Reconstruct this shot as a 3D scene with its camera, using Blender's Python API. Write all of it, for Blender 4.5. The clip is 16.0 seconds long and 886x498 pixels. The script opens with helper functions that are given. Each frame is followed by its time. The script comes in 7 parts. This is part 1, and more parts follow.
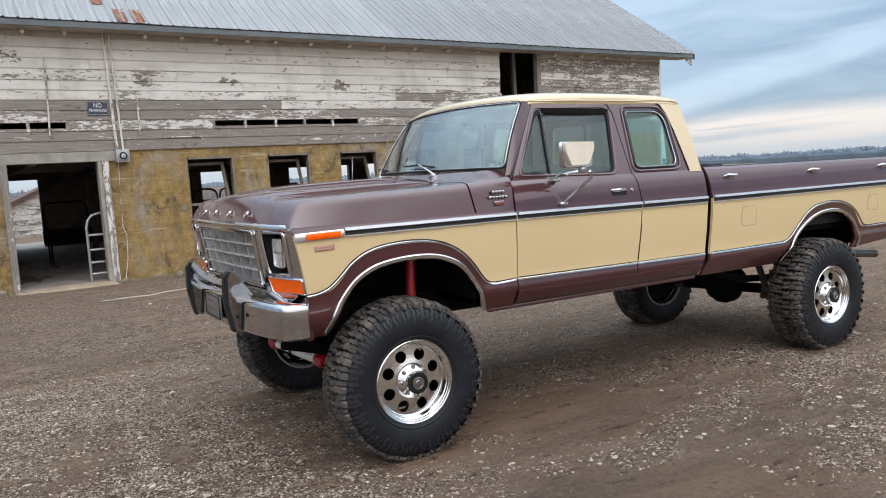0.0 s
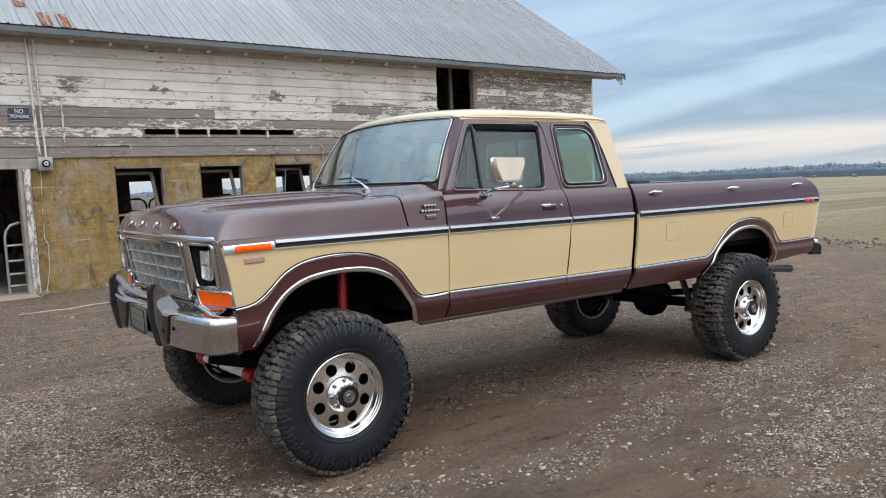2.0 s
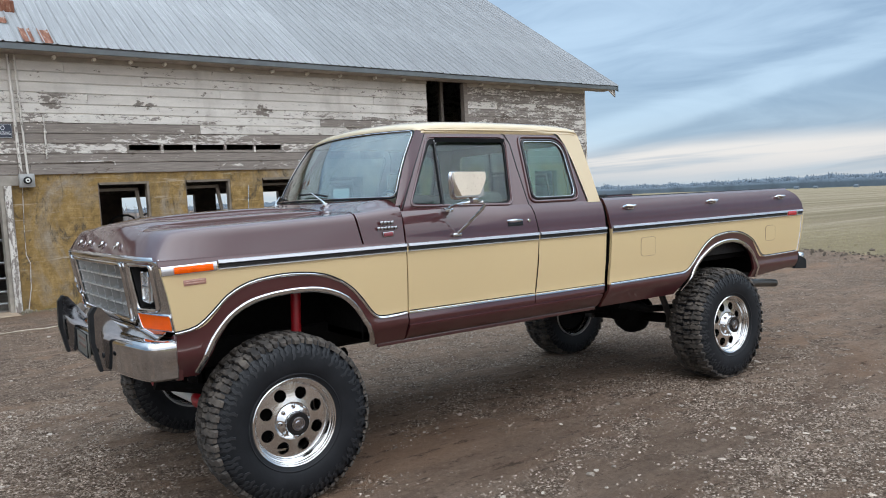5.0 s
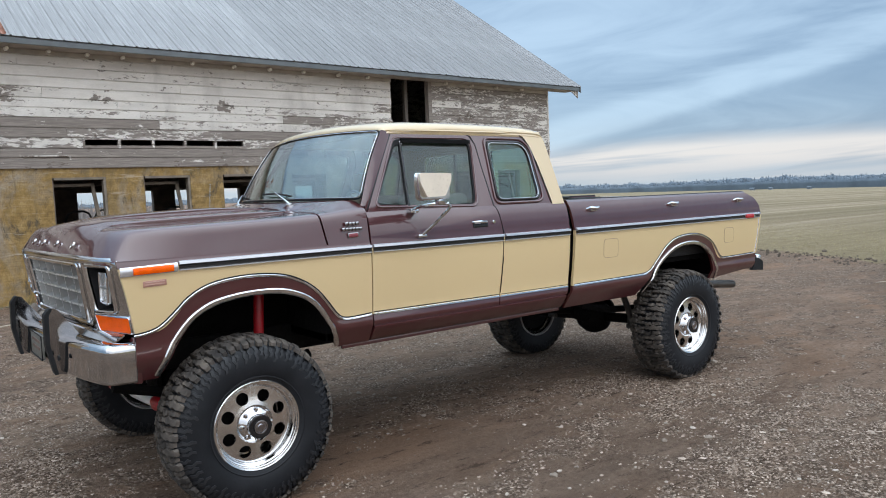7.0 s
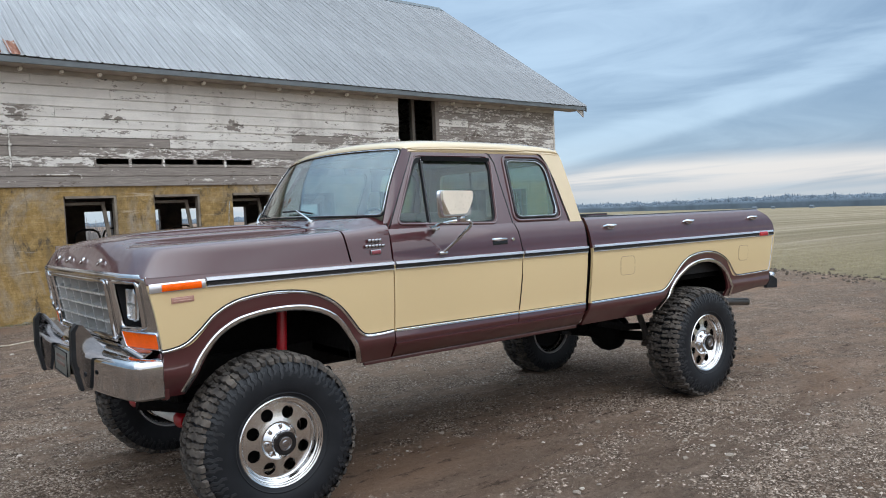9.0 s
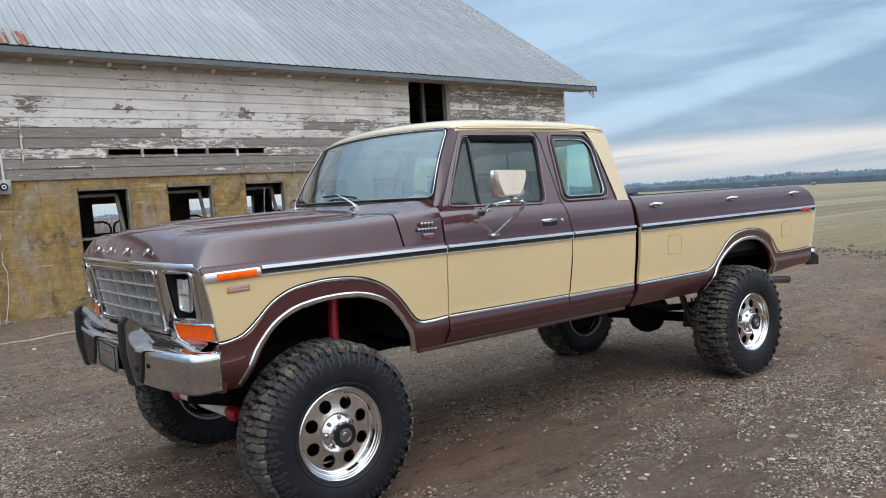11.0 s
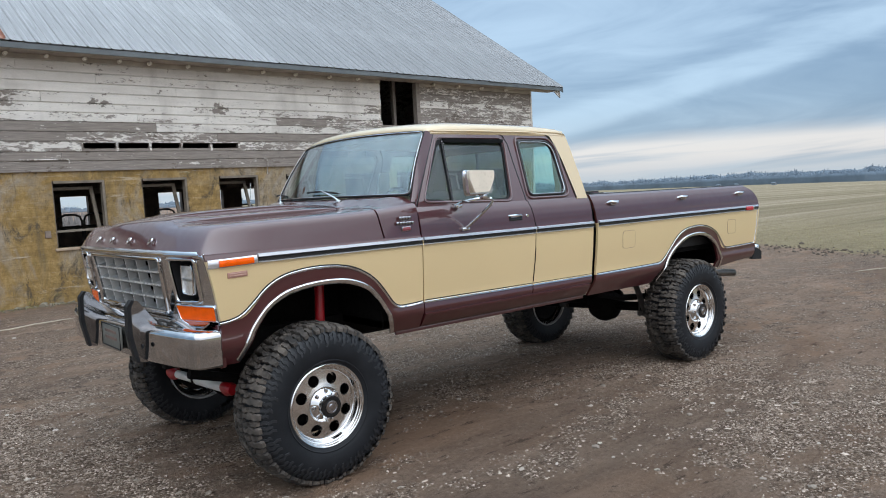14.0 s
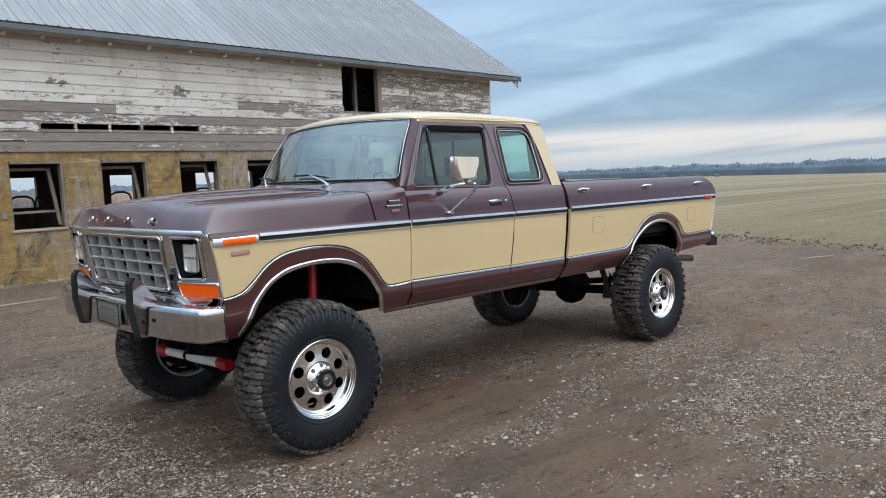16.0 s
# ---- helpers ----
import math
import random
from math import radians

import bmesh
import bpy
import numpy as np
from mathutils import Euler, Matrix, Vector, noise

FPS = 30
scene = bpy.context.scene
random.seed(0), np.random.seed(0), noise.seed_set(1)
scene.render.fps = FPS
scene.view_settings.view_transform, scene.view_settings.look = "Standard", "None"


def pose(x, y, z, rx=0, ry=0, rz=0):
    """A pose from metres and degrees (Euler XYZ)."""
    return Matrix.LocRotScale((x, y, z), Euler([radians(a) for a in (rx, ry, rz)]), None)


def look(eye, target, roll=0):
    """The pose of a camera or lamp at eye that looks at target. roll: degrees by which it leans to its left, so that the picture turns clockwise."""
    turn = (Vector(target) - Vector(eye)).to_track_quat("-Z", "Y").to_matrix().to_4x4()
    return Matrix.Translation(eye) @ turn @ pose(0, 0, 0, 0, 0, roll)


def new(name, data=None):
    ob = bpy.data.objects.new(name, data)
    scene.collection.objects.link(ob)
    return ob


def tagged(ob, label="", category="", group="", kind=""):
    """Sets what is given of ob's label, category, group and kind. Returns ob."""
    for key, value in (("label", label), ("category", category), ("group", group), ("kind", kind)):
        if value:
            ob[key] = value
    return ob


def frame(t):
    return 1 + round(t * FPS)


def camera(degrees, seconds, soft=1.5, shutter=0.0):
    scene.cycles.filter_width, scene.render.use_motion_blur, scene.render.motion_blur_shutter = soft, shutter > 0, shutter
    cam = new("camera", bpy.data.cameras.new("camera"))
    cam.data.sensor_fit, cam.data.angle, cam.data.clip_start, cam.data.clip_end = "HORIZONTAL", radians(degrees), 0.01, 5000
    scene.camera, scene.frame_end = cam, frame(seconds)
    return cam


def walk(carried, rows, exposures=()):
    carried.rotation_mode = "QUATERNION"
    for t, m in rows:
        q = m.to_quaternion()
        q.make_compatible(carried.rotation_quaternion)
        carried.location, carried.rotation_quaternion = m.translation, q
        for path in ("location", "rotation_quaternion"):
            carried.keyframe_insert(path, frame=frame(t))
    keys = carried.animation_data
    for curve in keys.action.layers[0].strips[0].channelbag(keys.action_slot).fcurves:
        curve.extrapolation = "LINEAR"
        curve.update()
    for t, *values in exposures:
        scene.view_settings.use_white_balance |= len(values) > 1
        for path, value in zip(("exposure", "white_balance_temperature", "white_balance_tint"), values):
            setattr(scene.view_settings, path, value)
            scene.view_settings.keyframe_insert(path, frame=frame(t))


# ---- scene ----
cam = camera(61.8, 16.0, soft=1.0)
PATH = [
    (0, (-1.913, -4.781, 1.629), (-0.922, -3.055, 1.427), -3.0),
    (0.5, (-1.928, -4.805, 1.629), (-0.896, -3.102, 1.444), -2.5),
    (1, (-1.926, -4.817, 1.63), (-0.851, -3.139, 1.455), -2.1),
    (1.5, (-1.916, -4.818, 1.63), (-0.807, -3.163, 1.457), -2.1),
    (2, (-1.9, -4.818, 1.63), (-0.763, -3.181, 1.456), -2.2),
    (2.5, (-1.874, -4.807, 1.624), (-0.719, -3.183, 1.449), -2.4),
    (3, (-1.837, -4.804, 1.635), (-0.681, -3.181, 1.464), -2.5),
    (3.5, (-1.692, -4.808, 1.629), (-0.555, -3.17, 1.469), -2.5),
    (6, (-1.566, -4.823, 1.649), (-0.43, -3.182, 1.519), -2.7),
    (6.5, (-1.575, -4.812, 1.658), (-0.389, -3.207, 1.516), -2.5),
    (7, (-1.579, -4.802, 1.654), (-0.364, -3.22, 1.506), -2.1),
    (7.5, (-1.597, -4.8, 1.652), (-0.371, -3.226, 1.503), -1.9),
    (8, (-1.611, -4.799, 1.655), (-0.384, -3.225, 1.516), -1.8),
    (8.5, (-1.648, -4.777, 1.654), (-0.424, -3.2, 1.535), -1.8),
    (9, (-1.689, -4.751, 1.649), (-0.476, -3.164, 1.552), -2.1),
    (9.5, (-1.693, -4.693, 1.649), (-0.5, -3.09, 1.558), -2.5),
    (12, (-2.016, -4.361, 1.634), (-0.789, -2.791, 1.466), -3.9),
    (12.5, (-2.092, -4.381, 1.647), (-0.847, -2.825, 1.483), -3.6),
    (13, (-2.114, -4.494, 1.654), (-0.86, -2.943, 1.501), -3.1),
    (13.5, (-2.135, -4.665, 1.663), (-0.875, -3.119, 1.518), -2.8),
    (14, (-2.168, -4.775, 1.647), (-0.893, -3.242, 1.496), -2.8),
    (14.5, (-2.272, -4.801, 1.657), (-0.97, -3.291, 1.491), -2.7),
    (15, (-2.414, -4.789, 1.652), (-1.078, -3.312, 1.466), -2.5),
    (15.5, (-2.494, -4.792, 1.639), (-1.131, -3.342, 1.443), -2.2),
    (16, (-2.513, -4.796, 1.641), (-1.141, -3.354, 1.451), -2.0),
]
walk(cam, [(t, look(eye, target, roll)) for t, eye, target, roll in PATH], [(0.0, 0.06, 6680, 12), (1.5, 0.0, 6590, 11), (3.5, -0.04, 6490, 10), (7.0, -0.07, 6390, 10), (12.0, -0.08, 6380, 10), (16.0, -0.10, 6320, 9)])

# ---- world and light: thin overcast at dusk, bright band low over the field ----
world = bpy.data.worlds.new("sky")
scene.world = world
world.use_nodes = True
WN, WL = world.node_tree.nodes, world.node_tree.links
WN.clear()


def wnode(kind, **kw):
    n = WN.new(kind)
    for k, v in kw.items():
        if k == "op":
            n.operation = v
        elif k == "blend":
            n.blend_type = v
        else:
            n.inputs[k].default_value = v
    return n


w_out = WN.new("ShaderNodeOutputWorld")
w_bg = WN.new("ShaderNodeBackground")
w_sky = WN.new("ShaderNodeTexSky")
w_sky.sky_type = "NISHITA"
w_sky.sun_disc = False
w_sky.sun_elevation = radians(39)
w_sky.sun_rotation = radians(200)
w_sky.air_density, w_sky.dust_density, w_sky.ozone_density = 1.0, 1.5, 1.0
w_tc = WN.new("ShaderNodeTexCoord")
w_sep = WN.new("ShaderNodeSeparateXYZ")
WL.new(w_tc.outputs["Generated"], w_sep.inputs[0])
# cloud deck: azimuth and height, sheared so that the bank's upper edge and the streaks rise away from the barn
w_turn = WN.new("ShaderNodeMapping")
w_turn.inputs["Rotation"].default_value = (0, 0, radians(70))
WL.new(w_tc.outputs["Generated"], w_turn.inputs["Vector"])
w_st = WN.new("ShaderNodeSeparateXYZ")
WL.new(w_turn.outputs[0], w_st.inputs[0])
w_a = wnode("ShaderNodeMath", op="ARCTAN2")
WL.new(w_st.outputs["Y"], w_a.inputs[0]), WL.new(w_st.outputs["X"], w_a.inputs[1])
w_ac = WN.new("ShaderNodeMapRange")
w_ac.inputs["From Min"].default_value, w_ac.inputs["From Max"].default_value = radians(75), radians(125)
w_ac.inputs["To Min"].default_value, w_ac.inputs["To Max"].default_value = -0.115, 0.115
WL.new(w_a.outputs[0], w_ac.inputs["Value"])
w_e = wnode("ShaderNodeMath", op="ADD")
WL.new(w_sep.outputs["Z"], w_e.inputs[0]), WL.new(w_ac.outputs[0], w_e.inputs[1])
w_half = wnode("ShaderNodeMath", op="MULTIPLY_ADD")
WL.new(w_ac.outputs[0], w_half.inputs[0]), WL.new(w_sep.outputs["Z"], w_half.inputs[2])
w_half.inputs[1].default_value = 0.15


def cloud_noise(across, up, detail, rough, distort, shift=0.0):
    ka, ke = wnode("ShaderNodeMath", op="MULTIPLY_ADD"), wnode("ShaderNodeMath", op="MULTIPLY")
    WL.new(w_a.outputs[0], ka.inputs[0]), WL.new(w_half.outputs[0], ke.inputs[0])
    ka.inputs[1].default_value, ka.inputs[2].default_value, ke.inputs[1].default_value = across, shift, up
    v = WN.new("ShaderNodeCombineXYZ")
    WL.new(ka.outputs[0], v.inputs[0]), WL.new(ke.outputs[0], v.inputs[1])
    n = wnode("ShaderNodeTexNoise", Scale=1.0, Detail=detail, Roughness=rough, Distortion=distort)
    WL.new(v.outputs[0], n.inputs["Vector"])
    return n


w_n1 = cloud_noise(4.0, 17.0, 7.0, 0.56, 0.9, 1.3)
w_n2 = cloud_noise(1.3, 5.0, 3.0, 0.45, 0.3, 4.1)
w_pro = WN.new("ShaderNodeValToRGB")
pr = w_pro.color_ramp
pr.interpolation = "EASE"
for pos, v in ((0.0, 0.30), (0.060, 0.28), (0.100, 0.24), (0.122, 0.60), (0.140, 0.64), (0.165, 0.42), (0.21, 0.46), (0.27, 0.62), (0.40, 0.55)):
    e = pr.elements.new(pos)
    e.color = (v, v, v, 1)
pr.elements.remove(pr.elements[-1])
w_jit = wnode("ShaderNodeMath", op="MULTIPLY_ADD")
WL.new(w_n2.outputs["Fac"], w_jit.inputs[0]), WL.new(w_e.outputs[0], w_jit.inputs[2])
w_jit.inputs[1].default_value = 0.06
w_jo = wnode("ShaderNodeMath", op="SUBTRACT")
WL.new(w_jit.outputs[0], w_jo.inputs[0])
w_jo.inputs[1].default_value = 0.03
WL.new(w_jo.outputs[0], w_pro.inputs[0])
w_f1 = wnode("ShaderNodeMath", op="MULTIPLY_ADD")
WL.new(w_n1.outputs["Fac"], w_f1.inputs[0]), WL.new(w_pro.outputs[0], w_f1.inputs[2])
w_f1.inputs[1].default_value = 0.90
w_f2 = wnode("ShaderNodeMath", op="SUBTRACT")
WL.new(w_f1.outputs[0], w_f2.inputs[0])
w_f2.inputs[1].default_value = 0.45
w_r1 = WN.new("ShaderNodeValToRGB")
w_r1.color_ramp.interpolation = "EASE"
w_r1.color_ramp.elements[0].position, w_r1.color_ramp.elements[1].position = 0.10, 0.85
w_r1.color_ramp.elements[0].color = (0.205, 0.318, 0.470, 1)
w_r1.color_ramp.elements[1].color = (0.50, 0.665, 0.83, 1)
WL.new(w_f2.outputs[0], w_r1.inputs[0])
# low band: warm white clearing between about 3 and 8 degrees
w_low = WN.new("ShaderNodeValToRGB")
cr = w_low.color_ramp
for pos, v in ((0.0, 0.38), (0.012, 0.42), (0.025, 0.80), (0.036, 1.0), (0.048, 0.95), (0.056, 0.45), (0.066, 0.06), (0.09, 0.0)):
    e = cr.elements.new(pos)
    e.color = (v, v, v, 1)
cr.elements.remove(cr.elements[-1])
w_nb = wnode("ShaderNodeTexNoise", Scale=2.6, Detail=4.0, Roughness=0.5)
w_mb = WN.new("ShaderNodeMapping")
w_mb.inputs["Scale"].default_value = (1, 1, 7)
WL.new(w_tc.outputs["Generated"], w_mb.inputs["Vector"]), WL.new(w_mb.outputs[0], w_nb.inputs["Vector"])
w_wob = wnode("ShaderNodeMath", op="MULTIPLY_ADD")
WL.new(w_nb.outputs["Fac"], w_wob.inputs[0])
w_wob.inputs[1].default_value = 0.024
w_zz = wnode("ShaderNodeMath", op="SUBTRACT")
WL.new(w_sep.outputs["Z"], w_zz.inputs[0])
w_zz.inputs[1].default_value = 0.012
WL.new(w_zz.outputs[0], w_wob.inputs[2])
WL.new(w_wob.outputs[0], w_low.inputs[0])
w_band = WN.new("ShaderNodeMix")
w_band.data_type = "RGBA"
w_band.inputs["B"].default_value = (0.80, 0.765, 0.755, 1)
w_az = WN.new("ShaderNodeMapRange")
w_az.inputs["From Min"].default_value, w_az.inputs["From Max"].default_value = -0.1, 0.45
WL.new(w_sep.outputs["X"], w_az.inputs["Value"])
w_azm = wnode("ShaderNodeMath", op="MULTIPLY")
# thin blue gaps streak the clearing
w_gap = WN.new("ShaderNodeMapRange")
w_gap.interpolation_type = "SMOOTHSTEP"
w_gap.inputs["From Min"].default_value, w_gap.inputs["From Max"].default_value = 0.36, 0.58
w_gap.inputs["To Min"].default_value, w_gap.inputs["To Max"].default_value = 0.30, 1.0
WL.new(cloud_noise(3.2, 42.0, 4.0, 0.5, 0.5, 9.0).outputs["Fac"], w_gap.inputs["Value"])
w_cut = wnode("ShaderNodeMath", op="MULTIPLY")
WL.new(w_low.outputs[0], w_cut.inputs[0]), WL.new(w_gap.outputs[0], w_cut.inputs[1])
WL.new(w_cut.outputs[0], w_azm.inputs[0]), WL.new(w_az.outputs[0], w_azm.inputs[1])
# pale blue haze on the horizon
w_hz = WN.new("ShaderNodeMapRange")
w_hz.inputs["From Min"].default_value, w_hz.inputs["From Max"].default_value = 0.0, 0.040
w_hz.inputs["To Min"].default_value, w_hz.inputs["To Max"].default_value = 0.85, 0.0
WL.new(w_sep.outputs["Z"], w_hz.inputs["Value"])
w_haze = WN.new("ShaderNodeMix")
w_haze.data_type = "RGBA"
w_haze.inputs["B"].default_value = (0.53, 0.635, 0.715, 1)
WL.new(w_hz.outputs[0], w_haze.inputs["Factor"]), WL.new(w_r1.outputs[0], w_haze.inputs["A"])
WL.new(w_azm.outputs[0], w_band.inputs["Factor"]), WL.new(w_haze.outputs["Result"], w_band.inputs["A"])
# the deck is thinner, so brighter, towards the zenith
w_zen = WN.new("ShaderNodeMapRange")
w_zen.inputs["From Min"].default_value, w_zen.inputs["From Max"].default_value = 0.38, 0.95
w_zen.inputs["To Min"].default_value, w_zen.inputs["To Max"].default_value = 0.0, 4.0
WL.new(w_sep.outputs["Z"], w_zen.inputs["Value"])
w_mul = WN.new("ShaderNodeVectorMath")
w_mul.operation = "MULTIPLY_ADD"
w_up = WN.new("ShaderNodeVectorMath")
w_up.operation = "MULTIPLY"
w_up.inputs[1].default_value = (1.0, 0.88, 0.78)
w_cz = WN.new("ShaderNodeCombineXYZ")
for k in range(3):
    WL.new(w_zen.outputs[0], w_cz.inputs[k])
WL.new(w_cz.outputs[0], w_up.inputs[0])
WL.new(w_band.outputs["Result"], w_mul.inputs[0]), WL.new(w_up.outputs[0], w_mul.inputs[1]), WL.new(w_band.outputs["Result"], w_mul.inputs[2])
w_add = WN.new("ShaderNodeVectorMath")
w_add.operation = "MULTIPLY_ADD"
w_add.inputs[1].default_value = (0.03, 0.03, 0.03)
WL.new(w_sky.outputs[0], w_add.inputs[0]), WL.new(w_mul.outputs[0], w_add.inputs[2])
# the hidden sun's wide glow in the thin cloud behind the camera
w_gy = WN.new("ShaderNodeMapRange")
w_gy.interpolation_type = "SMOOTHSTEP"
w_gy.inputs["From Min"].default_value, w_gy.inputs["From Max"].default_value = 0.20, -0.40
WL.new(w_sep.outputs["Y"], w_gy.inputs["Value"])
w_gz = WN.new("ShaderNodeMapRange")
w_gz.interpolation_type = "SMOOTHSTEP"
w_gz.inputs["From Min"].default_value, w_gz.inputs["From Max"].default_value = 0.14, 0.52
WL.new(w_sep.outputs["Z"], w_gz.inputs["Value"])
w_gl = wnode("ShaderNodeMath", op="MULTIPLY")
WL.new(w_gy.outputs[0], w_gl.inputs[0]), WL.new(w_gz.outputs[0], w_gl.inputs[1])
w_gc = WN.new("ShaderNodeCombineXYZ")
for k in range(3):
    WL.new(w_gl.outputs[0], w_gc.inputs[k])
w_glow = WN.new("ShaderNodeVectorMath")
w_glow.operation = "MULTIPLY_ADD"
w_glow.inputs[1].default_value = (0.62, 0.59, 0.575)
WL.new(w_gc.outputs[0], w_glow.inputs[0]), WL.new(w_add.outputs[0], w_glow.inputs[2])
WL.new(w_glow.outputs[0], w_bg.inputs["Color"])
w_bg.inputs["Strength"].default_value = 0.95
WL.new(w_bg.outputs[0], w_out.inputs[0])

sun = new("sun", bpy.data.lights.new("sun", "SUN"))
sun.data.energy, sun.data.angle, sun.data.color = 1.25, radians(110), (1.0, 0.91, 0.83)
sun.matrix_world = look((-3, -9.5, 8.0), (0, 0, 0))
scene.view_settings.exposure = 0.0

# ---- materials ----


class Nodes:
    """A small builder for one node material."""

    def __init__(self, name, rough=0.6, metal=0.0):
        self.m = bpy.data.materials.new(name)
        self.m.use_nodes = True
        self.t = self.m.node_tree
        self.b = self.t.nodes["Principled BSDF"]
        self.b.inputs["Roughness"].default_value, self.b.inputs["Metallic"].default_value = rough, metal
        self.pos = self.t.nodes.new("ShaderNodeTexCoord").outputs["Object"]
        self.world = self.t.nodes.new("ShaderNodeNewGeometry").outputs["Position"]

    def link(self, a, b):
        self.t.links.new(a, b)

    def stretch(self, scale, src=None, shift=None):
        n = self.t.nodes.new("ShaderNodeMapping")
        n.inputs["Scale"].default_value = scale
        self.link(src or self.pos, n.inputs["Vector"])
        if shift is not None:
            self.link(shift, n.inputs["Location"])
        return n.outputs[0]

    def noise(self, scale, detail=4.0, rough=0.55, vec=None, distort=0.0):
        n = self.t.nodes.new("ShaderNodeTexNoise")
        for k, v in (("Scale", scale), ("Detail", detail), ("Roughness", rough), ("Distortion", distort)):
            n.inputs[k].default_value = v
        self.link(vec or self.pos, n.inputs["Vector"])
        return n.outputs["Fac"]

    def voronoi(self, scale, vec=None, feature="F1", out="Distance"):
        n = self.t.nodes.new("ShaderNodeTexVoronoi")
        n.feature = feature
        n.inputs["Scale"].default_value = scale
        self.link(vec or self.pos, n.inputs["Vector"])
        return n.outputs[out]

    def ramp(self, fac, stops):
        n = self.t.nodes.new("ShaderNodeValToRGB")
        e = n.color_ramp.elements
        while len(e) < len(stops):
            e.new(0.5)
        for k, (p, c) in enumerate(stops):
            e[k].position = p
            e[k].color = (*c, 1) if isinstance(c, tuple) else (c, c, c, 1)
        self.link(fac, n.inputs[0])
        return n.outputs[0]

    def math(self, op, a, b=0.0, c=0.0):
        n = self.t.nodes.new("ShaderNodeMath")
        n.operation = op
        for k, v in enumerate((a, b, c)):
            if hasattr(v, "is_linked"):
                self.link(v, n.inputs[k])
            else:
                n.inputs[k].default_value = v
        return n.outputs[0]

    def mix(self, fac, a, b, blend="MIX"):
        n = self.t.nodes.new("ShaderNodeMix")
        n.data_type, n.blend_type = "RGBA", blend
        for key, v in (("Factor", fac), ("A", a), ("B", b)):
            if hasattr(v, "is_linked"):
                self.link(v, n.inputs[key])
            elif key == "Factor":
                n.inputs[key].default_value = v
            else:
                n.inputs[key].default_value = (*v, 1)
        return n.outputs["Result"]

    def random(self):
        return self.t.nodes.new("ShaderNodeObjectInfo").outputs["Random"]

    def island(self):
        return self.t.nodes.new("ShaderNodeNewGeometry").outputs["Random Per Island"]

    def color(self, c):
        if hasattr(c, "is_linked"):
            self.link(c, self.b.inputs["Base Color"])
        else:
            self.b.inputs["Base Color"].default_value = (*c, 1)
        return self

    def rough(self, r):
        self.link(r, self.b.inputs["Roughness"])
        return self

    def bump(self, height, strength=0.3, dist=0.01):
        n = self.t.nodes.new("ShaderNodeBump")
        n.inputs["Strength"].default_value, n.inputs["Distance"].default_value = strength, dist
        self.link(height, n.inputs["Height"])
        self.link(n.outputs[0], self.b.inputs["Normal"])
        return self


def plain(name, col, rough=0.5, metal=0.0, var=0.12, scale=6.0, bump=0.0, bscale=80.0, coat=0.0):
    """One colour with grain and slow stains."""
    n = Nodes(name, rough, metal)
    f = n.noise(scale, 5)
    lo = tuple(c * (1 - var) for c in col)
    hi = tuple(min(1.0, c * (1 + var)) for c in col)
    n.color(n.ramp(f, [(0.3, lo), (0.7, hi)]))
    g = n.noise(scale * 7, 3)
    n.rough(n.ramp(g, [(0.3, max(0.02, rough * 0.85)), (0.75, min(1.0, rough * 1.15))]))
    if bump:
        n.bump(n.noise(bscale, 4), bump, 0.004)
    n.b.inputs["Coat Weight"].default_value = coat
    n.b.inputs["Coat Roughness"].default_value = 0.04
    return n.m


def paint(name, col):
    """Car paint under clear coat, with faint dust and orange peel."""
    n = Nodes(name, 0.38)
    dust = n.noise(3.0, 5)
    n.color(n.mix(n.ramp(dust, [(0.45, 0.0), (0.8, 0.025)]), col, (0.35, 0.31, 0.27)))
    n.rough(n.ramp(n.noise(14, 4), [(0.3, 0.32), (0.7, 0.42)]))
    n.bump(n.noise(160, 2), 0.015, 0.002)
    n.b.inputs["Specular IOR Level"].default_value = 0.25
    n.b.inputs["Coat Weight"].default_value = 1.0
    n.b.inputs["Coat Roughness"].default_value = 0.05
    n.b.inputs["Coat IOR"].default_value = 1.80
    return n.m


BROWN = paint("brown_paint", (0.056, 0.0088, 0.0106))
CREAM = paint("cream_paint", (0.665, 0.500, 0.270))
ROOFCREAM = paint("cream_roof_paint", (0.58, 0.44, 0.25))
CHROME = plain("chrome", (0.66, 0.66, 0.67), 0.08, 1.0, 0.05, 4)
BUMPCHROME = plain("dulled_chrome", (0.56, 0.56, 0.57), 0.045, 1.0, 0.10, 9)
# the guards' dark reflections are put into this base colour
GUARD = plain("dark_reflecting_chrome", (0.33, 0.33, 0.34), 0.07, 1.0, 0.12, 14)
ALLOY = plain("polished_alloy", (0.77, 0.76, 0.75), 0.16, 1.0, 0.02, 3)
GRILLEEDGE = plain("bright_silver_plastic", (0.62, 0.62, 0.61), 0.28, 0.5, 0.05, 12)
CELL = plain("dark_grey_plastic", (0.115, 0.117, 0.115), 0.42, 0.35, 0.1, 12)
ARGENT = plain("argent_plastic", (0.27, 0.273, 0.27), 0.34, 0.6, 0.08, 12)
BLACK = plain("black_plastic", (0.018, 0.018, 0.019), 0.55, 0, 0.3, 9, 0.1)
GLOSSBLACK = plain("gloss_black", (0.012, 0.012, 0.013), 0.2, 0, 0.2, 9)
# underside and arch blacks: their deep shade is partly put into the colour
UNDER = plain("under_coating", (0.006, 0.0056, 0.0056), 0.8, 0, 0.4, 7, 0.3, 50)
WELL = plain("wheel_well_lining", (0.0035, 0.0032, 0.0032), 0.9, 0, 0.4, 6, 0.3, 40)
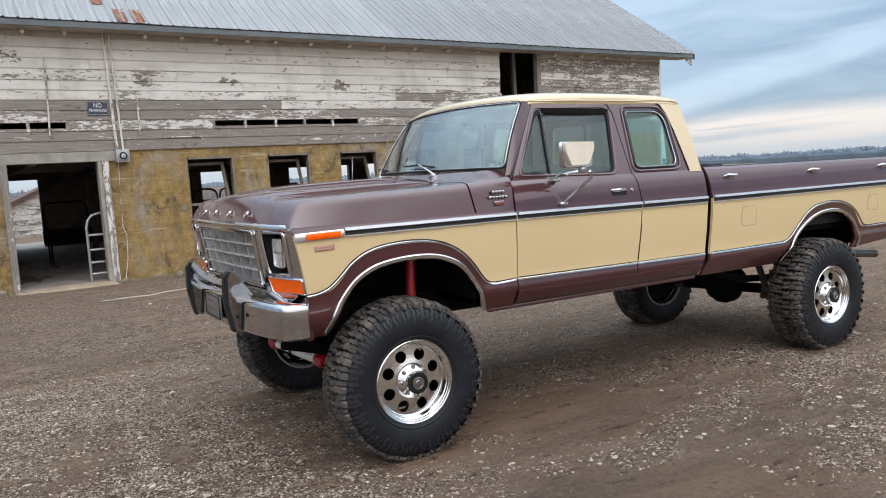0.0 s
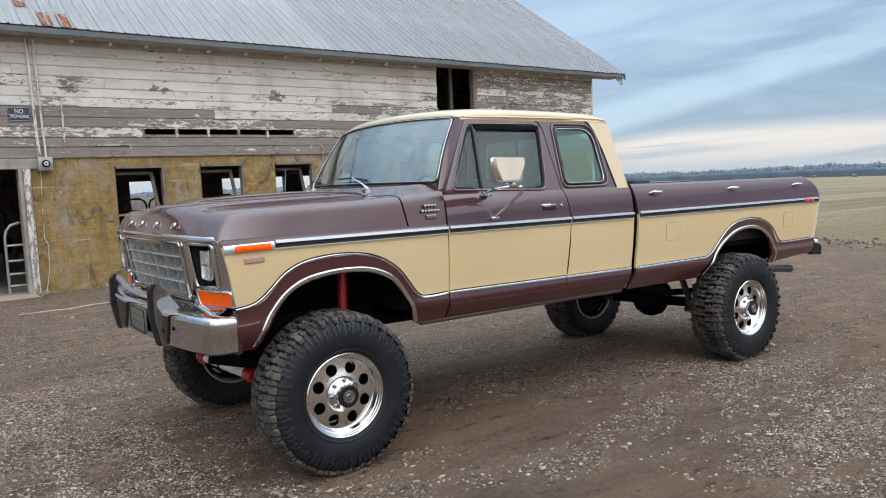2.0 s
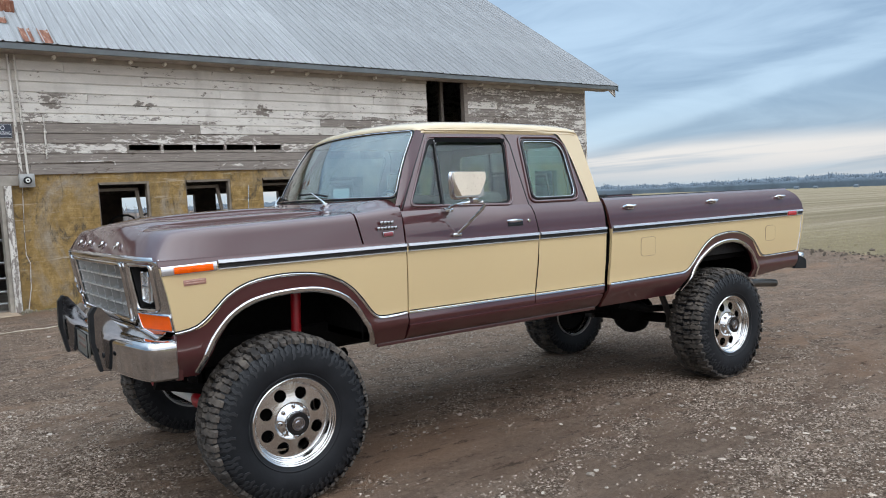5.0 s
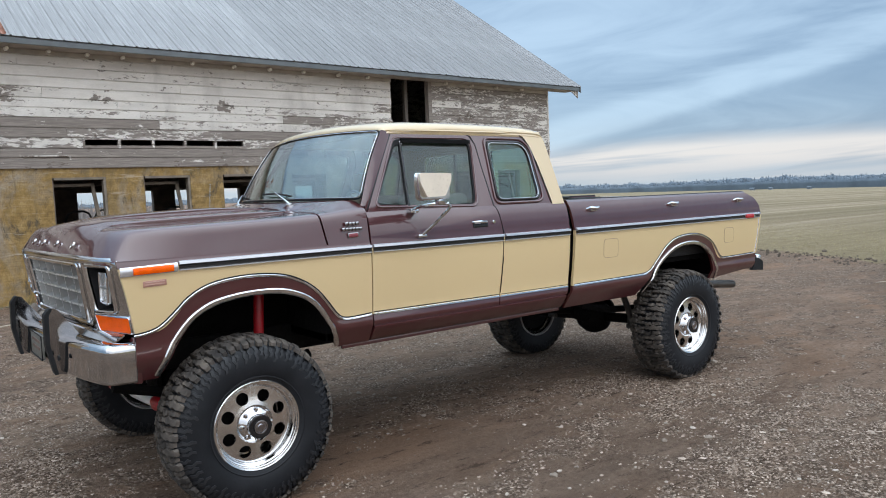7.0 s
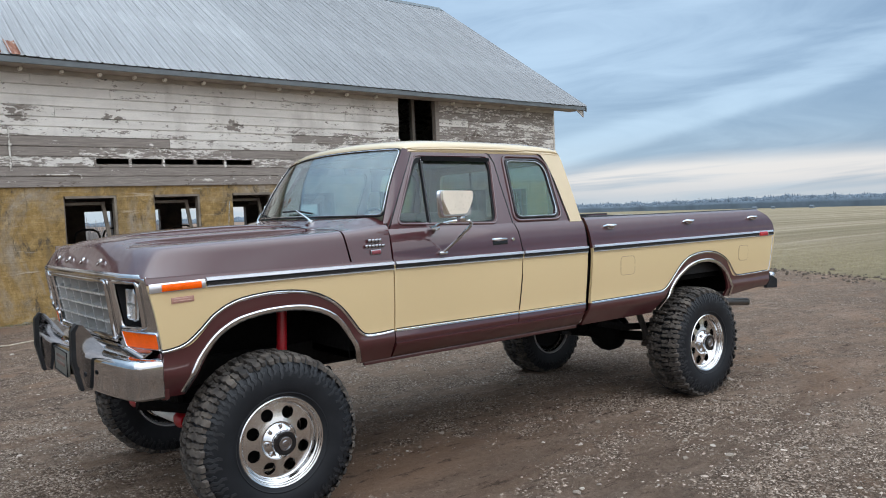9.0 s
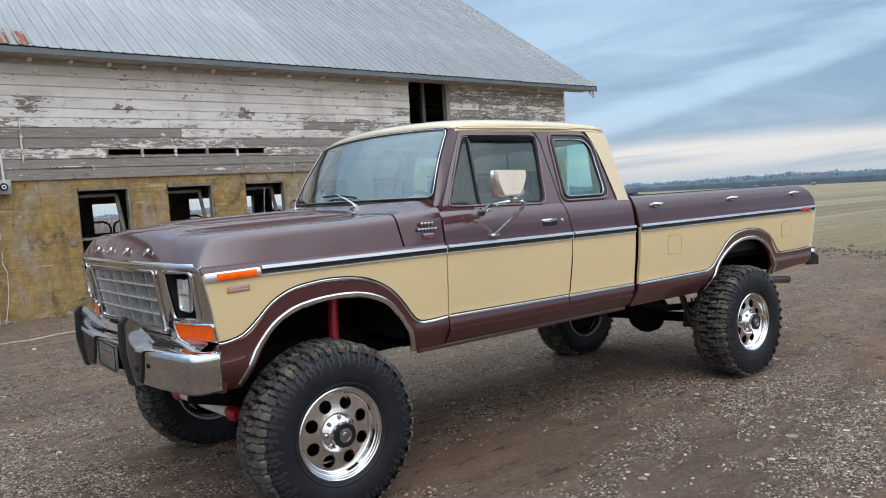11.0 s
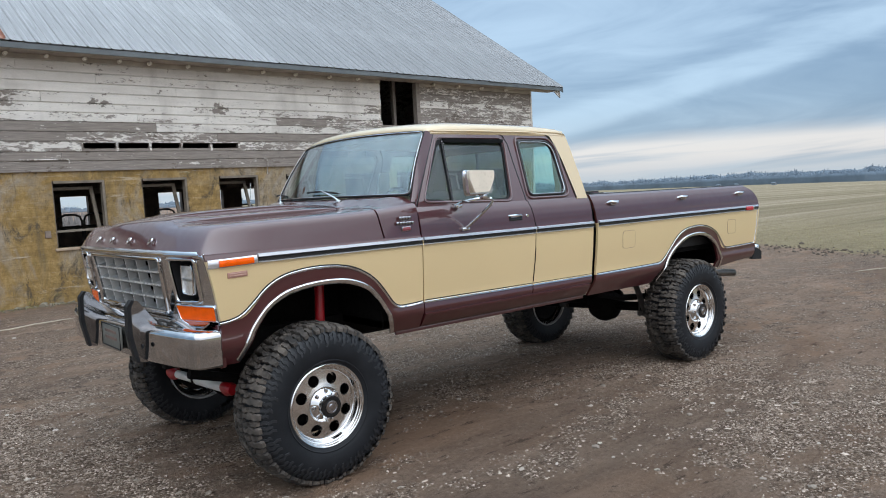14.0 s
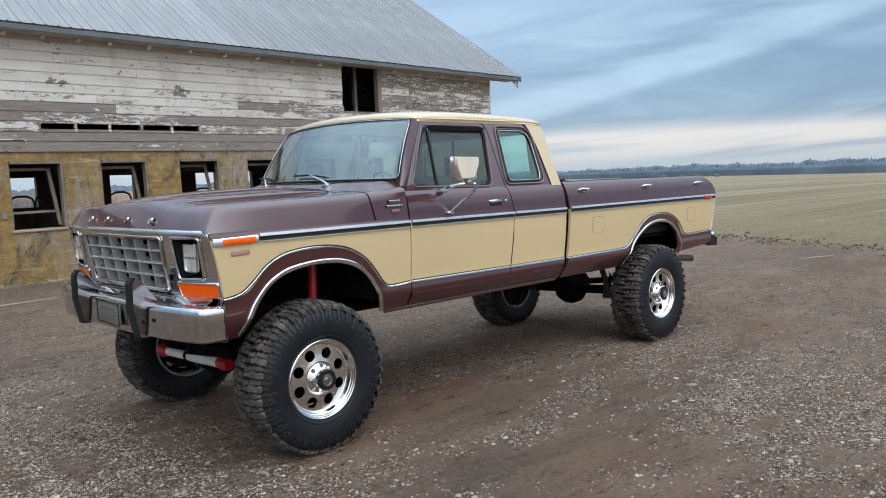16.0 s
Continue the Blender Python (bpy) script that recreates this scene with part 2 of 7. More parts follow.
STEEL = plain("dusty_steel", (0.10, 0.095, 0.09), 0.6, 0.5, 0.35, 8, 0.2, 60)
PIPE = plain("dull_bright_pipe", (0.13, 0.122, 0.112), 0.36, 0.85, 0.25, 9, 0.1, 60)
RED = plain("red_enamel", (0.34, 0.008, 0.014), 0.35, 0, 0.15, 8)
WHITE = plain("white_enamel", (0.72, 0.70, 0.66), 0.35, 0, 0.08, 8)
MIRRORBACK = plain("cream_white_enamel", (0.78, 0.68, 0.55), 0.3, 0, 0.05, 8)
AMBER = plain("amber_lens", (0.90, 0.108, 0.0015), 0.25, 0, 0.12, 30, 0.12, 120, 0.0)
AMBER.node_tree.nodes["Principled BSDF"].inputs["Specular IOR Level"].default_value = 0.2
REDLENS = plain("red_lens", (0.45, 0.015, 0.02), 0.2, 0, 0.12, 30, 0.2, 120, 0.5)
EMBLEMRED = plain("dull_red_enamel", (0.22, 0.05, 0.06), 0.4, 0, 0.2, 60)
EMBLEM = plain("pink_emblem", (0.42, 0.22, 0.17), 0.4, 0, 0.2, 40)
TAN = plain("tan_upholstery", (0.40, 0.33, 0.24), 0.75, 0, 0.1, 5, 0.3, 90)
DASH = plain("brown_dash", (0.16, 0.10, 0.08), 0.6, 0, 0.15, 7, 0.2, 90)
LINING = plain("grey_green_lining", (0.36, 0.38, 0.33), 0.8, 0, 0.1, 6)
HEADLINER = plain("cream_headliner", (0.5, 0.43, 0.33), 0.85, 0, 0.08, 5)
HEADREF = plain("headlight_glass", (0.80, 0.80, 0.79), 0.16, 0.55, 0.18, 22, 0.8, 38, 0.8)
BADGE = plain("emblem_chrome", (0.36, 0.35, 0.36), 0.22, 1.0, 0.05, 5)
SILVER = plain("silver_mirror", (0.85, 0.86, 0.87), 0.03, 1.0, 0.02, 3)
PLATE = plain("dull_plate", (0.16, 0.158, 0.14), 0.5, 0.3, 0.15, 9)
# gloss is cut too, so that these parts keep their painted-in darkness
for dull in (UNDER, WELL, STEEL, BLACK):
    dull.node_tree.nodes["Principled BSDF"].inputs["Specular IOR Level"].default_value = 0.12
LINER = plain("black_bed_liner", (0.014, 0.014, 0.015), 0.75, 0, 0.3, 9, 0.6, 140)


def glass_material(name, tint, floor=0.15, rough=0.0):
    n = Nodes(name, rough)
    t = n.t
    clear = t.nodes.new("ShaderNodeBsdfTransparent")
    clear.inputs[0].default_value = (*tint, 1)
    gloss = t.nodes.new("ShaderNodeBsdfGlossy")
    gloss.inputs["Roughness"].default_value = 0.02
    face = t.nodes.new("ShaderNodeLayerWeight")
    face.inputs[0].default_value = 0.5
    shine = n.math("MULTIPLY_ADD", n.math("POWER", face.outputs["Facing"], 3.5), 0.75, floor)
    mixs = t.nodes.new("ShaderNodeMixShader")
    n.link(shine, mixs.inputs[0])
    n.link(clear.outputs[0], mixs.inputs[1])
    n.link(gloss.outputs[0], mixs.inputs[2])
    n.link(mixs.outputs[0], t.nodes["Material Output"].inputs[0])
    return n.m


GLASS = glass_material("tinted_car_glass", (0.85, 0.95, 0.94))
QUARTERGLASS = glass_material("green_quarter_glass", (0.78, 0.97, 0.95), 0.05)
DOORGLASS = glass_material("clear_door_glass", (0.58, 0.69, 0.71), 0.05)


def rubber():
    n = Nodes("tyre_rubber", 0.55)
    f = n.noise(7, 6)
    n.color(n.ramp(f, [(0.3, (0.0055, 0.0062, 0.0080)), (0.55, (0.0092, 0.0102, 0.0126)), (0.75, (0.0150, 0.0160, 0.0188))]))
    n.bump(n.noise(90, 4), 0.3, 0.003)
    n.b.inputs["Specular IOR Level"].default_value = 0.30
    return n.m


def lug_rubber():
    """Tread blocks with dried dust on them."""
    n = Nodes("dusty_tread_rubber", 0.85)
    f = n.noise(11, 6)
    n.color(n.ramp(f, [(0.34, (0.020, 0.017, 0.015)), (0.50, (0.058, 0.048, 0.040)), (0.72, (0.130, 0.107, 0.086))]))
    n.bump(n.noise(120, 4), 0.4, 0.003)
    return n.m


RUBBER, TREAD = rubber(), lug_rubber()
RIBRUBBER = plain("sidewall_rib_rubber", (0.0115, 0.0125, 0.0150), 0.6, 0, 0.45, 9, 0.3, 90)
# paler and less metallic than chrome: reflected sky is put into the colour
BEZEL = plain("bright_bezel", (0.70, 0.70, 0.715), 0.20, 0.7, 0.04, 8)


def siding(name, bare, upright=False):
    """Old white paint flaking off grey boards; bare is the share of wood that shows."""
    n = Nodes(name, 0.8)
    t = n.t
    r = n.random()
    sh = t.nodes.new("ShaderNodeCombineXYZ")
    n.link(n.math("MULTIPLY", r, 37.0), sh.inputs[0])
    n.link(n.math("MULTIPLY", r, 11.0), sh.inputs[2])
    turn = (lambda a, b, c: (c, b, a)) if upright else (lambda a, b, c: (a, b, c))
    v = n.stretch(turn(0.9, 1, 4.2), shift=sh.outputs[0])
    vf = n.stretch(turn(2.8, 4, 8.5), shift=sh.outputs[0])
    big = n.noise(2.0, 8, 0.68, v, 0.5)
    fine = n.noise(3.4, 8, 0.75, vf, 0.3)
    s = n.math("ADD", n.math("MULTIPLY", big, 0.52), n.math("MULTIPLY", fine, 0.48))
    s = n.math("ADD", s, n.math("MULTIPLY", n.math("SUBTRACT", r, 0.5), 0.05))
    lo = 0.66 - 0.34 * bare
    lo = max(lo, 0.30)
    mask = n.ramp(s, [(lo, 0.0), (lo + 0.018, 1.0)])
    wv = n.stretch(turn(2.0, 30, 60), shift=sh.outputs[0])
    grain = n.noise(1.5, 6, 0.65, wv)
    wood = n.ramp(grain, [(0.25, (0.115, 0.096, 0.082)), (0.55, (0.245, 0.210, 0.182)), (0.85, (0.40, 0.35, 0.31))])
    stain = n.noise(0.9, 5, 0.6, v)
    pale = n.ramp(stain, [(0.3, (0.56, 0.522, 0.475)), (0.62, (0.735, 0.695, 0.635))])
    thin = n.ramp(n.noise(14, 5, 0.7, vf), [(0.42, 0.0), (0.75, 0.55)])
    pale = n.mix(thin, pale, (0.48, 0.44, 0.39))
    # old chips where the paint has come off down to dark wood
    chip = n.math("ADD", n.math("MULTIPLY", n.noise(1.1, 3, 0.5, n.stretch(turn(1.2, 1, 2.2))), 0.55), n.math("MULTIPLY", n.noise(6.5, 7, 0.7, n.stretch(turn(1.3, 2, 2.4), shift=sh.outputs[0])), 0.45))
    chips = n.ramp(chip, [(0.592, 0.0), (0.606, 1.0)])
    col = n.mix(mask, pale, wood)
    col = n.mix(n.math("MULTIPLY", chips, 0.85), col, (0.105, 0.078, 0.060))
    grime = n.noise(0.7, 6, 0.6, n.stretch(turn(1.6, 1, 0.5)))
    n.color(n.mix(n.ramp(grime, [(0.52, 0.0), (0.70, 0.45)]), col, (0.22, 0.19, 0.165)))
    h = n.math("ADD", n.math("MULTIPLY", grain, 0.25), n.math("MULTIPLY", n.math("SUBTRACT", 1.0, mask), 0.35))
    n.bump(h, 0.6, 0.006)
    return n.m


# the last material has the eave's shade put into its colour
SIDING = [siding("flaking_white_siding", b) for b in (0.19, 0.36, 0.54, 0.78)] + [plain("eave_shade_board", (0.42, 0.385, 0.335), 0.85, 0, 0.22, 2.5, 0.4, 30)]
OLDWOOD = siding("weathered_grey_wood", 0.9)
TRIMWOOD = siding("flaking_white_trim", 0.42, True)
JAMBWOOD = siding("worn_grey_jamb", 0.66, True)


def concrete():
    """Board-marked concrete under ochre lichen, with grey bare areas, black streaks and moss."""
    n = Nodes("lichen_stained_concrete", 0.92)
    a = n.noise(0.9, 9, 0.68, n.stretch((0.8, 1, 0.7)), 0.8)
    ochre = n.ramp(n.noise(5.0, 9, 0.75), [(0.28, (0.120, 0.075, 0.026)), (0.5, (0.265, 0.168, 0.056)), (0.72, (0.44, 0.305, 0.130))])
    grey = n.ramp(n.noise(7, 8, 0.7), [(0.3, (0.17, 0.145, 0.115)), (0.7, (0.41, 0.355, 0.285))])
    c = n.mix(n.ramp(a, [(0.47, 0.0), (0.60, 0.80)]), ochre, grey)
    drips = n.noise(1.1, 9, 0.74, n.stretch((2.0, 1, 0.55)), 1.2)
    c = n.mix(n.ramp(drips, [(0.53, 0.0), (0.66, 0.5)]), c, (0.13, 0.105, 0.065))
    soot = n.noise(2.1, 10, 0.8, n.stretch((1.6, 1, 1.0)), 1.0)
    c = n.mix(n.ramp(soot, [(0.53, 0.0), (0.63, 0.85)]), c, (0.055, 0.046, 0.034))
    moss = n.noise(3.5, 9, 0.78)
    c = n.mix(n.ramp(moss, [(0.57, 0.0), (0.70, 0.6)]), c, (0.17, 0.15, 0.045))
    lime = n.noise(2.6, 8, 0.75, n.stretch((0.4, 1, 3.8)), 0.4)
    c = n.mix(n.ramp(lime, [(0.58, 0.0), (0.70, 0.65)]), c, (0.56, 0.50, 0.42))
    n.color(c)
    marks = n.noise(7.0, 3, 0.5, n.stretch((0.12, 1, 2.2)))
    h = n.math("ADD", n.math("MULTIPLY", marks, 1.0), n.math("MULTIPLY", n.noise(30, 8, 0.75), 0.7))
    n.bump(h, 0.7, 0.018)
    return n.m


CONCRETE = concrete()


def roof_metal(name, clean):
    """Galvanised sheet; clean lifts the tone of the newer, less dirty sheets."""
    n = Nodes(name, 0.55, 0.1)
    r = n.random()
    v = n.stretch((1.0, 0.25, 1.0))
    s = n.noise(1.2, 6, 0.6, v)
    c = n.ramp(s, [(0.3, (0.172 * clean, 0.170 * clean, 0.170 * clean)), (0.7, (0.258 * clean, 0.256 * clean, 0.256 * clean))])
    c = n.mix(n.math("MULTIPLY", r, 0.30), c, (0.30, 0.30, 0.305))
    sp = n.noise(4.0, 6, 0.65, n.stretch((9, 0.55, 1)))
    c = n.mix(n.ramp(sp, [(0.63, 0.0), (0.70, 0.75)]), c, (0.085, 0.075, 0.070))
    bright = n.noise(3.0, 5, 0.6, n.stretch((7, 0.22, 1)))
    c = n.mix(n.ramp(bright, [(0.50, 0.0), (0.66, 0.6)]), c, (0.335 * clean, 0.335 * clean, 0.335 * clean))
    n.color(c)
    n.bump(n.noise(2.2, 3, 0.5, n.stretch((1, 0.4, 1))), 0.25, 0.03)
    n.b.inputs["Specular IOR Level"].default_value = 0.25
    return n.m


def rust():
    n = Nodes("rusted_roof_sheet", 0.85, 0.1)
    s = n.noise(5, 7, 0.65, n.stretch((3, 0.6, 1)))
    n.color(n.ramp(s, [(0.30, (0.10, 0.038, 0.022)), (0.50, (0.215, 0.082, 0.045)), (0.58, (0.28, 0.15, 0.10)), (0.66, (0.40, 0.38, 0.36))]))
    n.bump(n.noise(30, 5), 0.4, 0.004)
    return n.m


ROOF, NEWROOF, RUST = roof_metal("dull_galvanised_sheet", 0.97), roof_metal("bright_galvanised_sheet", 1.22), rust()
FASCIA = plain("grey_fascia_paint", (0.112, 0.126, 0.132), 0.6, 0, 0.2, 3, 0.3, 30)
SOFFIT = plain("old_soffit_wood", (0.36, 0.32, 0.28), 0.85, 0, 0.25, 3, 0.4, 30)
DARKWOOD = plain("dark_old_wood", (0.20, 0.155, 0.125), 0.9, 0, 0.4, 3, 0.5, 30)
BARNFLOOR = plain("dusty_barn_floor", (0.30, 0.26, 0.225), 0.95, 0, 0.3, 2, 0.6, 20)
SILLWOOD = plain("grey_sill_wood", (0.19, 0.16, 0.125), 0.85, 0, 0.3, 5, 0.4, 40)
LINTELWOOD = plain("pale_lintel_wood", (0.30, 0.27, 0.23), 0.85, 0, 0.25, 5, 0.4, 40)
STONE = plain("door_sill_stone", (0.36, 0.27, 0.19), 0.9, 0, 0.2, 4, 0.6, 25)
GALV = plain("galvanised_pipe", (0.42, 0.43, 0.44), 0.4, 0.7, 0.15, 12)
GREYBOX = plain("grey_meter_box", (0.34, 0.34, 0.33), 0.55, 0.2, 0.15, 9)
PORCELAIN = plain("white_porcelain", (0.78, 0.75, 0.68), 0.25, 0, 0.06, 20)
SIGNBLUE = plain("dark_blue_sign_enamel", (0.028, 0.035, 0.055), 0.45, 0, 0.2, 15)
SIGNWHITE = plain("white_sign_letters", (0.72, 0.74, 0.76), 0.5, 0, 0.08, 20)
SHEDWALL = siding("white_shed_siding", 0.42)
SHEDROOF = plain("red_brown_shed_roof", (0.12, 0.060, 0.050), 0.8, 0, 0.2, 3)


def yard():
    """Packed mud with drifts of crushed stone, turning to mown field beyond the edge of the yard."""
    n = Nodes("gravel_yard_and_field", 0.95)
    p = n.world
    drift = n.t.nodes.new("ShaderNodeAttribute")
    drift.attribute_name = "gravel_share"
    share = drift.outputs["Fac"]
    along = n.stretch((0.35, 1, 1), p)
    grit = n.noise(62, 9, 0.84, p)
    # mud: slow stains, tyre-smeared along the yard, and a fine crumb
    mud = n.ramp(n.noise(2.6, 9, 0.68, along, 0.5), [(0.30, (0.172, 0.121, 0.089)), (0.50, (0.260, 0.188, 0.141)), (0.70, (0.355, 0.267, 0.206))])
    crumb = n.noise(24, 9, 0.85, p)
    mud = n.mix(n.ramp(crumb, [(0.40, 0.55), (0.48, 0.0)]), mud, (0.110, 0.078, 0.058))
    mud = n.mix(n.ramp(crumb, [(0.53, 0.0), (0.64, 0.55)]), mud, (0.46, 0.360, 0.285))
    ochre = n.noise(0.8, 7, 0.62, along, 0.7)
    mud = n.mix(n.ramp(ochre, [(0.50, 0.0), (0.64, 0.55)]), mud, (0.300, 0.188, 0.120))
    # crushed stone: angular pieces, each of its own tone, dark fines and painted shadow between
    wobble = n.t.nodes.new("ShaderNodeVectorMath")
    wobble.operation = "MULTIPLY_ADD"
    wobble.inputs[1].default_value = (0.022, 0.022, 0.022)
    warp = n.t.nodes.new("ShaderNodeTexNoise")
    warp.inputs["Scale"].default_value, warp.inputs["Detail"].default_value = 40.0, 3.0
    n.link(p, warp.inputs["Vector"]), n.link(warp.outputs["Color"], wobble.inputs[0]), n.link(p, wobble.inputs[2])
    wp = wobble.outputs[0]
    tones = n.t.nodes.new("ShaderNodeSeparateColor")
    n.link(n.voronoi(54.0, wp, out="Color"), tones.inputs[0])
    stones = n.ramp(tones.outputs[0], [(0.0, (0.155, 0.112, 0.084)), (0.45, (0.250, 0.188, 0.145)), (0.78, (0.36, 0.283, 0.222)), (1.0, (0.55, 0.455, 0.37))])
    size = n.voronoi(54.0, wp)
    stones = n.mix(n.ramp(size, [(0.40, 0.0), (0.64, 0.80)]), stones, (0.098, 0.072, 0.054))
    level = n.math("ADD", share, n.math("MULTIPLY", n.math("SUBTRACT", n.noise(9.0, 7, 0.75, p), 0.5), 1.5))
    gravel = n.mix(n.ramp(level, [(0.28, 0.0), (0.56, 0.90)]), mud, stones)
    # pits and clods: crevice shade put into the colour where the noise is low
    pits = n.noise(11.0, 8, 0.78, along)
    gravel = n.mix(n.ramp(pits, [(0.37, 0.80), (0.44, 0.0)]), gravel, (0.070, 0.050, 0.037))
    # damp patches, whose dark tone also paints in the relief's weak shading
    wet = n.noise(0.40, 7, 0.64, along, 0.9)
    gravel = n.mix(n.ramp(wet, [(0.52, 0.0), (0.66, 0.45)]), gravel, (0.125, 0.098, 0.080))
    gravel = n.mix(1.0, gravel, (0.985, 0.93, 0.89), "MULTIPLY")
    # field
    rows = n.t.nodes.new("ShaderNodeMapping")
    rows.inputs["Rotation"].default_value = (0, 0, radians(24))
    rows.inputs["Scale"].default_value = (0.03, 1.1, 1)
    n.link(p, rows.inputs["Vector"])
    streak = n.noise(0.35, 7, 0.68, rows.outputs[0])
    grass = n.ramp(streak, [(0.36, (0.150, 0.118, 0.070)), (0.5, (0.255, 0.202, 0.130)), (0.62, (0.395, 0.318, 0.226))])
    tuft = n.noise(3.5, 8, 0.75, p)
    grass = n.mix(n.ramp(tuft, [(0.40, 0.55), (0.60, 0.0)]), grass, (0.215, 0.168, 0.105))
    # the strip next to the yard is greener
    sepf = n.t.nodes.new("ShaderNodeSeparateXYZ")
    n.link(p, sepf.inputs[0])
    away = n.math("SUBTRACT", n.math("SUBTRACT", sepf.outputs[0], 13.55), n.math("MULTIPLY", sepf.outputs[1], 0.40))
    away = n.math("ADD", away, n.math("MULTIPLY", n.math("SUBTRACT", n.noise(0.35, 5, 0.6, p), 0.5), 9.0))
    green = n.ramp(n.math("MULTIPLY", away, 0.04), [(0.20, 0.42), (0.46, 0.0)])
    grass = n.mix(green, grass, n.ramp(tuft, [(0.36, (0.205, 0.160, 0.088)), (0.52, (0.335, 0.268, 0.158)), (0.68, (0.48, 0.390, 0.250))]))
    far = n.noise(0.010, 4, 0.5, rows.outputs[0])
    grass = n.mix(n.ramp(far, [(0.42, 0.0), (0.62, 0.5)]), grass, (0.205, 0.175, 0.098))
    # edge of the yard: x = 13.45 + 0.42 y, bending away from the yard behind the barn
    sep = n.t.nodes.new("ShaderNodeSeparateXYZ")
    n.link(p, sep.inputs[0])
    edge = n.math("SUBTRACT", n.math("SUBTRACT", sep.outputs[0], 13.55), n.math("MULTIPLY", sep.outputs[1], 0.40))
    edge = n.math("ADD", edge, n.math("MULTIPLY", n.math("SUBTRACT", n.noise(0.9, 7, 0.7, p), 0.5), 2.2))
    mask = n.ramp(n.math("MULTIPLY_ADD", edge, 0.5, 0.5), [(0.42, 0.0), (0.58, 1.0)])
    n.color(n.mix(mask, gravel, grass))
    h = n.math("ADD", n.math("MULTIPLY", grit, 0.8), n.math("MULTIPLY", n.math("MULTIPLY", size, share), -0.9))
    h = n.math("ADD", h, n.math("MULTIPLY", n.math("ADD", crumb, pits), 1.1))
    n.bump(h, 1.0, 0.035)
    n.b.inputs["Specular IOR Level"].default_value = 0.08
    return n.m


YARD = yard()


def pebble():
    n = Nodes("grey_gravel_stone", 0.9)
    r = n.island()
    c = n.ramp(r, [(0.0, (0.165, 0.115, 0.083)), (0.45, (0.285, 0.208, 0.155)), (0.80, (0.375, 0.285, 0.218)), (1.0, (0.53, 0.425, 0.335))])
    n.color(n.mix(n.ramp(n.noise(60, 4), [(0.4, 0.0), (0.7, 0.4)]), c, (0.12, 0.10, 0.085)))
    return n.m


def stone():
    n = Nodes("pale_yard_stone", 0.9)
    c = n.ramp(n.random(), [(0.0, (0.22, 0.172, 0.132)), (0.5, (0.35, 0.285, 0.225)), (1.0, (0.50, 0.42, 0.345))])
    n.color(n.mix(n.ramp(n.noise(70, 5), [(0.4, 0.0), (0.7, 0.5)]), c, (0.13, 0.11, 0.09)))
    n.bump(n.noise(50, 4), 0.4, 0.004)
    return n.m


PEBBLE, ROCK = pebble(), stone()
BLADE = plain("dry_grass_blade", (0.34, 0.275, 0.155), 0.85, 0, 0.4, 3)
RUBBLE = plain("mossy_rubble", (0.20, 0.175, 0.13), 0.95, 0, 0.45, 3, 0.5, 40)
CLOD = plain("brown_earth_clod", (0.105, 0.078, 0.056), 0.95, 0, 0.4, 9, 0.6, 40)
STICK = plain("bleached_stick", (0.42, 0.35, 0.27), 0.85, 0, 0.2, 20)
# far woods and houses: blue-grey distance haze is mixed into their base colours
FARWOOD = plain("haze_blue_woods", (0.122, 0.152, 0.182), 1.0, 0, 0.22, 0.05)
FARHOUSE = plain("haze_toned_house", (0.165, 0.195, 0.225), 0.9, 0, 0.05, 0.2)
FARROOF = plain("distant_grey_roof", (0.105, 0.13, 0.155), 0.9, 0, 0.05, 0.2)
BRUSH = plain("bare_brush_twigs", (0.20, 0.185, 0.175), 0.9, 0, 0.35, 2)
WEED = plain("weed_and_leaf", (0.21, 0.185, 0.075), 0.85, 0, 0.5, 9)

# ---- building helpers ----


def to_mesh(name, bm, smooth=None):
    me = bpy.data.meshes.new(name)
    bmesh.ops.recalc_face_normals(bm, faces=bm.faces)
    bm.to_mesh(me)
    bm.free()
    if smooth is not None:
        for p in me.polygons:
            p.use_smooth = True
        if smooth < 180:
            me.set_sharp_from_angle(angle=radians(smooth))
    return me


def part(name, bm, material, parent, label="", smooth=35, at=None):
    """Links a bmesh as one mesh object under a thing or under a part."""
    me = to_mesh(name, bm, smooth)
    for m in material if isinstance(material, (list, tuple)) else [material]:
        me.materials.append(m)
    ob = new(name, me)
    if at is not None:
        ob.matrix_basis = at
    ob.parent = parent
    return tagged(ob, label)


def thing(name, label, category, m=None, group="", kind=""):
    ob = new(name)
    ob.empty_display_size = 0.1
    if m is not None:
        ob.matrix_basis = m
    return tagged(ob, label, category, group, kind)


def single(name, bm, material, label, category, m=None, smooth=35, group="", kind=""):
    ob = part(name, bm, material, None, label, smooth, m)
    return tagged(ob, label, category, group, kind)


def box(x0, x1, y0, y1, z0, z1, bevel=0.0, seg=2, bm=None):
    bm = bm or bmesh.new()
    vs = [bm.verts.new((x, y, z)) for x in (x0, x1) for y in (y0, y1) for z in (z0, z1)]
    fs = [(0, 1, 3, 2), (4, 6, 7, 5), (0, 4, 5, 1), (2, 3, 7, 6), (0, 2, 6, 4), (1, 5, 7, 3)]
    faces = [bm.faces.new([vs[i] for i in f]) for f in fs]
    if bevel:
        edges = list({e for f in faces for e in f.edges})
        bmesh.ops.bevel(bm, geom=edges, offset=bevel, segments=seg, profile=0.5, affect="EDGES")
    return bm


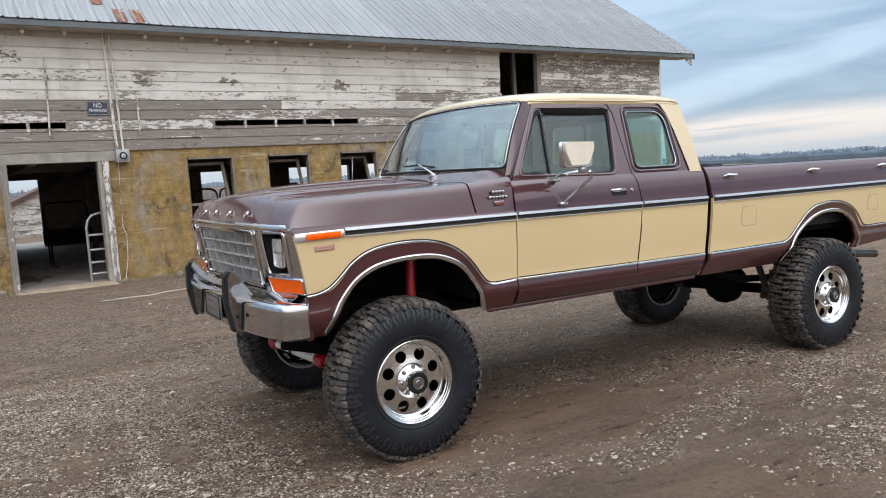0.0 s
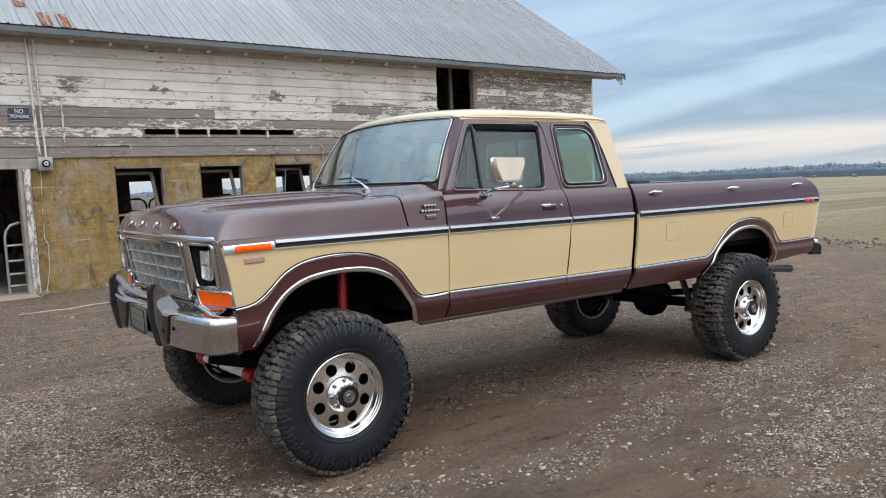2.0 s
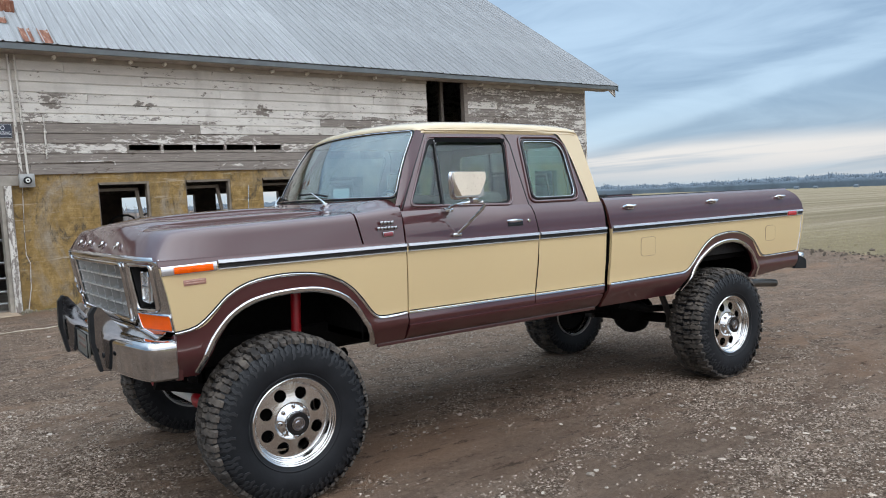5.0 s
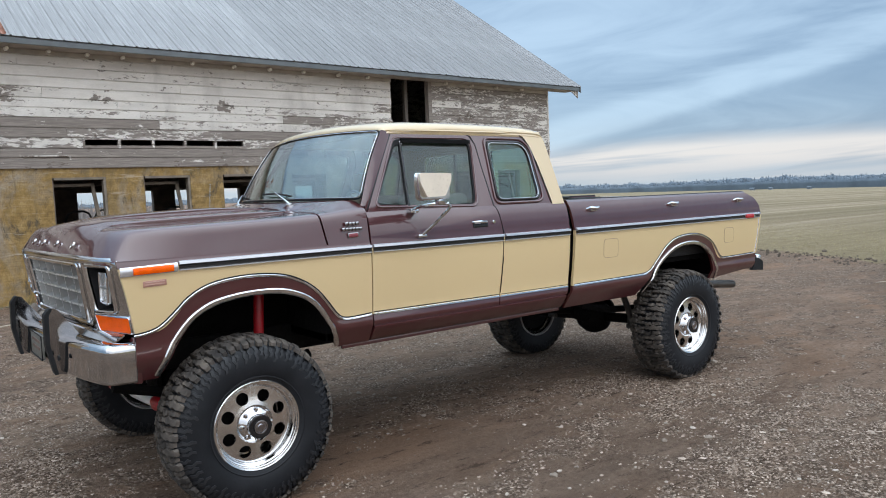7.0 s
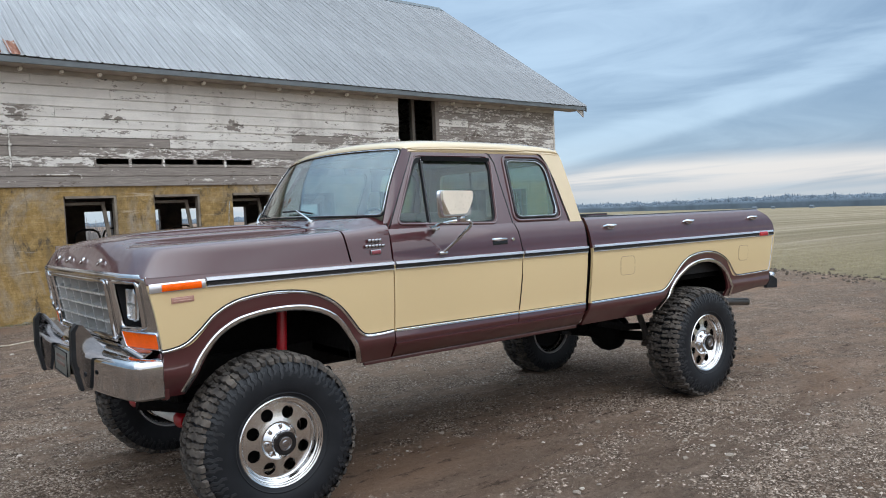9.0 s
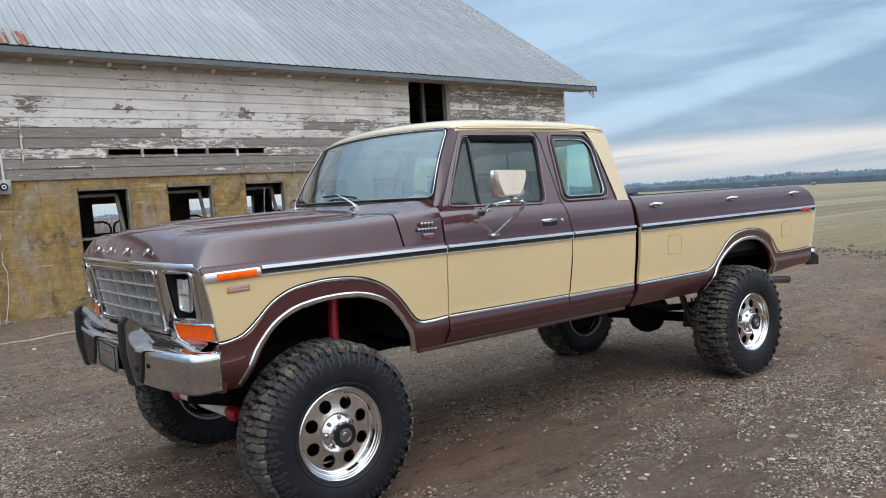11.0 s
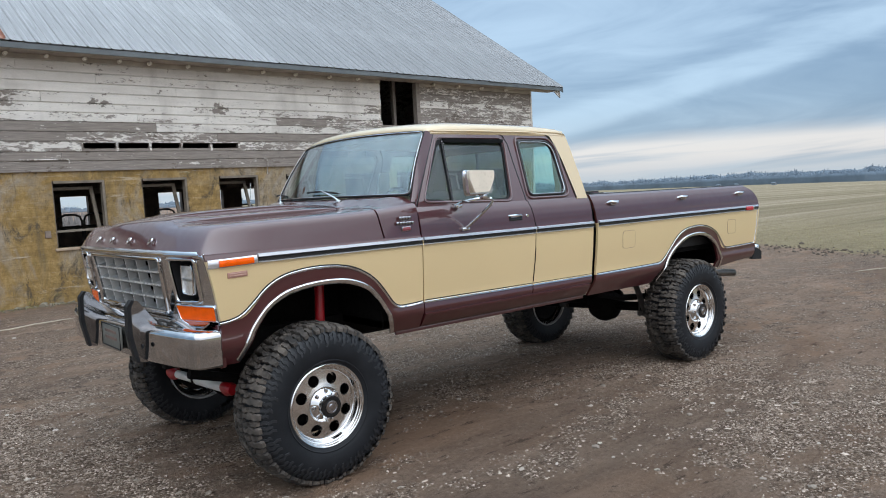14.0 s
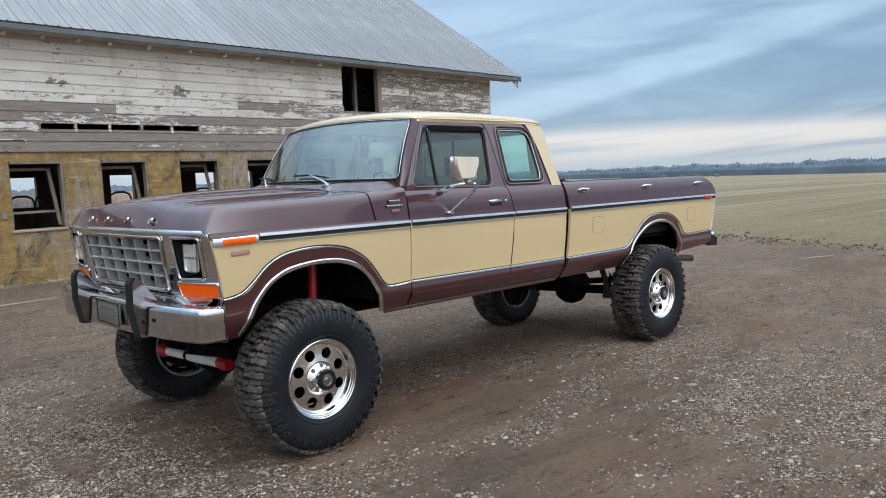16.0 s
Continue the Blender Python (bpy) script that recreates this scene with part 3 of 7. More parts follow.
def sweep(points, r, n=10, bm=None, closed=False, flat=1.0):
    """A round tube along points; r may be one radius or one for each point."""
    bm = bm or bmesh.new()
    pts = [Vector(p) for p in points]
    rs = r if isinstance(r, (list, tuple)) else [r] * len(pts)
    rings, up = [], None
    for i, p in enumerate(pts):
        if closed:
            d = (pts[(i + 1) % len(pts)] - pts[i - 1]).normalized()
        else:
            d = (pts[min(i + 1, len(pts) - 1)] - pts[max(i - 1, 0)]).normalized()
        if up is None:
            up = Vector((0, 0, 1)) if abs(d.z) < 0.9 else Vector((0, 1, 0))
        side = d.cross(up).normalized()
        up = side.cross(d).normalized()
        rings.append([bm.verts.new(p + rs[i] * (math.cos(a) * side + flat * math.sin(a) * up)) for a in (2 * math.pi * k / n for k in range(n))])
    for a, b in zip(rings, rings[1:] + (rings[:1] if closed else [])):
        for k in range(n):
            bm.faces.new((a[k], a[(k + 1) % n], b[(k + 1) % n], b[k]))
    if not closed:
        bm.faces.new(rings[0][::-1])
        bm.faces.new(rings[-1])
    return bm


def lathe(profile, n=48, bm=None, c=(0, 0, 0)):
    """Turns a profile of (radius, y) round the y axis through c; radius 0 closes it."""
    bm = bm or bmesh.new()
    rings = []
    for r, y in profile:
        if r < 1e-6:
            rings.append([bm.verts.new((c[0], c[1] + y, c[2]))])
        else:
            rings.append([bm.verts.new((c[0] + r * math.cos(2 * math.pi * k / n), c[1] + y, c[2] + r * math.sin(2 * math.pi * k / n))) for k in range(n)])
    for a, b in zip(rings, rings[1:]):
        for k in range(n):
            j = (k + 1) % n
            if len(a) == 1 and len(b) > 1:
                bm.faces.new((a[0], b[j], b[k]))
            elif len(b) == 1 and len(a) > 1:
                bm.faces.new((a[k], a[j], b[0]))
            elif len(a) > 1:
                bm.faces.new((a[k], a[j], b[j], b[k]))
    return bm


def rounded(points, r=0.03, n=5):
    """Rounds the corners of a 2D outline; r may be one radius or one for each corner."""
    out = []
    c = len(points)
    for i in range(c):
        p0, p, p1 = (Vector(points[j]) for j in ((i - 1) % c, i, (i + 1) % c))
        rr = r[i] if isinstance(r, (list, tuple)) else r
        a, b = (p0 - p), (p1 - p)
        m = min(rr, a.length * 0.48, b.length * 0.48)
        if m < 1e-4:
            out.append((p.x, p.y))
            continue
        s, e = p + a.normalized() * m, p + b.normalized() * m
        for k in range(n + 1):
            t = k / n
            q = s * (1 - t) ** 2 + p * 2 * t * (1 - t) + e * t * t
            out.append((q.x, q.y))
    return out


def plate(outline, holes, thick, place):
    """A flat plate with holes from 2D outlines; place turns (u, v) into a point, and (u, v, 1) into one thick deeper."""
    bm = bmesh.new()
    loops = []
    for loop in [outline] + list(holes):
        vs = [bm.verts.new((u, v, 0)) for u, v in loop]
        loops.append(vs)
        for a, b in zip(vs, vs[1:] + vs[:1]):
            bm.edges.new((a, b))
    bmesh.ops.triangle_fill(bm, use_beauty=True, use_dissolve=False, edges=bm.edges[:])
    front = bm.faces[:]
    back = {}
    for v in [v for lp in loops for v in lp]:
        back[v] = bm.verts.new((v.co.x, v.co.y, 1))
    for f in front:
        bm.faces.new([back[v] for v in reversed(f.verts)])
    for lp in loops:
        for a, b in zip(lp, lp[1:] + lp[:1]):
            bm.faces.new((a, b, back[b], back[a]))
    for v in bm.verts:
        v.co = place(v.co.x, v.co.y, v.co.z * thick)
    return bm


def mirror_y(bm):
    for v in bm.verts:
        v.co.y = -v.co.y
    bmesh.ops.reverse_faces(bm, faces=bm.faces)
    return bm


def interp(x, table):
    """Piecewise linear through rows of (x, value)."""
    if x <= table[0][0]:
        return table[0][1]
    for (a, u), (b, v) in zip(table, table[1:]):
        if x <= b:
            return u + (v - u) * (x - a) / (b - a)
    return table[-1][1]


def smooth_interp(x, table):
    """Monotone-looking cubic through rows of (x, value)."""
    if x <= table[0][0]:
        return table[0][1]
    if x >= table[-1][0]:
        return table[-1][1]
    for i in range(len(table) - 1):
        (a, u), (b, v) = table[i], table[i + 1]
        if x <= b:
            p = table[i - 1] if i else (2 * a - b, 2 * u - v)
            q = table[i + 2] if i + 2 < len(table) else (2 * b - a, 2 * v - u)
            s0, s1 = (v - p[1]) / (b - p[0]) * (b - a), (q[1] - u) / (q[0] - a) * (b - a)
            t = (x - a) / (b - a)
            return (2 * t**3 - 3 * t * t + 1) * u + (t**3 - 2 * t * t + t) * s0 + (3 * t * t - 2 * t**3) * v + (t**3 - t * t) * s1
    return table[-1][1]


def text_bm(words, size):
    """Flat lettering in the built-in font as a bmesh in the x-y plane, centred."""
    cu = bpy.data.curves.new("lettering", "FONT")
    cu.body, cu.size, cu.align_x, cu.align_y, cu.extrude = words, size, "CENTER", "CENTER", 0.0015
    ob = bpy.data.objects.new("lettering", cu)
    scene.collection.objects.link(ob)
    me = bpy.data.meshes.new_from_object(ob.evaluated_get(bpy.context.evaluated_depsgraph_get()))
    bm = bmesh.new()
    bm.from_mesh(me)
    bpy.data.objects.remove(ob)
    bpy.data.curves.remove(cu)
    bpy.data.meshes.remove(me)
    return bm

# ---- the pickup truck: x towards its tail, front axle at x = 0, its driver's side at -y ----
truck = thing("pickup_truck", "lifted two-tone brown and cream extended-cab pickup truck on gravel", "truck")

HALF = [(0.76, 0.938), (0.80, 0.960), (0.86, 0.994), (0.882, 1.006), (0.900, 1.009), (0.943, 1.000), (1.00, 1.004), (1.10, 1.012), (1.25, 1.018), (1.355, 1.018), (1.380, 1.011), (1.43, 1.007), (1.48, 0.997), (1.525, 0.983), (1.565, 0.961), (1.60, 0.940)]
TRIM_Z, BELT = 1.366, 1.562


def hw(z):
    return interp(z, HALF)


def shell(rows, off, mats=None):
    """A sheet of some thickness: the grid, a second grid moved by off(p), and the rim between."""
    bm = bmesh.new()
    nr, nc = len(rows), len(rows[0])
    a = [[bm.verts.new(p) for p in row] for row in rows]
    b = [[bm.verts.new(Vector(p) + Vector(off(p))) for p in row] for row in rows]
    for g, flip in ((a, 0), (b, 1)):
        for i in range(nr - 1):
            for k in range(nc - 1):
                q = [g[i][k], g[i][k + 1], g[i + 1][k + 1], g[i + 1][k]]
                f = bm.faces.new(q[::-1] if flip else q)
                if mats:
                    f.material_index = mats(i, k)
    ring = [(0, k) for k in range(nc)] + [(i, nc - 1) for i in range(1, nr)] + [(nr - 1, k) for k in range(nc - 2, -1, -1)] + [(i, 0) for i in range(nr - 2, 0, -1)]
    for (i, k), (j, l) in zip(ring, ring[1:] + ring[:1]):
        f = bm.faces.new((a[i][k], a[j][l], b[j][l], b[i][k]))
        if mats:
            f.material_index = mats(min(i, nr - 2), min(k, nc - 2))
    return bm


def flank(x0, x1, low, two, top, step=0.02, bottom_only=False):
    """A painted body side at -y between two end lines: brown sill, cream middle, brown top."""
    a, b = x0(1.2), x1(1.2)
    n = max(2, int((b - a) / step))
    rows = []
    for i in range(n + 1):
        u = i / n
        x = a + (b - a) * u
        l, t, m, h = low(x), two(x), TRIM_Z - 0.02, top
        t = max(t, l + 0.012)
        zs = [l + (t - l) * k / 8 for k in range(8)] + [t + (m - t) * k / 7 for k in range(7)] + [m + (h - m) * k / 10 for k in range(11)]
        rows.append([(x0(z) + (x1(z) - x0(z)) * u, -hw(z), z) for z in zs])
    return shell(rows, lambda p: (0, 0.022, 0), lambda i, k: 1 if 8 <= k < 15 else 0)


def both(name, make, material, parent, label="", smooth=35):
    """The same part on both sides of the truck."""
    near = part(name, make(), material, parent, label, smooth)
    far = part(name, mirror_y(make()), material, parent, label, smooth)
    return near, far


def ribbon(path, w, d, lift=0.0, half=None):
    """A raised strip of width w and depth d on the body side along (x, z) points."""
    bm = bmesh.new()
    half = half or hw
    rings = []
    n = len(path)
    for i, (x, z) in enumerate(path):
        dx, dz = path[min(i + 1, n - 1)][0] - path[max(i - 1, 0)][0], path[min(i + 1, n - 1)][1] - path[max(i - 1, 0)][1]
        s = math.hypot(dx, dz) or 1
        nx, nz = -dz / s, dx / s
        ring = []
        for k, dd in ((-0.5, -0.004), (-0.5, d * 0.55), (-0.28, d), (0.28, d), (0.5, d * 0.55), (0.5, -0.004)):
            zz = z + nz * w * k
            ring.append(bm.verts.new((x + nx * w * k, -(half(zz) + lift + dd), zz)))
        rings.append(ring)
    for a, b in zip(rings, rings[1:]):
        for k in range(6):
            bm.faces.new((a[k], a[(k + 1) % 6], b[(k + 1) % 6], b[k]))
    bm.faces.new(rings[0]), bm.faces.new(rings[-1][::-1])
    return bm


ARCH_F = [(-0.490, 0.785), (-0.425, 0.925), (-0.332, 1.046), (-0.245, 1.107), (-0.157, 1.138), (0.0, 1.158), (0.161, 1.155), (0.27, 1.130), (0.361, 1.085), (0.425, 1.025), (0.476, 0.953), (0.520, 0.865), (0.556, 0.778)]
TWO_F = [(-0.61, 1.008), (-0.565, 1.010), (-0.50, 1.024), (-0.455, 1.048), (-0.39, 1.105), (-0.325, 1.166), (-0.235, 1.215), (-0.131, 1.240), (0.04, 1.250), (0.212, 1.230), (0.32, 1.187), (0.403, 1.130), (0.47, 1.055), (0.523, 0.985), (0.560, 0.950), (0.60, 0.938), (0.66, 0.937), (0.785, 0.943)]
ARCH_R = [(3.455, 0.775), (3.53, 0.900), (3.618, 1.003), (3.71, 1.070), (3.818, 1.122), (3.95, 1.150), (4.097, 1.152), (4.22, 1.125), (4.327, 1.070), (4.395, 1.010), (4.445, 0.935), (4.475, 0.865), (4.493, 0.795)]
TWO_R = [(2.55, 0.930), (3.35, 0.934), (3.44, 0.938), (3.51, 0.965), (3.58, 1.030), (3.689, 1.130), (3.77, 1.178), (3.851, 1.206), (4.02, 1.224), (4.178, 1.213), (4.29, 1.180), (4.381, 1.132), (4.45, 1.065), (4.505, 1.005), (4.545, 0.982), (4.62, 0.975), (5.16, 0.982)]


def sample(table, a, b, n):
    return [(a + (b - a) * k / n, smooth_interp(a + (b - a) * k / n, table)) for k in range(n + 1)]


def beside(path, d):
    """A line of (x, z) points drawn at distance d above another."""
    out = []
    for i, (x, z) in enumerate(path):
        a, b = path[max(i - 1, 0)], path[min(i + 1, len(path) - 1)]
        l = math.hypot(b[0] - a[0], b[1] - a[1])
        out.append((x - (b[1] - a[1]) / l * d, z + (b[0] - a[0]) / l * d))
    return out


def in_arch(x, arch):
    return arch[0][0] < x < arch[-1][0]


def front_edge(z):
    return interp(z, [(0.76, -0.600), (1.01, -0.592), (1.20, -0.625), (1.37, -0.662)])


def door_front(z):
    return 0.790


def door_rear(z):
    return interp(z, [(0.78, 1.800), (0.94, 1.822), (1.20, 1.852), (1.37, 1.868), (1.50, 1.852), (1.60, 1.830)])


def cab_rear(z):
    return interp(z, [(0.78, 2.468), (0.94, 2.505), (1.30, 2.525), (1.56, 2.530)])


def bed_front(z):
    return cab_rear(z) + interp(z, [(0.78, 0.052), (1.3, 0.060), (1.4, 0.050), (1.56, 0.030)])


def bed_rear(z):
    return interp(z, [(0.80, 5.085), (0.98, 5.135), (1.30, 5.195), (1.37, 5.205), (1.44, 5.190), (1.51, 5.130), (1.56, 5.02)])


# front fenders
for side in both("front_fender", lambda: flank(front_edge, lambda z: door_front(z) - 0.008,
                                               lambda x: smooth_interp(x, ARCH_F) if in_arch(x, ARCH_F) else 0.770,
                                               lambda x: smooth_interp(x, TWO_F), 1.384), [BROWN, CREAM], truck, "brown and cream painted steel", 40):
    far = side.name.endswith(".001")
    turn = mirror_y if far else (lambda bm: bm)
    part("wheel_lip_trim", turn(ribbon(ARCH_F[:1] + sample(ARCH_F, -0.48, 0.55, 46) + ARCH_F[-1:], 0.030, 0.012)), CHROME, side, "bright chrome lip")
    part("paint_divider", turn(ribbon(sample(TWO_F, -0.60, 0.778, 60), 0.013, 0.006)), CHROME, side, "thin chrome line")
    part("pinstripe", turn(ribbon(beside(sample(TWO_F, -0.60, 0.778, 60), 0.0105), 0.0075, 0.003)), BLACK, side, "black pinstripe")
    part("side_trim", turn(ribbon([(-0.365, TRIM_Z - 0.0105), (0.782, TRIM_Z - 0.0085)], 0.022, 0.016)), BEZEL, side, "chrome side moulding")
    part("side_trim_insert", turn(ribbon([(-0.365, TRIM_Z - 0.0325), (0.782, TRIM_Z - 0.0295)], 0.022, 0.011)), GLOSSBLACK, side, "black moulding insert")
    part("side_trim_lower", turn(ribbon([(-0.365, TRIM_Z - 0.047), (0.782, TRIM_Z - 0.044)], 0.009, 0.013)), BEZEL, side, "chrome moulding edge")
    lamp = part("side_marker", turn(ribbon([(-0.650, 1.330), (-0.372, 1.336)], 0.046, 0.012)), BEZEL, side, "chrome side marker bezel")
    part("marker_lens", turn(ribbon([(-0.590, 1.330), (-0.395, 1.334)], 0.034, 0.010, 0.012)), AMBER, lamp, "amber lens")
    em = part("fender_emblem", turn(ribbon([(-0.545, 1.262), (-0.432, 1.266)], 0.030, 0.006)), EMBLEM, side, "pinkish rectangular emblem")
    for z in (1.258, 1.270):
        part("emblem_bar", turn(ribbon([(-0.535, z), (-0.442, z + 0.003)], 0.004, 0.003, 0.005)), plain("emblem_relief", (0.5, 0.33, 0.27), 0.4) if z < 1.26 and not far else bpy.data.materials["emblem_relief"], em)

SKEW = -0.06  # the front end stands a little askew to the flanks
# hood: a clamshell whose sides reach down to the side trim
HOOD_SIDE = [(1.000, 0.000), (0.992, 0.26), (0.984, 0.52), (0.976, 0.74), (0.964, 0.860), (0.940, 0.920), (0.88, 0.942), (0.76, 0.952), (0.62, 0.958), (0.575, 0.950), (0.545, 0.915), (0.528, 0.900), (0.5205, 0.930), (0.5195, 1.010), (0.5185, 1.075), (0.505, 1.105), (0.44, 1.130), (0.30, 1.160), (0.245, 1.165), (0.232, 1.185), (0.2305, 1.235), (0.228, 1.272), (0.20, 1.295), (0.10, 1.308), (0.0, 1.31)]
HOOD_Z0 = 1.378
_along = [(k, *p) for k, p in enumerate(HOOD_SIDE)]
HOOD_SIDE = [(smooth_interp(k / 3, [(a, b) for a, b, c in _along]), smooth_interp(k / 3, [(a, c) for a, b, c in _along])) for k in range(3 * (len(_along) - 1) + 1)]


def hood_height(x):
    return smooth_interp(x, [(-0.78, 0.156), (-0.55, 0.166), (-0.2, 0.178), (0.2, 0.190), (0.5, 0.204), (0.82, 0.222)])


def bulge(x):
    return smooth_interp(x, [(-0.80, 0.25), (-0.64, 0.55), (-0.52, 0.82), (-0.38, 0.98), (-0.10, 1.0), (0.15, 0.95), (0.34, 0.70), (0.48, 0.40), (0.62, 0.12), (0.8, 0.0)])


def hood_point(x, j, lift=1.0):
    """Point j across the hood (0 is the driver's edge) at station x."""
    n = len(HOOD_SIDE)
    y, k = HOOD_SIDE[j] if j < n else HOOD_SIDE[2 * n - 2 - j]
    s = -1 if j < n else 1
    if y < 0.62:
        # a sharp step with a groove at its foot, fading into a soft swell towards nose and cowl
        soft = smooth_interp(y, [(0.0, 1.31), (0.20, 1.295), (0.40, 1.20), (0.52, 1.06), (0.62, 0.958)])
        sharp = smooth_interp(x, [(-0.62, 0.0), (-0.52, 0.15), (-0.40, 0.8), (-0.28, 1.0), (0.18, 1.0), (0.36, 0.70), (0.48, 0.25), (0.58, 0.0)])
        k = soft + (k - soft) * sharp
        k = 0.955 + (k - 0.955) * (bulge(x) if k > 0.955 else 1.0)
    w = interp(x, [(-0.78, 0.965), (-0.66, 0.985), (-0.5, 0.998), (0.0, 1.006), (0.8, 1.006)])
    taper = 1 - 0.055 * smooth_interp(x, [(-0.80, 1.0), (-0.60, 0.75), (-0.40, 0.2), (-0.25, 0.0)]) * min(1.0, k * lift / 0.9)
    return (x, s * y * w * taper, HOOD_Z0 + hood_height(x) * k * lift)


NOSE = 0.185


def hood_rows():
    rows = []
    m = 2 * len(HOOD_SIDE) - 1
    nose = []
    for i in range(15):
        t = i / 14
        nose.append((NOSE * t**1.5, smooth_interp(t, [(0, 0.0), (0.15, 0.17), (0.30, 0.40), (0.45, 0.67), (0.55, 0.83), (0.65, 0.93), (0.78, 0.985), (1.0, 1.0)])))
    for dx, lift in nose:
        row = []
        for j in range(m):
            p = hood_point(-0.5, j)
            back = 0.068 * abs(p[1]) ** 7 - 0.012 * (1 - p[1] ** 2) + SKEW * p[1]
            q = hood_point(-0.765 + dx + back, j, lift)
            row.append(q)
        rows.append(row)
    for i in range(1, 41):
        u = i / 40
        row = []
        for j in range(m):
            p = hood_point(-0.5, j)
            back = 0.068 * abs(p[1]) ** 7 - 0.012 * (1 - p[1] ** 2) + SKEW * p[1]
            a = -0.765 + NOSE + back
            rear = 0.492 - 0.035 * min(1, max(0, (hood_point(0.4, j)[2] - HOOD_Z0) / 0.19))
            row.append(hood_point(a + (rear - a) * u, j))
        rows.append(row)
    return rows


def inward(p):
    return (0, -0.018 * (1 if p[1] > 0.9 else -1 if p[1] < -0.9 else 0), -0.02 if abs(p[1]) < 0.95 else 0.0)


hood = part("hood", shell(hood_rows(), inward), BROWN, truck, "glossy dark brown hood with raised centre", 28)
for y in (0.450, 0.205, -0.085, -0.405):
    letter = rounded([(-0.020, -0.018), (0.020, -0.018), (0.020, 0.018), (-0.020, 0.018)], 0.016)
    hole = rounded([(-0.008, -0.007), (0.008, -0.007), (0.008, 0.007), (-0.008, 0.007)], 0.006)
    xs = -0.753 + 0.06 * abs(y) ** 4 + SKEW * y
    part("hood_ornament", plate(letter, [hole], 0.010, lambda u, v, w, y=y, xs=xs: (xs - w + v * 0.62, y - u, 1.450 + v)), CHROME, hood, "small chrome ornament")

# cowl between hood, doors and windscreen, with the upper front corners
both("hood_gap", lambda: ribbon([(-0.650, HOOD_Z0 + 0.001), (0.0, HOOD_Z0 + 0.001), (0.780, HOOD_Z0 + 0.001)], 0.008, 0.002, 0.0, lambda z: 1.004), GLOSSBLACK, truck, "dark gap under the hood edge")
cowl_rows = []
for i in range(13):
    u = i / 12
    row = []
    for j in range(2 * len(HOOD_SIDE) - 1):
        p = hood_point(0.498, j)
        a = 0.498 - 0.035 * min(1, max(0, (p[2] - HOOD_Z0) / 0.19)) + 0.006
        x = a + (0.782 - a) * u
        q = hood_point(x, j)
        v = min(1.0, abs(q[1]) / 0.925)
        t = min(1.0, max(0.0, (x - 0.47) / (0.640 + 0.150 * v * v - 0.47)))
        rise = max(0.0, 1.640 - q[2]) * t * t * (3 - 2 * t) * min(1.0, max(0.0, (0.985 - abs(q[1])) / 0.16))
        row.append((q[0], q[1], q[2] + rise))
    cowl_rows.append(row)
cowl = part("cowl_panel", shell(cowl_rows, inward), BROWN, truck, "brown cowl below the windscreen", 30)


def badge(rows, x, z):
    """A chrome emblem of stacked bars on the cowl side."""
    out = []
    for dx, dz, w, h in rows:
        out.append(ribbon([(x + dx - w / 2, z + dz), (x + dx + w / 2, z + dz + 0.003)], h, 0.006, 0.0, lambda q: 1.004 - 0.02 * max(0, q - 1.45)))
    return out


for k in range(4):
    part("badge_bar", badge([(-0.036 + 0.024 * k, 0.032, 0.018, 0.020)], 0.665, 1.466)[0], BADGE, cowl, "small chrome emblem piece")
part("badge_bar", badge([(0.0, 0.017, 0.060, 0.004)], 0.665, 1.466)[0], BADGE, cowl)
for k in range(6):
    part("badge_bar", badge([(-0.058 + 0.0232 * k, 0.0, 0.017, 0.018)], 0.665, 1.466)[0], BADGE, cowl)
part("badge_foot", badge([(0.005, -0.037, 0.060, 0.022)], 0.665, 1.466)[0], EMBLEMRED, cowl, "red enamel emblem foot").location.y = -0.003
part("badge_frame", badge([(0.005, -0.037, 0.071, 0.030)], 0.665, 1.466)[0], BADGE, cowl)

# greenhouse: side frames lie on planes that lean inwards
LEAN = (0.965 - 0.795) / (2.08 - BELT)


def side_y(z):
    return 0.962 - LEAN * (z - BELT)


def on_side(x, z, w=0.0):
    return (x, -(side_y(z) - w), z)


VENT_WIN = rounded([(0.890, 1.612), (1.108, 1.590), (1.150, 1.985), (1.112, 1.975)], [0.03, 0.008, 0.004, 0.02])
DOOR_WIN = rounded([(1.128, 1.588), (1.665, 1.588), (1.742, 2.010), (1.172, 2.010)], [0.006, 0.05, 0.075, 0.01])
OPEN_WIN = rounded([(0.880, 1.600), (1.675, 1.578), (1.755, 2.022), (1.115, 2.018)], [0.04, 0.05, 0.085, 0.035])
QUARTER = rounded([(1.875, 1.598), (2.298, 1.598), (2.286, 2.012), (1.900, 2.012)], [0.05, 0.07, 0.12, 0.04])
FRAME_OUT = [(0.797, BELT - 0.012), (1.826, BELT - 0.012), (1.800, 1.83), (1.790, 1.99), (1.752, 2.052), (1.70, 2.068), (1.108, 2.070)]

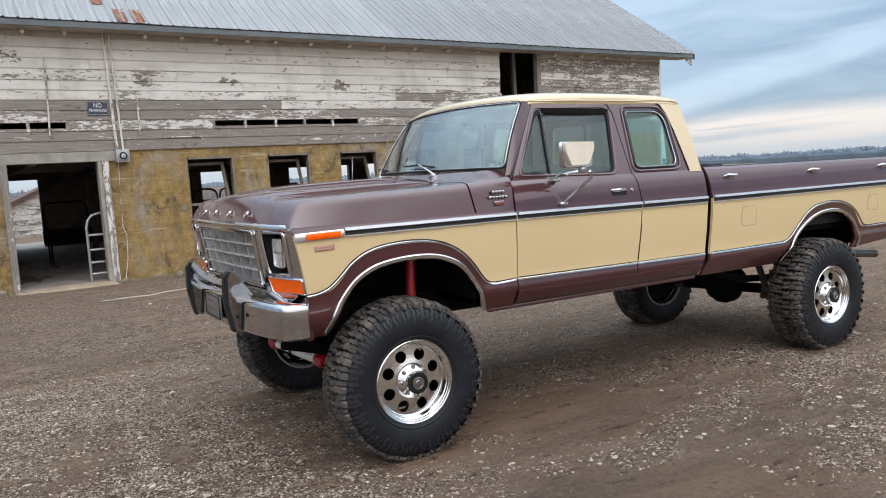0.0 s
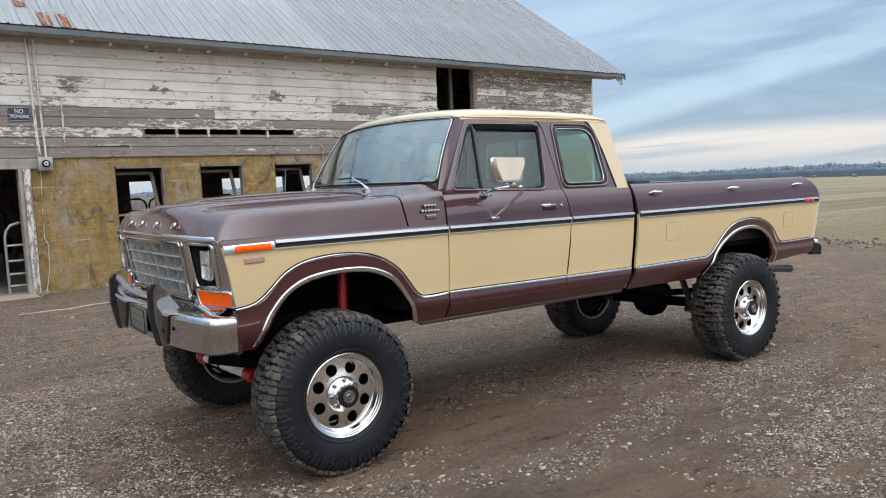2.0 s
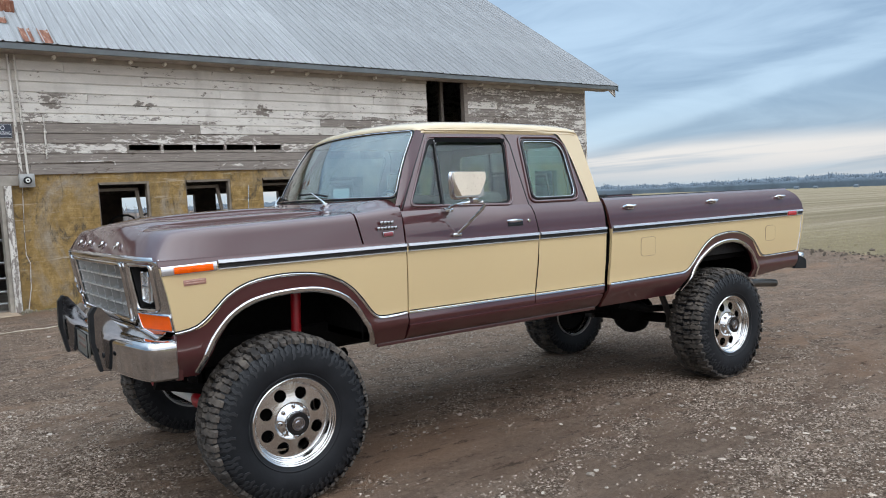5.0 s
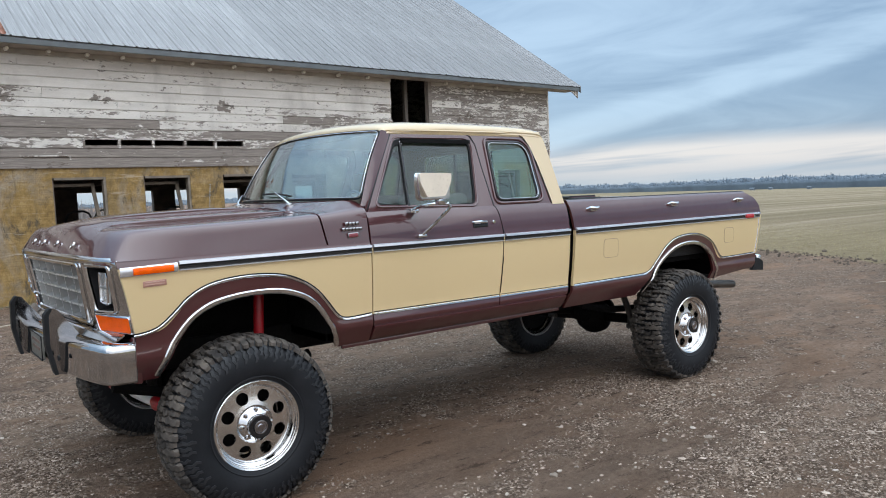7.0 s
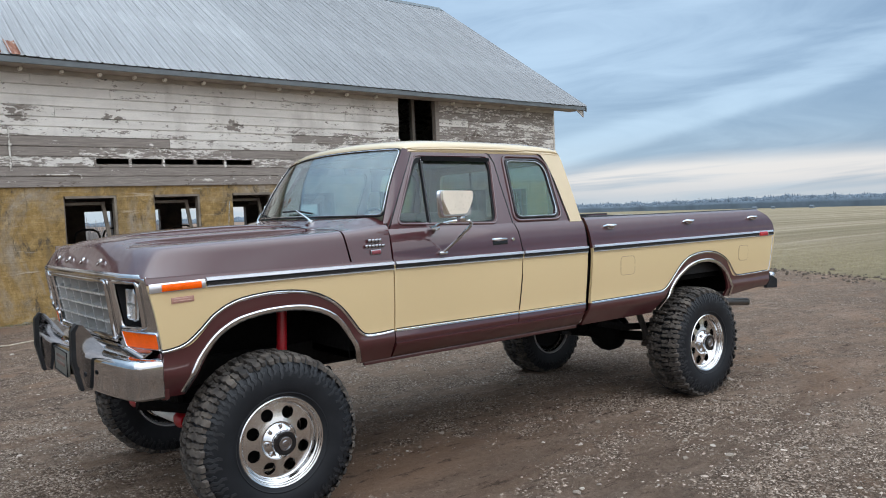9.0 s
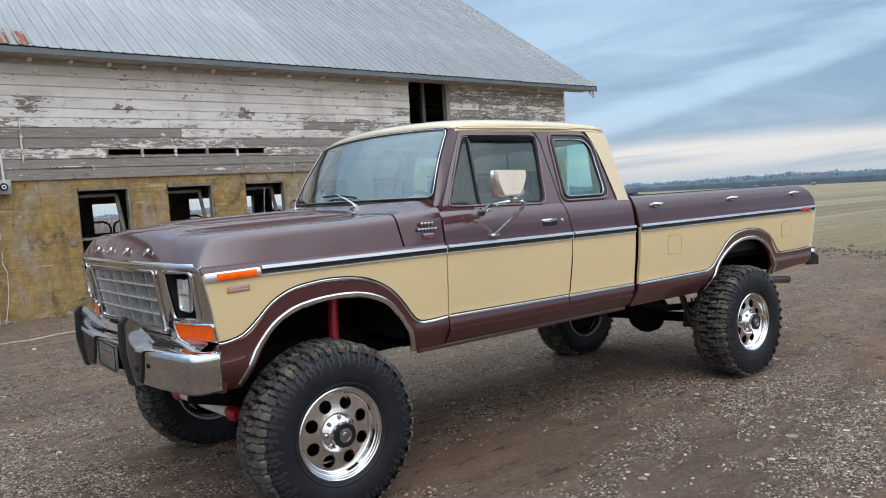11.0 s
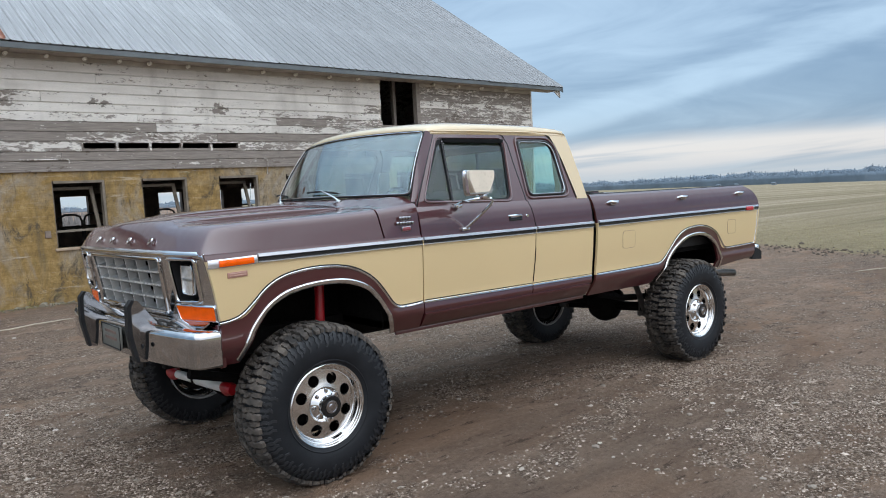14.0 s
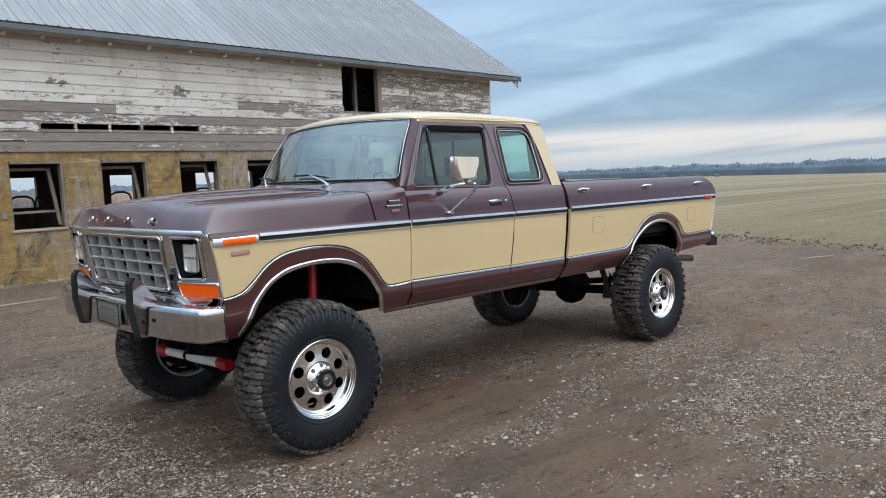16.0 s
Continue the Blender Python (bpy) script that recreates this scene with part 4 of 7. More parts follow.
doors = both("door", lambda: flank(door_front, lambda z: door_rear(z) - 0.008, lambda x: 0.874, lambda x: interp(x, [(0.78, 0.943), (1.83, 0.936)]), BELT), [BROWN, CREAM], truck, "brown and cream front door", 40)
for door in doors:
    far = door.name.endswith(".001")
    turn = mirror_y if far else (lambda bm: bm)
    part("window_frame", turn(plate(FRAME_OUT, [OPEN_WIN], 0.035, on_side)), BROWN, door, "brown window frame", 30)
    part("frame_lip", turn(sweep([on_side(1.31 + 1.030 * (x - 1.31), 1.81 + 1.055 * (z - 1.81), -0.001) for x, z in OPEN_WIN], 0.007, 8, closed=True)), BROWN, door, "rounded brown frame lip")
    part("frame_gap", turn(sweep([on_side(x, z, 0.001) for x, z in FRAME_OUT[1:]] + [on_side(0.800, BELT + 0.01, 0.001)], 0.0045, 6)), GLOSSBLACK, door, "dark gap round the door frame")
    part("window_seal", turn(plate(OPEN_WIN, [DOOR_WIN, VENT_WIN], 0.012, lambda x, z, w: on_side(x, z, w + 0.006))), BLACK, door, "black rubber window seal", 30)
    g = part("window_glass", turn(plate(DOOR_WIN, [], 0.005, lambda x, z, w: on_side(x, z, w + 0.014))), DOORGLASS, door, "green-tinted door glass", None)
    v = part("vent_glass", turn(plate(VENT_WIN, [], 0.005, lambda x, z, w: on_side(x, z, w + 0.012))), DOORGLASS, door, "green-tinted triangular vent glass", None)
    g.visible_shadow = v.visible_shadow = False
    part("vent_post", turn(sweep([on_side(1.118, 1.586, 0.004), on_side(1.160, 2.004, 0.004)], 0.008, 8)), GLOSSBLACK, door, "black vent window post")
    part("vent_clip", turn(plate([(1.152, 2.006), (1.190, 2.009), (1.166, 1.982)], [], 0.006, lambda x, z, w: on_side(x, z, w - 0.004))), BADGE, door, "small chrome corner clip", None)
    part("rain_visor", turn(plate(rounded([(1.165, 1.996), (1.735, 1.994), (1.752, 2.022), (1.165, 2.024)], [0.004, 0.02, 0.02, 0.004]), [], 0.008, lambda x, z, w: on_side(x, z, w - 0.012 - 0.02 * (2.02 - z)))), WELL, door, "dark smoked rain visor", None)
    part("side_trim", turn(ribbon([(0.797, TRIM_Z - 0.0085), (1.855, TRIM_Z - 0.0105)], 0.022, 0.016)), BEZEL, door, "chrome side moulding")
    part("side_trim_insert", turn(ribbon([(0.797, TRIM_Z - 0.0295), (1.853, TRIM_Z - 0.0315)], 0.022, 0.011)), GLOSSBLACK, door, "black moulding insert")
    part("side_trim_lower", turn(ribbon([(0.797, TRIM_Z - 0.044), (1.851, TRIM_Z - 0.046)], 0.009, 0.013)), BEZEL, door, "chrome moulding edge")
    part("paint_divider", turn(ribbon([(0.796, 0.943), (1.812, 0.936)], 0.013, 0.006)), CHROME, door, "thin chrome line")
    part("pinstripe", turn(ribbon([(0.796, 0.956), (1.812, 0.949)], 0.006, 0.0025)), BLACK, door, "black pinstripe")
    h = part("door_handle", turn(sweep([(1.600, -0.992, 1.457), (1.608, -1.016, 1.457), (1.640, -1.024, 1.458), (1.690, -1.022, 1.458), (1.712, -1.010, 1.458), (1.716, -0.992, 1.458)], [0.009, 0.010, 0.011, 0.011, 0.010, 0.008], 10)), CHROME, door, "chrome pull handle")
    part("handle_recess", turn(ribbon([(1.598, 1.442), (1.728, 1.443)], 0.042, 0.004)), GLOSSBLACK, h)
    lk = part("keyhole", turn(lathe([(0.0, -0.010), (0.010, -0.010), (0.012, -0.006), (0.012, 0.006)], 16, c=(1.782, -1.003, 1.452))), CHROME, door, "round chrome lock")
    part("door_gap", turn(ribbon([(door_rear(z) + 0.002, z) for z in (0.80, 0.94, 1.1, 1.2, 1.37, 1.5, 1.556)], 0.0055, 0.0005)), GLOSSBLACK, door, "dark panel gap", None)
    if far:
        continue
    # towing mirror on tubular arms
    arm = part("mirror_arm", turn(sweep([(1.120, -0.975, 1.556), (1.128, -1.04, 1.580), (1.150, -1.12, 1.594), (1.195, -1.185, 1.598), (1.235, -1.205, 1.594), (1.252, -1.205, 1.578), (1.248, -1.190, 1.555), (1.205, -1.11, 1.475), (1.165, -1.02, 1.400)], 0.0105, 10)), CHROME, door, "chrome tubular mirror arm")
    part("arm_foot", turn(box(1.085, 1.150, -1.020, -0.960, 1.540, 1.568, 0.010)), CHROME, arm)
    part("arm_foot", turn(box(1.128, 1.196, -1.034, -0.990, 1.384, 1.408, 0.009)), CHROME, arm)
    head = part("mirror_head", turn(plate(rounded([(0.945, 1.775), (1.238, 1.775), (1.242, 1.630), (0.955, 1.630)], 0.028), [], 0.05, lambda x, z, w: (x + w * 0.25, -1.262 + w + (x - 1.1) * 0.30, z))), ALLOY, door, "bright mirror housing", 40)
    part("mirror_back", turn(plate(rounded([(0.938, 1.780), (1.240, 1.780), (1.240, 1.730), (1.175, 1.642), (1.000, 1.638), (0.938, 1.730)], 0.018), [], 0.03, lambda x, z, w: (x + w * 0.2, -1.284 + w + (x - 1.1) * 0.30, z))), MIRRORBACK, head, "cream-white raised mirror back", 40)
    part("mirror_rim", turn(sweep([(p[0] + 0.014, -1.205 + (p[0] - 1.1) * 0.30, p[1]) for p in rounded([(0.942, 1.778), (1.244, 1.778), (1.246, 1.626), (0.952, 1.626)], 0.03)], 0.007, 8, closed=True)), CHROME, head, "chrome mirror rim")
    part("mirror_glass", turn(plate(rounded([(0.955, 1.768), (1.232, 1.768), (1.234, 1.637), (0.963, 1.637)], 0.025), [], 0.004, lambda x, z, w: (x + 0.018, -1.190 + w + (x - 1.1) * 0.30, z))), SILVER, head, "mirror glass", None)
    part("arm_knuckle", turn(box(1.150, 1.190, -1.225, -1.180, 1.592, 1.632, 0.010)), CHROME, head)

cabs = both("cab_corner", lambda: flank(door_rear, cab_rear, lambda x: 0.874, lambda x: 0.934, BELT), [BROWN, CREAM], truck, "brown and cream rear cab side", 40)
for cab in cabs:
    far = cab.name.endswith(".001")
    turn = mirror_y if far else (lambda bm: bm)
    part("quarter_frame", turn(plate([(1.832, BELT - 0.012), (2.390, BELT - 0.012), (2.372, 1.66), (2.338, 1.85), (2.300, 1.98), (2.262, 2.045), (2.21, 2.068), (1.758, 2.068), (1.796, 1.99), (1.806, 1.83)], [QUARTER], 0.035, on_side)), BROWN, cab, "brown rear window surround", 30)
    part("frame_lip", turn(sweep([on_side(2.09 + 1.12 * (x - 2.09), 1.805 + 1.11 * (z - 1.805), -0.002) for x, z in QUARTER], 0.010, 8, closed=True)), BROWN, cab, "rounded brown window lip")
    part("quarter_seal", turn(sweep([on_side(x, z, -0.002) for x, z in QUARTER], 0.010, 8, closed=True)), GLOSSBLACK, cab, "black window rubber")
    part("quarter_trim", turn(sweep([on_side(1.875 + 0.96 * (x - 1.875) + 0.007, 1.598 + 0.96 * (z - 1.598) + 0.008, -0.004) for x, z in QUARTER], 0.004, 6, closed=True)), CHROME, cab, "thin chrome window trim")
    q = part("quarter_glass", turn(plate(QUARTER, [], 0.005, lambda x, z, w: on_side(x, z, w + 0.006))), QUARTERGLASS, cab, "green-tinted quarter window", None)
    q.visible_shadow = False
    part("quarter_latch", turn(box(2.06, 2.115, -0.955, -0.944, 1.588, 1.602, 0.004)), CHROME, cab)
    part("cab_pillar", turn(plate([(2.394, BELT - 0.010), (2.520, BELT - 0.010), (2.505, 1.75), (2.484, 1.96), (2.478, 2.010), (2.470, 2.045), (2.462, 2.066), (2.225, 2.070), (2.266, 2.052), (2.306, 1.985), (2.344, 1.852), (2.377, 1.66)], [], 0.04, lambda x, z, w: on_side(x, z, w - 0.006))), ROOFCREAM, cab, "cream painted rear pillar", 30)
    part("pillar_seam", turn(sweep([on_side(x, z, -0.004) for x, z in ((2.393, BELT), (2.377, 1.66), (2.344, 1.852), (2.306, 1.985), (2.268, 2.050), (2.20, 2.073), (1.76, 2.073))], 0.0045, 6)), GLOSSBLACK, cab, "dark seam along the pillar")
    part("side_trim", turn(ribbon([(1.872, TRIM_Z - 0.0105), (2.522, TRIM_Z - 0.0115)], 0.022, 0.016)), BEZEL, cab, "chrome side moulding")
    part("side_trim_insert", turn(ribbon([(1.870, TRIM_Z - 0.0315), (2.521, TRIM_Z - 0.0325)], 0.022, 0.011)), GLOSSBLACK, cab, "black moulding insert")
    part("side_trim_lower", turn(ribbon([(1.868, TRIM_Z - 0.046), (2.520, TRIM_Z - 0.047)], 0.009, 0.013)), BEZEL, cab, "chrome moulding edge")
    part("paint_divider", turn(ribbon([(1.826, 0.935), (2.502, 0.932)], 0.013, 0.006)), CHROME, cab, "thin chrome line")
    part("pinstripe", turn(ribbon([(1.826, 0.948), (2.502, 0.945)], 0.006, 0.0025)), BLACK, cab, "black pinstripe")


def rocker():
    rows = []
    for i in range(2):
        x = 0.79 + (2.475 - 0.79) * i
        rows.append([(x, -y, z) for y, z in ((0.984, 0.871), (1.006, 0.869), (1.012, 0.866), (1.011, 0.860), (0.996, 0.838), (0.974, 0.806), (0.952, 0.778), (0.93, 0.768), (0.80, 0.765), (0.70, 0.80))])
    return shell(rows, lambda p: (0, 0.012, 0.012))


both("rocker_panel", rocker, BROWN, truck, "brown painted sill", 50)
both("rocker_flange", lambda: box(0.60, 2.47, -0.935, -0.915, 0.748, 0.772, 0.003), BROWN, truck, "brown pinch seam")

# roof, pillars, windscreen
ROOF_Y = [(0.800, 2.072), (0.806, 2.086), (0.800, 2.104), (0.775, 2.122), (0.72, 2.136), (0.60, 2.148), (0.40, 2.157), (0.20, 2.162), (0.0, 2.164)]


def roof_rows():
    rows = []
    m = 2 * len(ROOF_Y) - 1
    for x, dz, sy in ((0.0, -0.052, 0.995), (0.012, -0.034, 0.998), (0.045, -0.018, 1.0), (0.11, -0.006, 1.0), (0.25, 0.002, 1.0), (0.50, 0.006, 1.0), (0.80, 0.004, 1.0), (1.05, 0.0, 1.0), (1.22, -0.006, 1.0), (1.34, -0.014, 1.002), (1.39, -0.030, 1.004), (1.412, -0.052, 1.004), (1.420, -0.080, 1.002)):
        row = []
        for j in range(m):
            y, z = ROOF_Y[j] if j < len(ROOF_Y) else ROOF_Y[m - 1 - j]
            s = -1 if j < len(ROOF_Y) else 1
            fx = 0.930 + 0.105 * (y / 0.8) ** 2
            xx = fx + x * (2.468 - fx) / 1.425
            up = (z - 2.072) / 0.092
            row.append((xx, s * y * sy, 2.072 + (z - 2.072) * (1 if x > 0.2 and x < 1.3 else 0.97) + dz * min(1, 0.25 + up)))
        rows.append(row)
    return rows


roof = part("roof", shell(roof_rows(), lambda p: (0, 0, -0.02)), ROOFCREAM, truck, "cream painted cab roof", 40)
for s in (-1, 1):
    part("drip_rail", sweep([(1.075 + 0.02, s * 0.802, 2.074), (1.4, s * 0.806, 2.079), (2.0, s * 0.806, 2.079), (2.20, s * 0.799, 2.074)], [0.006, 0.008, 0.008, 0.003], 6), ROOFCREAM, roof, "cream rain gutter")
part("headliner", box(1.10, 2.40, -0.74, 0.74, 2.055, 2.068, 0.005), HEADLINER, roof, "cream headliner")


def dense(outline, step=0.04):
    out = []
    for (a, b), (c, d) in zip(outline, outline[1:] + outline[:1]):
        n = max(1, int(math.hypot(c - a, d - b) / step))
        out += [(a + (c - a) * k / n, b + (d - b) * k / n) for k in range(n)]
    return out


def ws(v, u):
    """Windscreen: v from -1 (driver) to 1 across, u from 0 (sill) to 1 (roof)."""
    lo = Vector((0.625 + 0.165 * v * v, 0.925 * v, 1.648 - 0.006 * v * v))
    hi = Vector((0.925 + 0.105 * v * v, 0.802 * v, 2.094 - 0.020 * v * v))
    p = lo.lerp(hi, u)
    return p + Vector((-0.012, 0, 0.010)) * math.sin(math.pi * u)


glass_rows = [[ws(-0.965 + 1.93 * k / 16, 0.03 + 0.94 * i / 8) for k in range(17)] for i in range(9)]
screen = part("windscreen", shell(glass_rows, lambda p: (0.004, 0, -0.002)), GLASS, truck, "green-tinted curved windscreen", 60)
screen.visible_shadow = False


def screen_edge(inset, off):
    """The windscreen's outline with rounded corners, drawn in by inset and moved by off."""
    o = rounded([(-0.87 + inset, inset), (0.87 - inset, inset), (0.87 - inset, 0.50 - inset), (-0.87 + inset, 0.50 - inset)], 0.045)
    return [ws(a / 0.87, b / 0.50) + Vector(off) for a, b in dense(o, 0.06)]


part("windscreen_seal", sweep(screen_edge(0.002, (0.002, 0, 0.0)), 0.006, 8, closed=True), BLACK, screen, "black rubber seal")
part("windscreen_trim", sweep(screen_edge(0.009, (-0.006, 0, 0.003)), 0.0030, 6, closed=True), CHROME, screen, "thin chrome windscreen trim")


def front_pillar():
    rows = []
    for u in (-0.10, 0.0, 0.2, 0.4, 0.6, 0.8, 1.0):
        f = max(0.0, u)
        e = ws(-1.008, u) + Vector((-0.006, 0, 0.002))
        rows.append([e, Vector((0.790, -0.957, 1.600)).lerp(Vector((1.07, -0.800, 2.072)), f), Vector((0.792, -0.963, 1.552)).lerp(Vector((1.104, -0.797, 2.072)), f)])
    return shell(rows, lambda p: (0.01, 0.03, 0))


both("pillar_front", front_pillar, BROWN, truck, "brown windscreen pillar", 50)
both("pillar_lining", lambda: shell([[(0.815, -0.900, 1.640), (0.850, -0.925, 1.600)], [(1.050, -0.775, 2.060), (1.110, -0.775, 2.060)]], lambda p: (0.0, 0.012, 0)), LINING, truck, "grey-green pillar lining")
for k, (px, py, ex, ey, bl) in enumerate(((0.612, -0.38, 0.70, -0.16, 0.42), (0.605, 0.46, 0.66, 0.72, 0.42))):
    s = -1 if k == 0 else 1
    tip = ws((py + 0.30) / 0.93, 0.09) + Vector((-0.03, 0, 0.012))
    base = Vector((0.575, py, 1.622))
    w = part("wiper", sweep([base, base + (tip - base) * 0.15 + Vector((-0.01, 0, 0.012)), tip], [0.008, 0.0065, 0.0045], 8), ALLOY, truck, "silver windscreen wiper arm")
    b0, b1 = ws((tip.y - 0.22) / 0.93, 0.045), ws((tip.y + 0.22) / 0.93, 0.085)
    part("wiper_blade", sweep([b0 + Vector((-0.024, 0, 0.008)), tip + Vector((0, 0, -0.004)), b1 + Vector((-0.024, 0, 0.008))], 0.007, 6), BLACK, w, "black wiper blade")
    part("wiper_pivot", lathe([(0, -0.016), (0.016, -0.012), (0.018, 0.016)], 14, c=(0.575, py, 1.618)), CHROME, w)

# cab interior
part("rear_cab_wall", plate(rounded([(-0.955, 0.80), (0.955, 0.80), (0.955, 1.56), (0.775, 2.10), (-0.775, 2.10), (-0.955, 1.56)], [0.02] * 6), [rounded([(-0.70, 1.60), (0.70, 1.60), (0.66, 1.99), (-0.66, 1.99)], 0.05)], 0.03, lambda u, v, w: (2.485 - w - 0.03 * max(0, v - 1.56), u, v)), ROOFCREAM, truck, "cream back panel of the cab")
bg = part("rear_glass", plate(rounded([(-0.70, 1.60), (0.70, 1.60), (0.66, 1.99), (-0.66, 1.99)], 0.05), [], 0.005, lambda u, v, w: (2.470 - w - 0.03 * max(0, v - 1.56), u, v)), GLASS, truck, "tinted rear window", None)
bg.visible_shadow = False
for y in (-0.24, 0.24):
    part("rear_window_divider", box(2.450, 2.468, y - 0.012, y + 0.012, 1.60, 1.99, 0.004), GLOSSBLACK, truck, "black sliding window divider")
part("cab_floor", box(0.50, 2.47, -0.93, 0.93, 0.80, 0.86, 0.01), UNDER, truck, "dark cab floor")
part("firewall", box(0.50, 0.56, -0.93, 0.93, 0.80, 1.56, 0.01), UNDER, truck)
dash = part("dashboard", box(0.72, 1.02, -0.90, 0.90, 1.28, 1.600, 0.05, 3), DASH, truck, "brown padded dashboard")
for x, n in ((1.52, 2), (2.18, 1)):
    for k in range(2):
        y0 = -0.80 + 0.82 * k
        seat = part("seat", box(x - 0.42, x + 0.14, y0, y0 + 0.76, 1.02, 1.22, 0.05, 3), TAN, truck, "tan cloth bench seat cushion")
        top = 1.66 if n == 2 else 1.58
        part("backrest", box(x + 0.10, x + 0.24, y0 + 0.01, y0 + 0.75, 1.16, top, 0.05, 3), TAN, seat, "tan cloth backrest")
wheel_pts = []
for k in range(28):
    a = 2 * math.pi * k / 28
    wheel_pts.append((1.085 - 0.05 * math.sin(a), -0.42 + 0.19 * math.cos(a), 1.520 + 0.175 * math.sin(a)))
sw = part("steering_wheel", sweep(wheel_pts, 0.012, 8, closed=True), GLOSSBLACK, truck, "dark thin-rimmed steering wheel")
part("wheel_spoke", sweep([(1.085, -0.60, 1.52), (1.065, -0.42, 1.505), (1.085, -0.24, 1.52)], 0.014, 8), GLOSSBLACK, sw)
part("steering_column", sweep([(1.06, -0.42, 1.50), (0.90, -0.42, 1.40)], 0.035, 10), DASH, sw)
part("rear_view_mirror", box(0.985, 1.000, -0.12, 0.12, 1.945, 1.995, 0.006), GLOSSBLACK, truck, "black interior mirror")
part("door_post_lining", box(1.78, 1.90, 0.83, 0.90, 1.55, 2.05, 0.02), HEADLINER, truck)

# bed
for bed in both("bed_side", lambda: flank(bed_front, bed_rear, lambda x: smooth_interp(x, ARCH_R) if in_arch(x, ARCH_R) else (0.762 if x < 3.5 else interp(x, [(4.49, 0.795), (5.10, 0.842)])), lambda x: smooth_interp(x, TWO_R), BELT - 0.004), [BROWN, CREAM], truck, "brown and cream cargo bed side", 40):
    far = bed.name.endswith(".001")
    turn = mirror_y if far else (lambda bm: bm)
    part("wheel_lip_trim", turn(ribbon(ARCH_R[:1] + sample(ARCH_R, 3.46, 4.488, 46) + ARCH_R[-1:], 0.030, 0.012)), CHROME, bed, "bright chrome lip")
    part("paint_divider", turn(ribbon(sample(TWO_R, 2.57, 5.09, 80), 0.014, 0.006)), CHROME, bed, "thin chrome line")
    part("pinstripe", turn(ribbon(beside(sample(TWO_R, 2.57, 5.08, 80), 0.0105), 0.0075, 0.003)), BLACK, bed, "black pinstripe")
    part("tail_divider", turn(ribbon([(5.095, 0.985), (5.112, 1.02), (5.140, 1.16), (5.160, 1.31)], 0.012, 0.006)), CHROME, bed, "thin chrome line")
    part("side_trim", turn(ribbon([(2.590, TRIM_Z - 0.0095), (5.17, TRIM_Z - 0.0045)], 0.022, 0.016)), BEZEL, bed, "chrome side moulding")
    part("side_trim_insert", turn(ribbon([(2.590, TRIM_Z - 0.0325), (5.17, TRIM_Z - 0.0265)], 0.022, 0.011)), GLOSSBLACK, bed, "black moulding insert")
    part("side_trim_lower", turn(ribbon([(2.590, TRIM_Z - 0.047), (5.17, TRIM_Z - 0.041)], 0.009, 0.013)), BEZEL, bed, "chrome moulding edge")
    lm = part("rear_marker", turn(ribbon([(4.900, TRIM_Z - 0.022), (5.075, TRIM_Z - 0.022)], 0.052, 0.016)), CHROME, bed, "chrome marker frame")
    part("marker_lens", turn(ribbon([(4.915, TRIM_Z - 0.022), (5.045, TRIM_Z - 0.022)], 0.038, 0.008, 0.013)), REDLENS, lm, "red side marker lens")
    for x in (2.803, 3.826, 4.835):
        hk = part("tie_down_cleat", turn(sweep([(x - 0.055, -0.985, 1.500), (x - 0.040, -1.014, 1.508), (x, -1.026, 1.503), (x + 0.045, -1.016, 1.508), (x + 0.060, -0.985, 1.512)], [0.010, 0.013, 0.015, 0.013, 0.010], 8)), CHROME, bed, "chrome tie-down cleat")
        part("cleat_base", turn(box(x - 0.034, x + 0.036, -1.016, -0.975, 1.480, 1.502, 0.007)), CHROME, hk)
    for x0, x1, z0, z1 in ((2.905, 3.076, 1.112, 1.257), (4.575, 4.728, 1.115, 1.250)):
        o = rounded([(x0, z0), (x1, z0), (x1, z1), (x0, z1)], 0.034)
        ol = part("filler_door", turn(plate(o, [], 0.004, lambda x, z, w: (x, -(hw(z) + 0.0015 - w), z))), CREAM, bed, "cream fuel filler door", None)
        part("filler_gap", turn(sweep([(x, -(hw(z) + 0.0005), z) for x, z in o], 0.0017, 5, closed=True)), DASH, ol)
    part("bed_rail", turn(shell([[(x, -y, z) for y, z in ((0.962, 1.556), (0.945, 1.574), (0.915, 1.578), (0.885, 1.570), (0.880, 1.530))] for x in (2.570, 3.2, 4.0, 4.9, 5.02)], lambda p: (0, 0.003, -0.010))), BROWN, bed, "brown rounded bed rail", 50)
    part("rail_cap", turn(box(2.60, 5.02, -0.935, -0.885, 1.570, 1.581, 0.004)), LINER, bed, "black plastic rail cap")
    part("inner_wall", turn(box(2.58, 5.10, -0.90, -0.86, 1.03, 1.56, 0.01)), LINER, bed, "black bed liner wall")
    part("bed_front_edge", turn(box(2.560, 2.585, -0.94, -0.86, 0.80, 1.555, 0.008)), BROWN, bed)
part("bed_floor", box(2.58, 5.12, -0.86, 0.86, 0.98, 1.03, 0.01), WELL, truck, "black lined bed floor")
part("bed_header", box(2.570, 2.610, -0.90, 0.90, 1.0, 1.566, 0.012), LINER, truck, "black bed front wall")
# near-black sheet added to stand for the shade in the cab-bed gap
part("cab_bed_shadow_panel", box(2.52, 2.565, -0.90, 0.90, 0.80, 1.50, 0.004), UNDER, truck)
part("tonneau_roll", sweep([(2.66, -0.90, 1.585), (2.66, 0.90, 1.585)], 0.017, 12), LINER, truck, "rolled black cargo cover")
tg = part("tailgate", box(5.075, 5.155, -0.90, 0.90, 1.00, 1.556, 0.015), BROWN, truck, "brown tailgate")
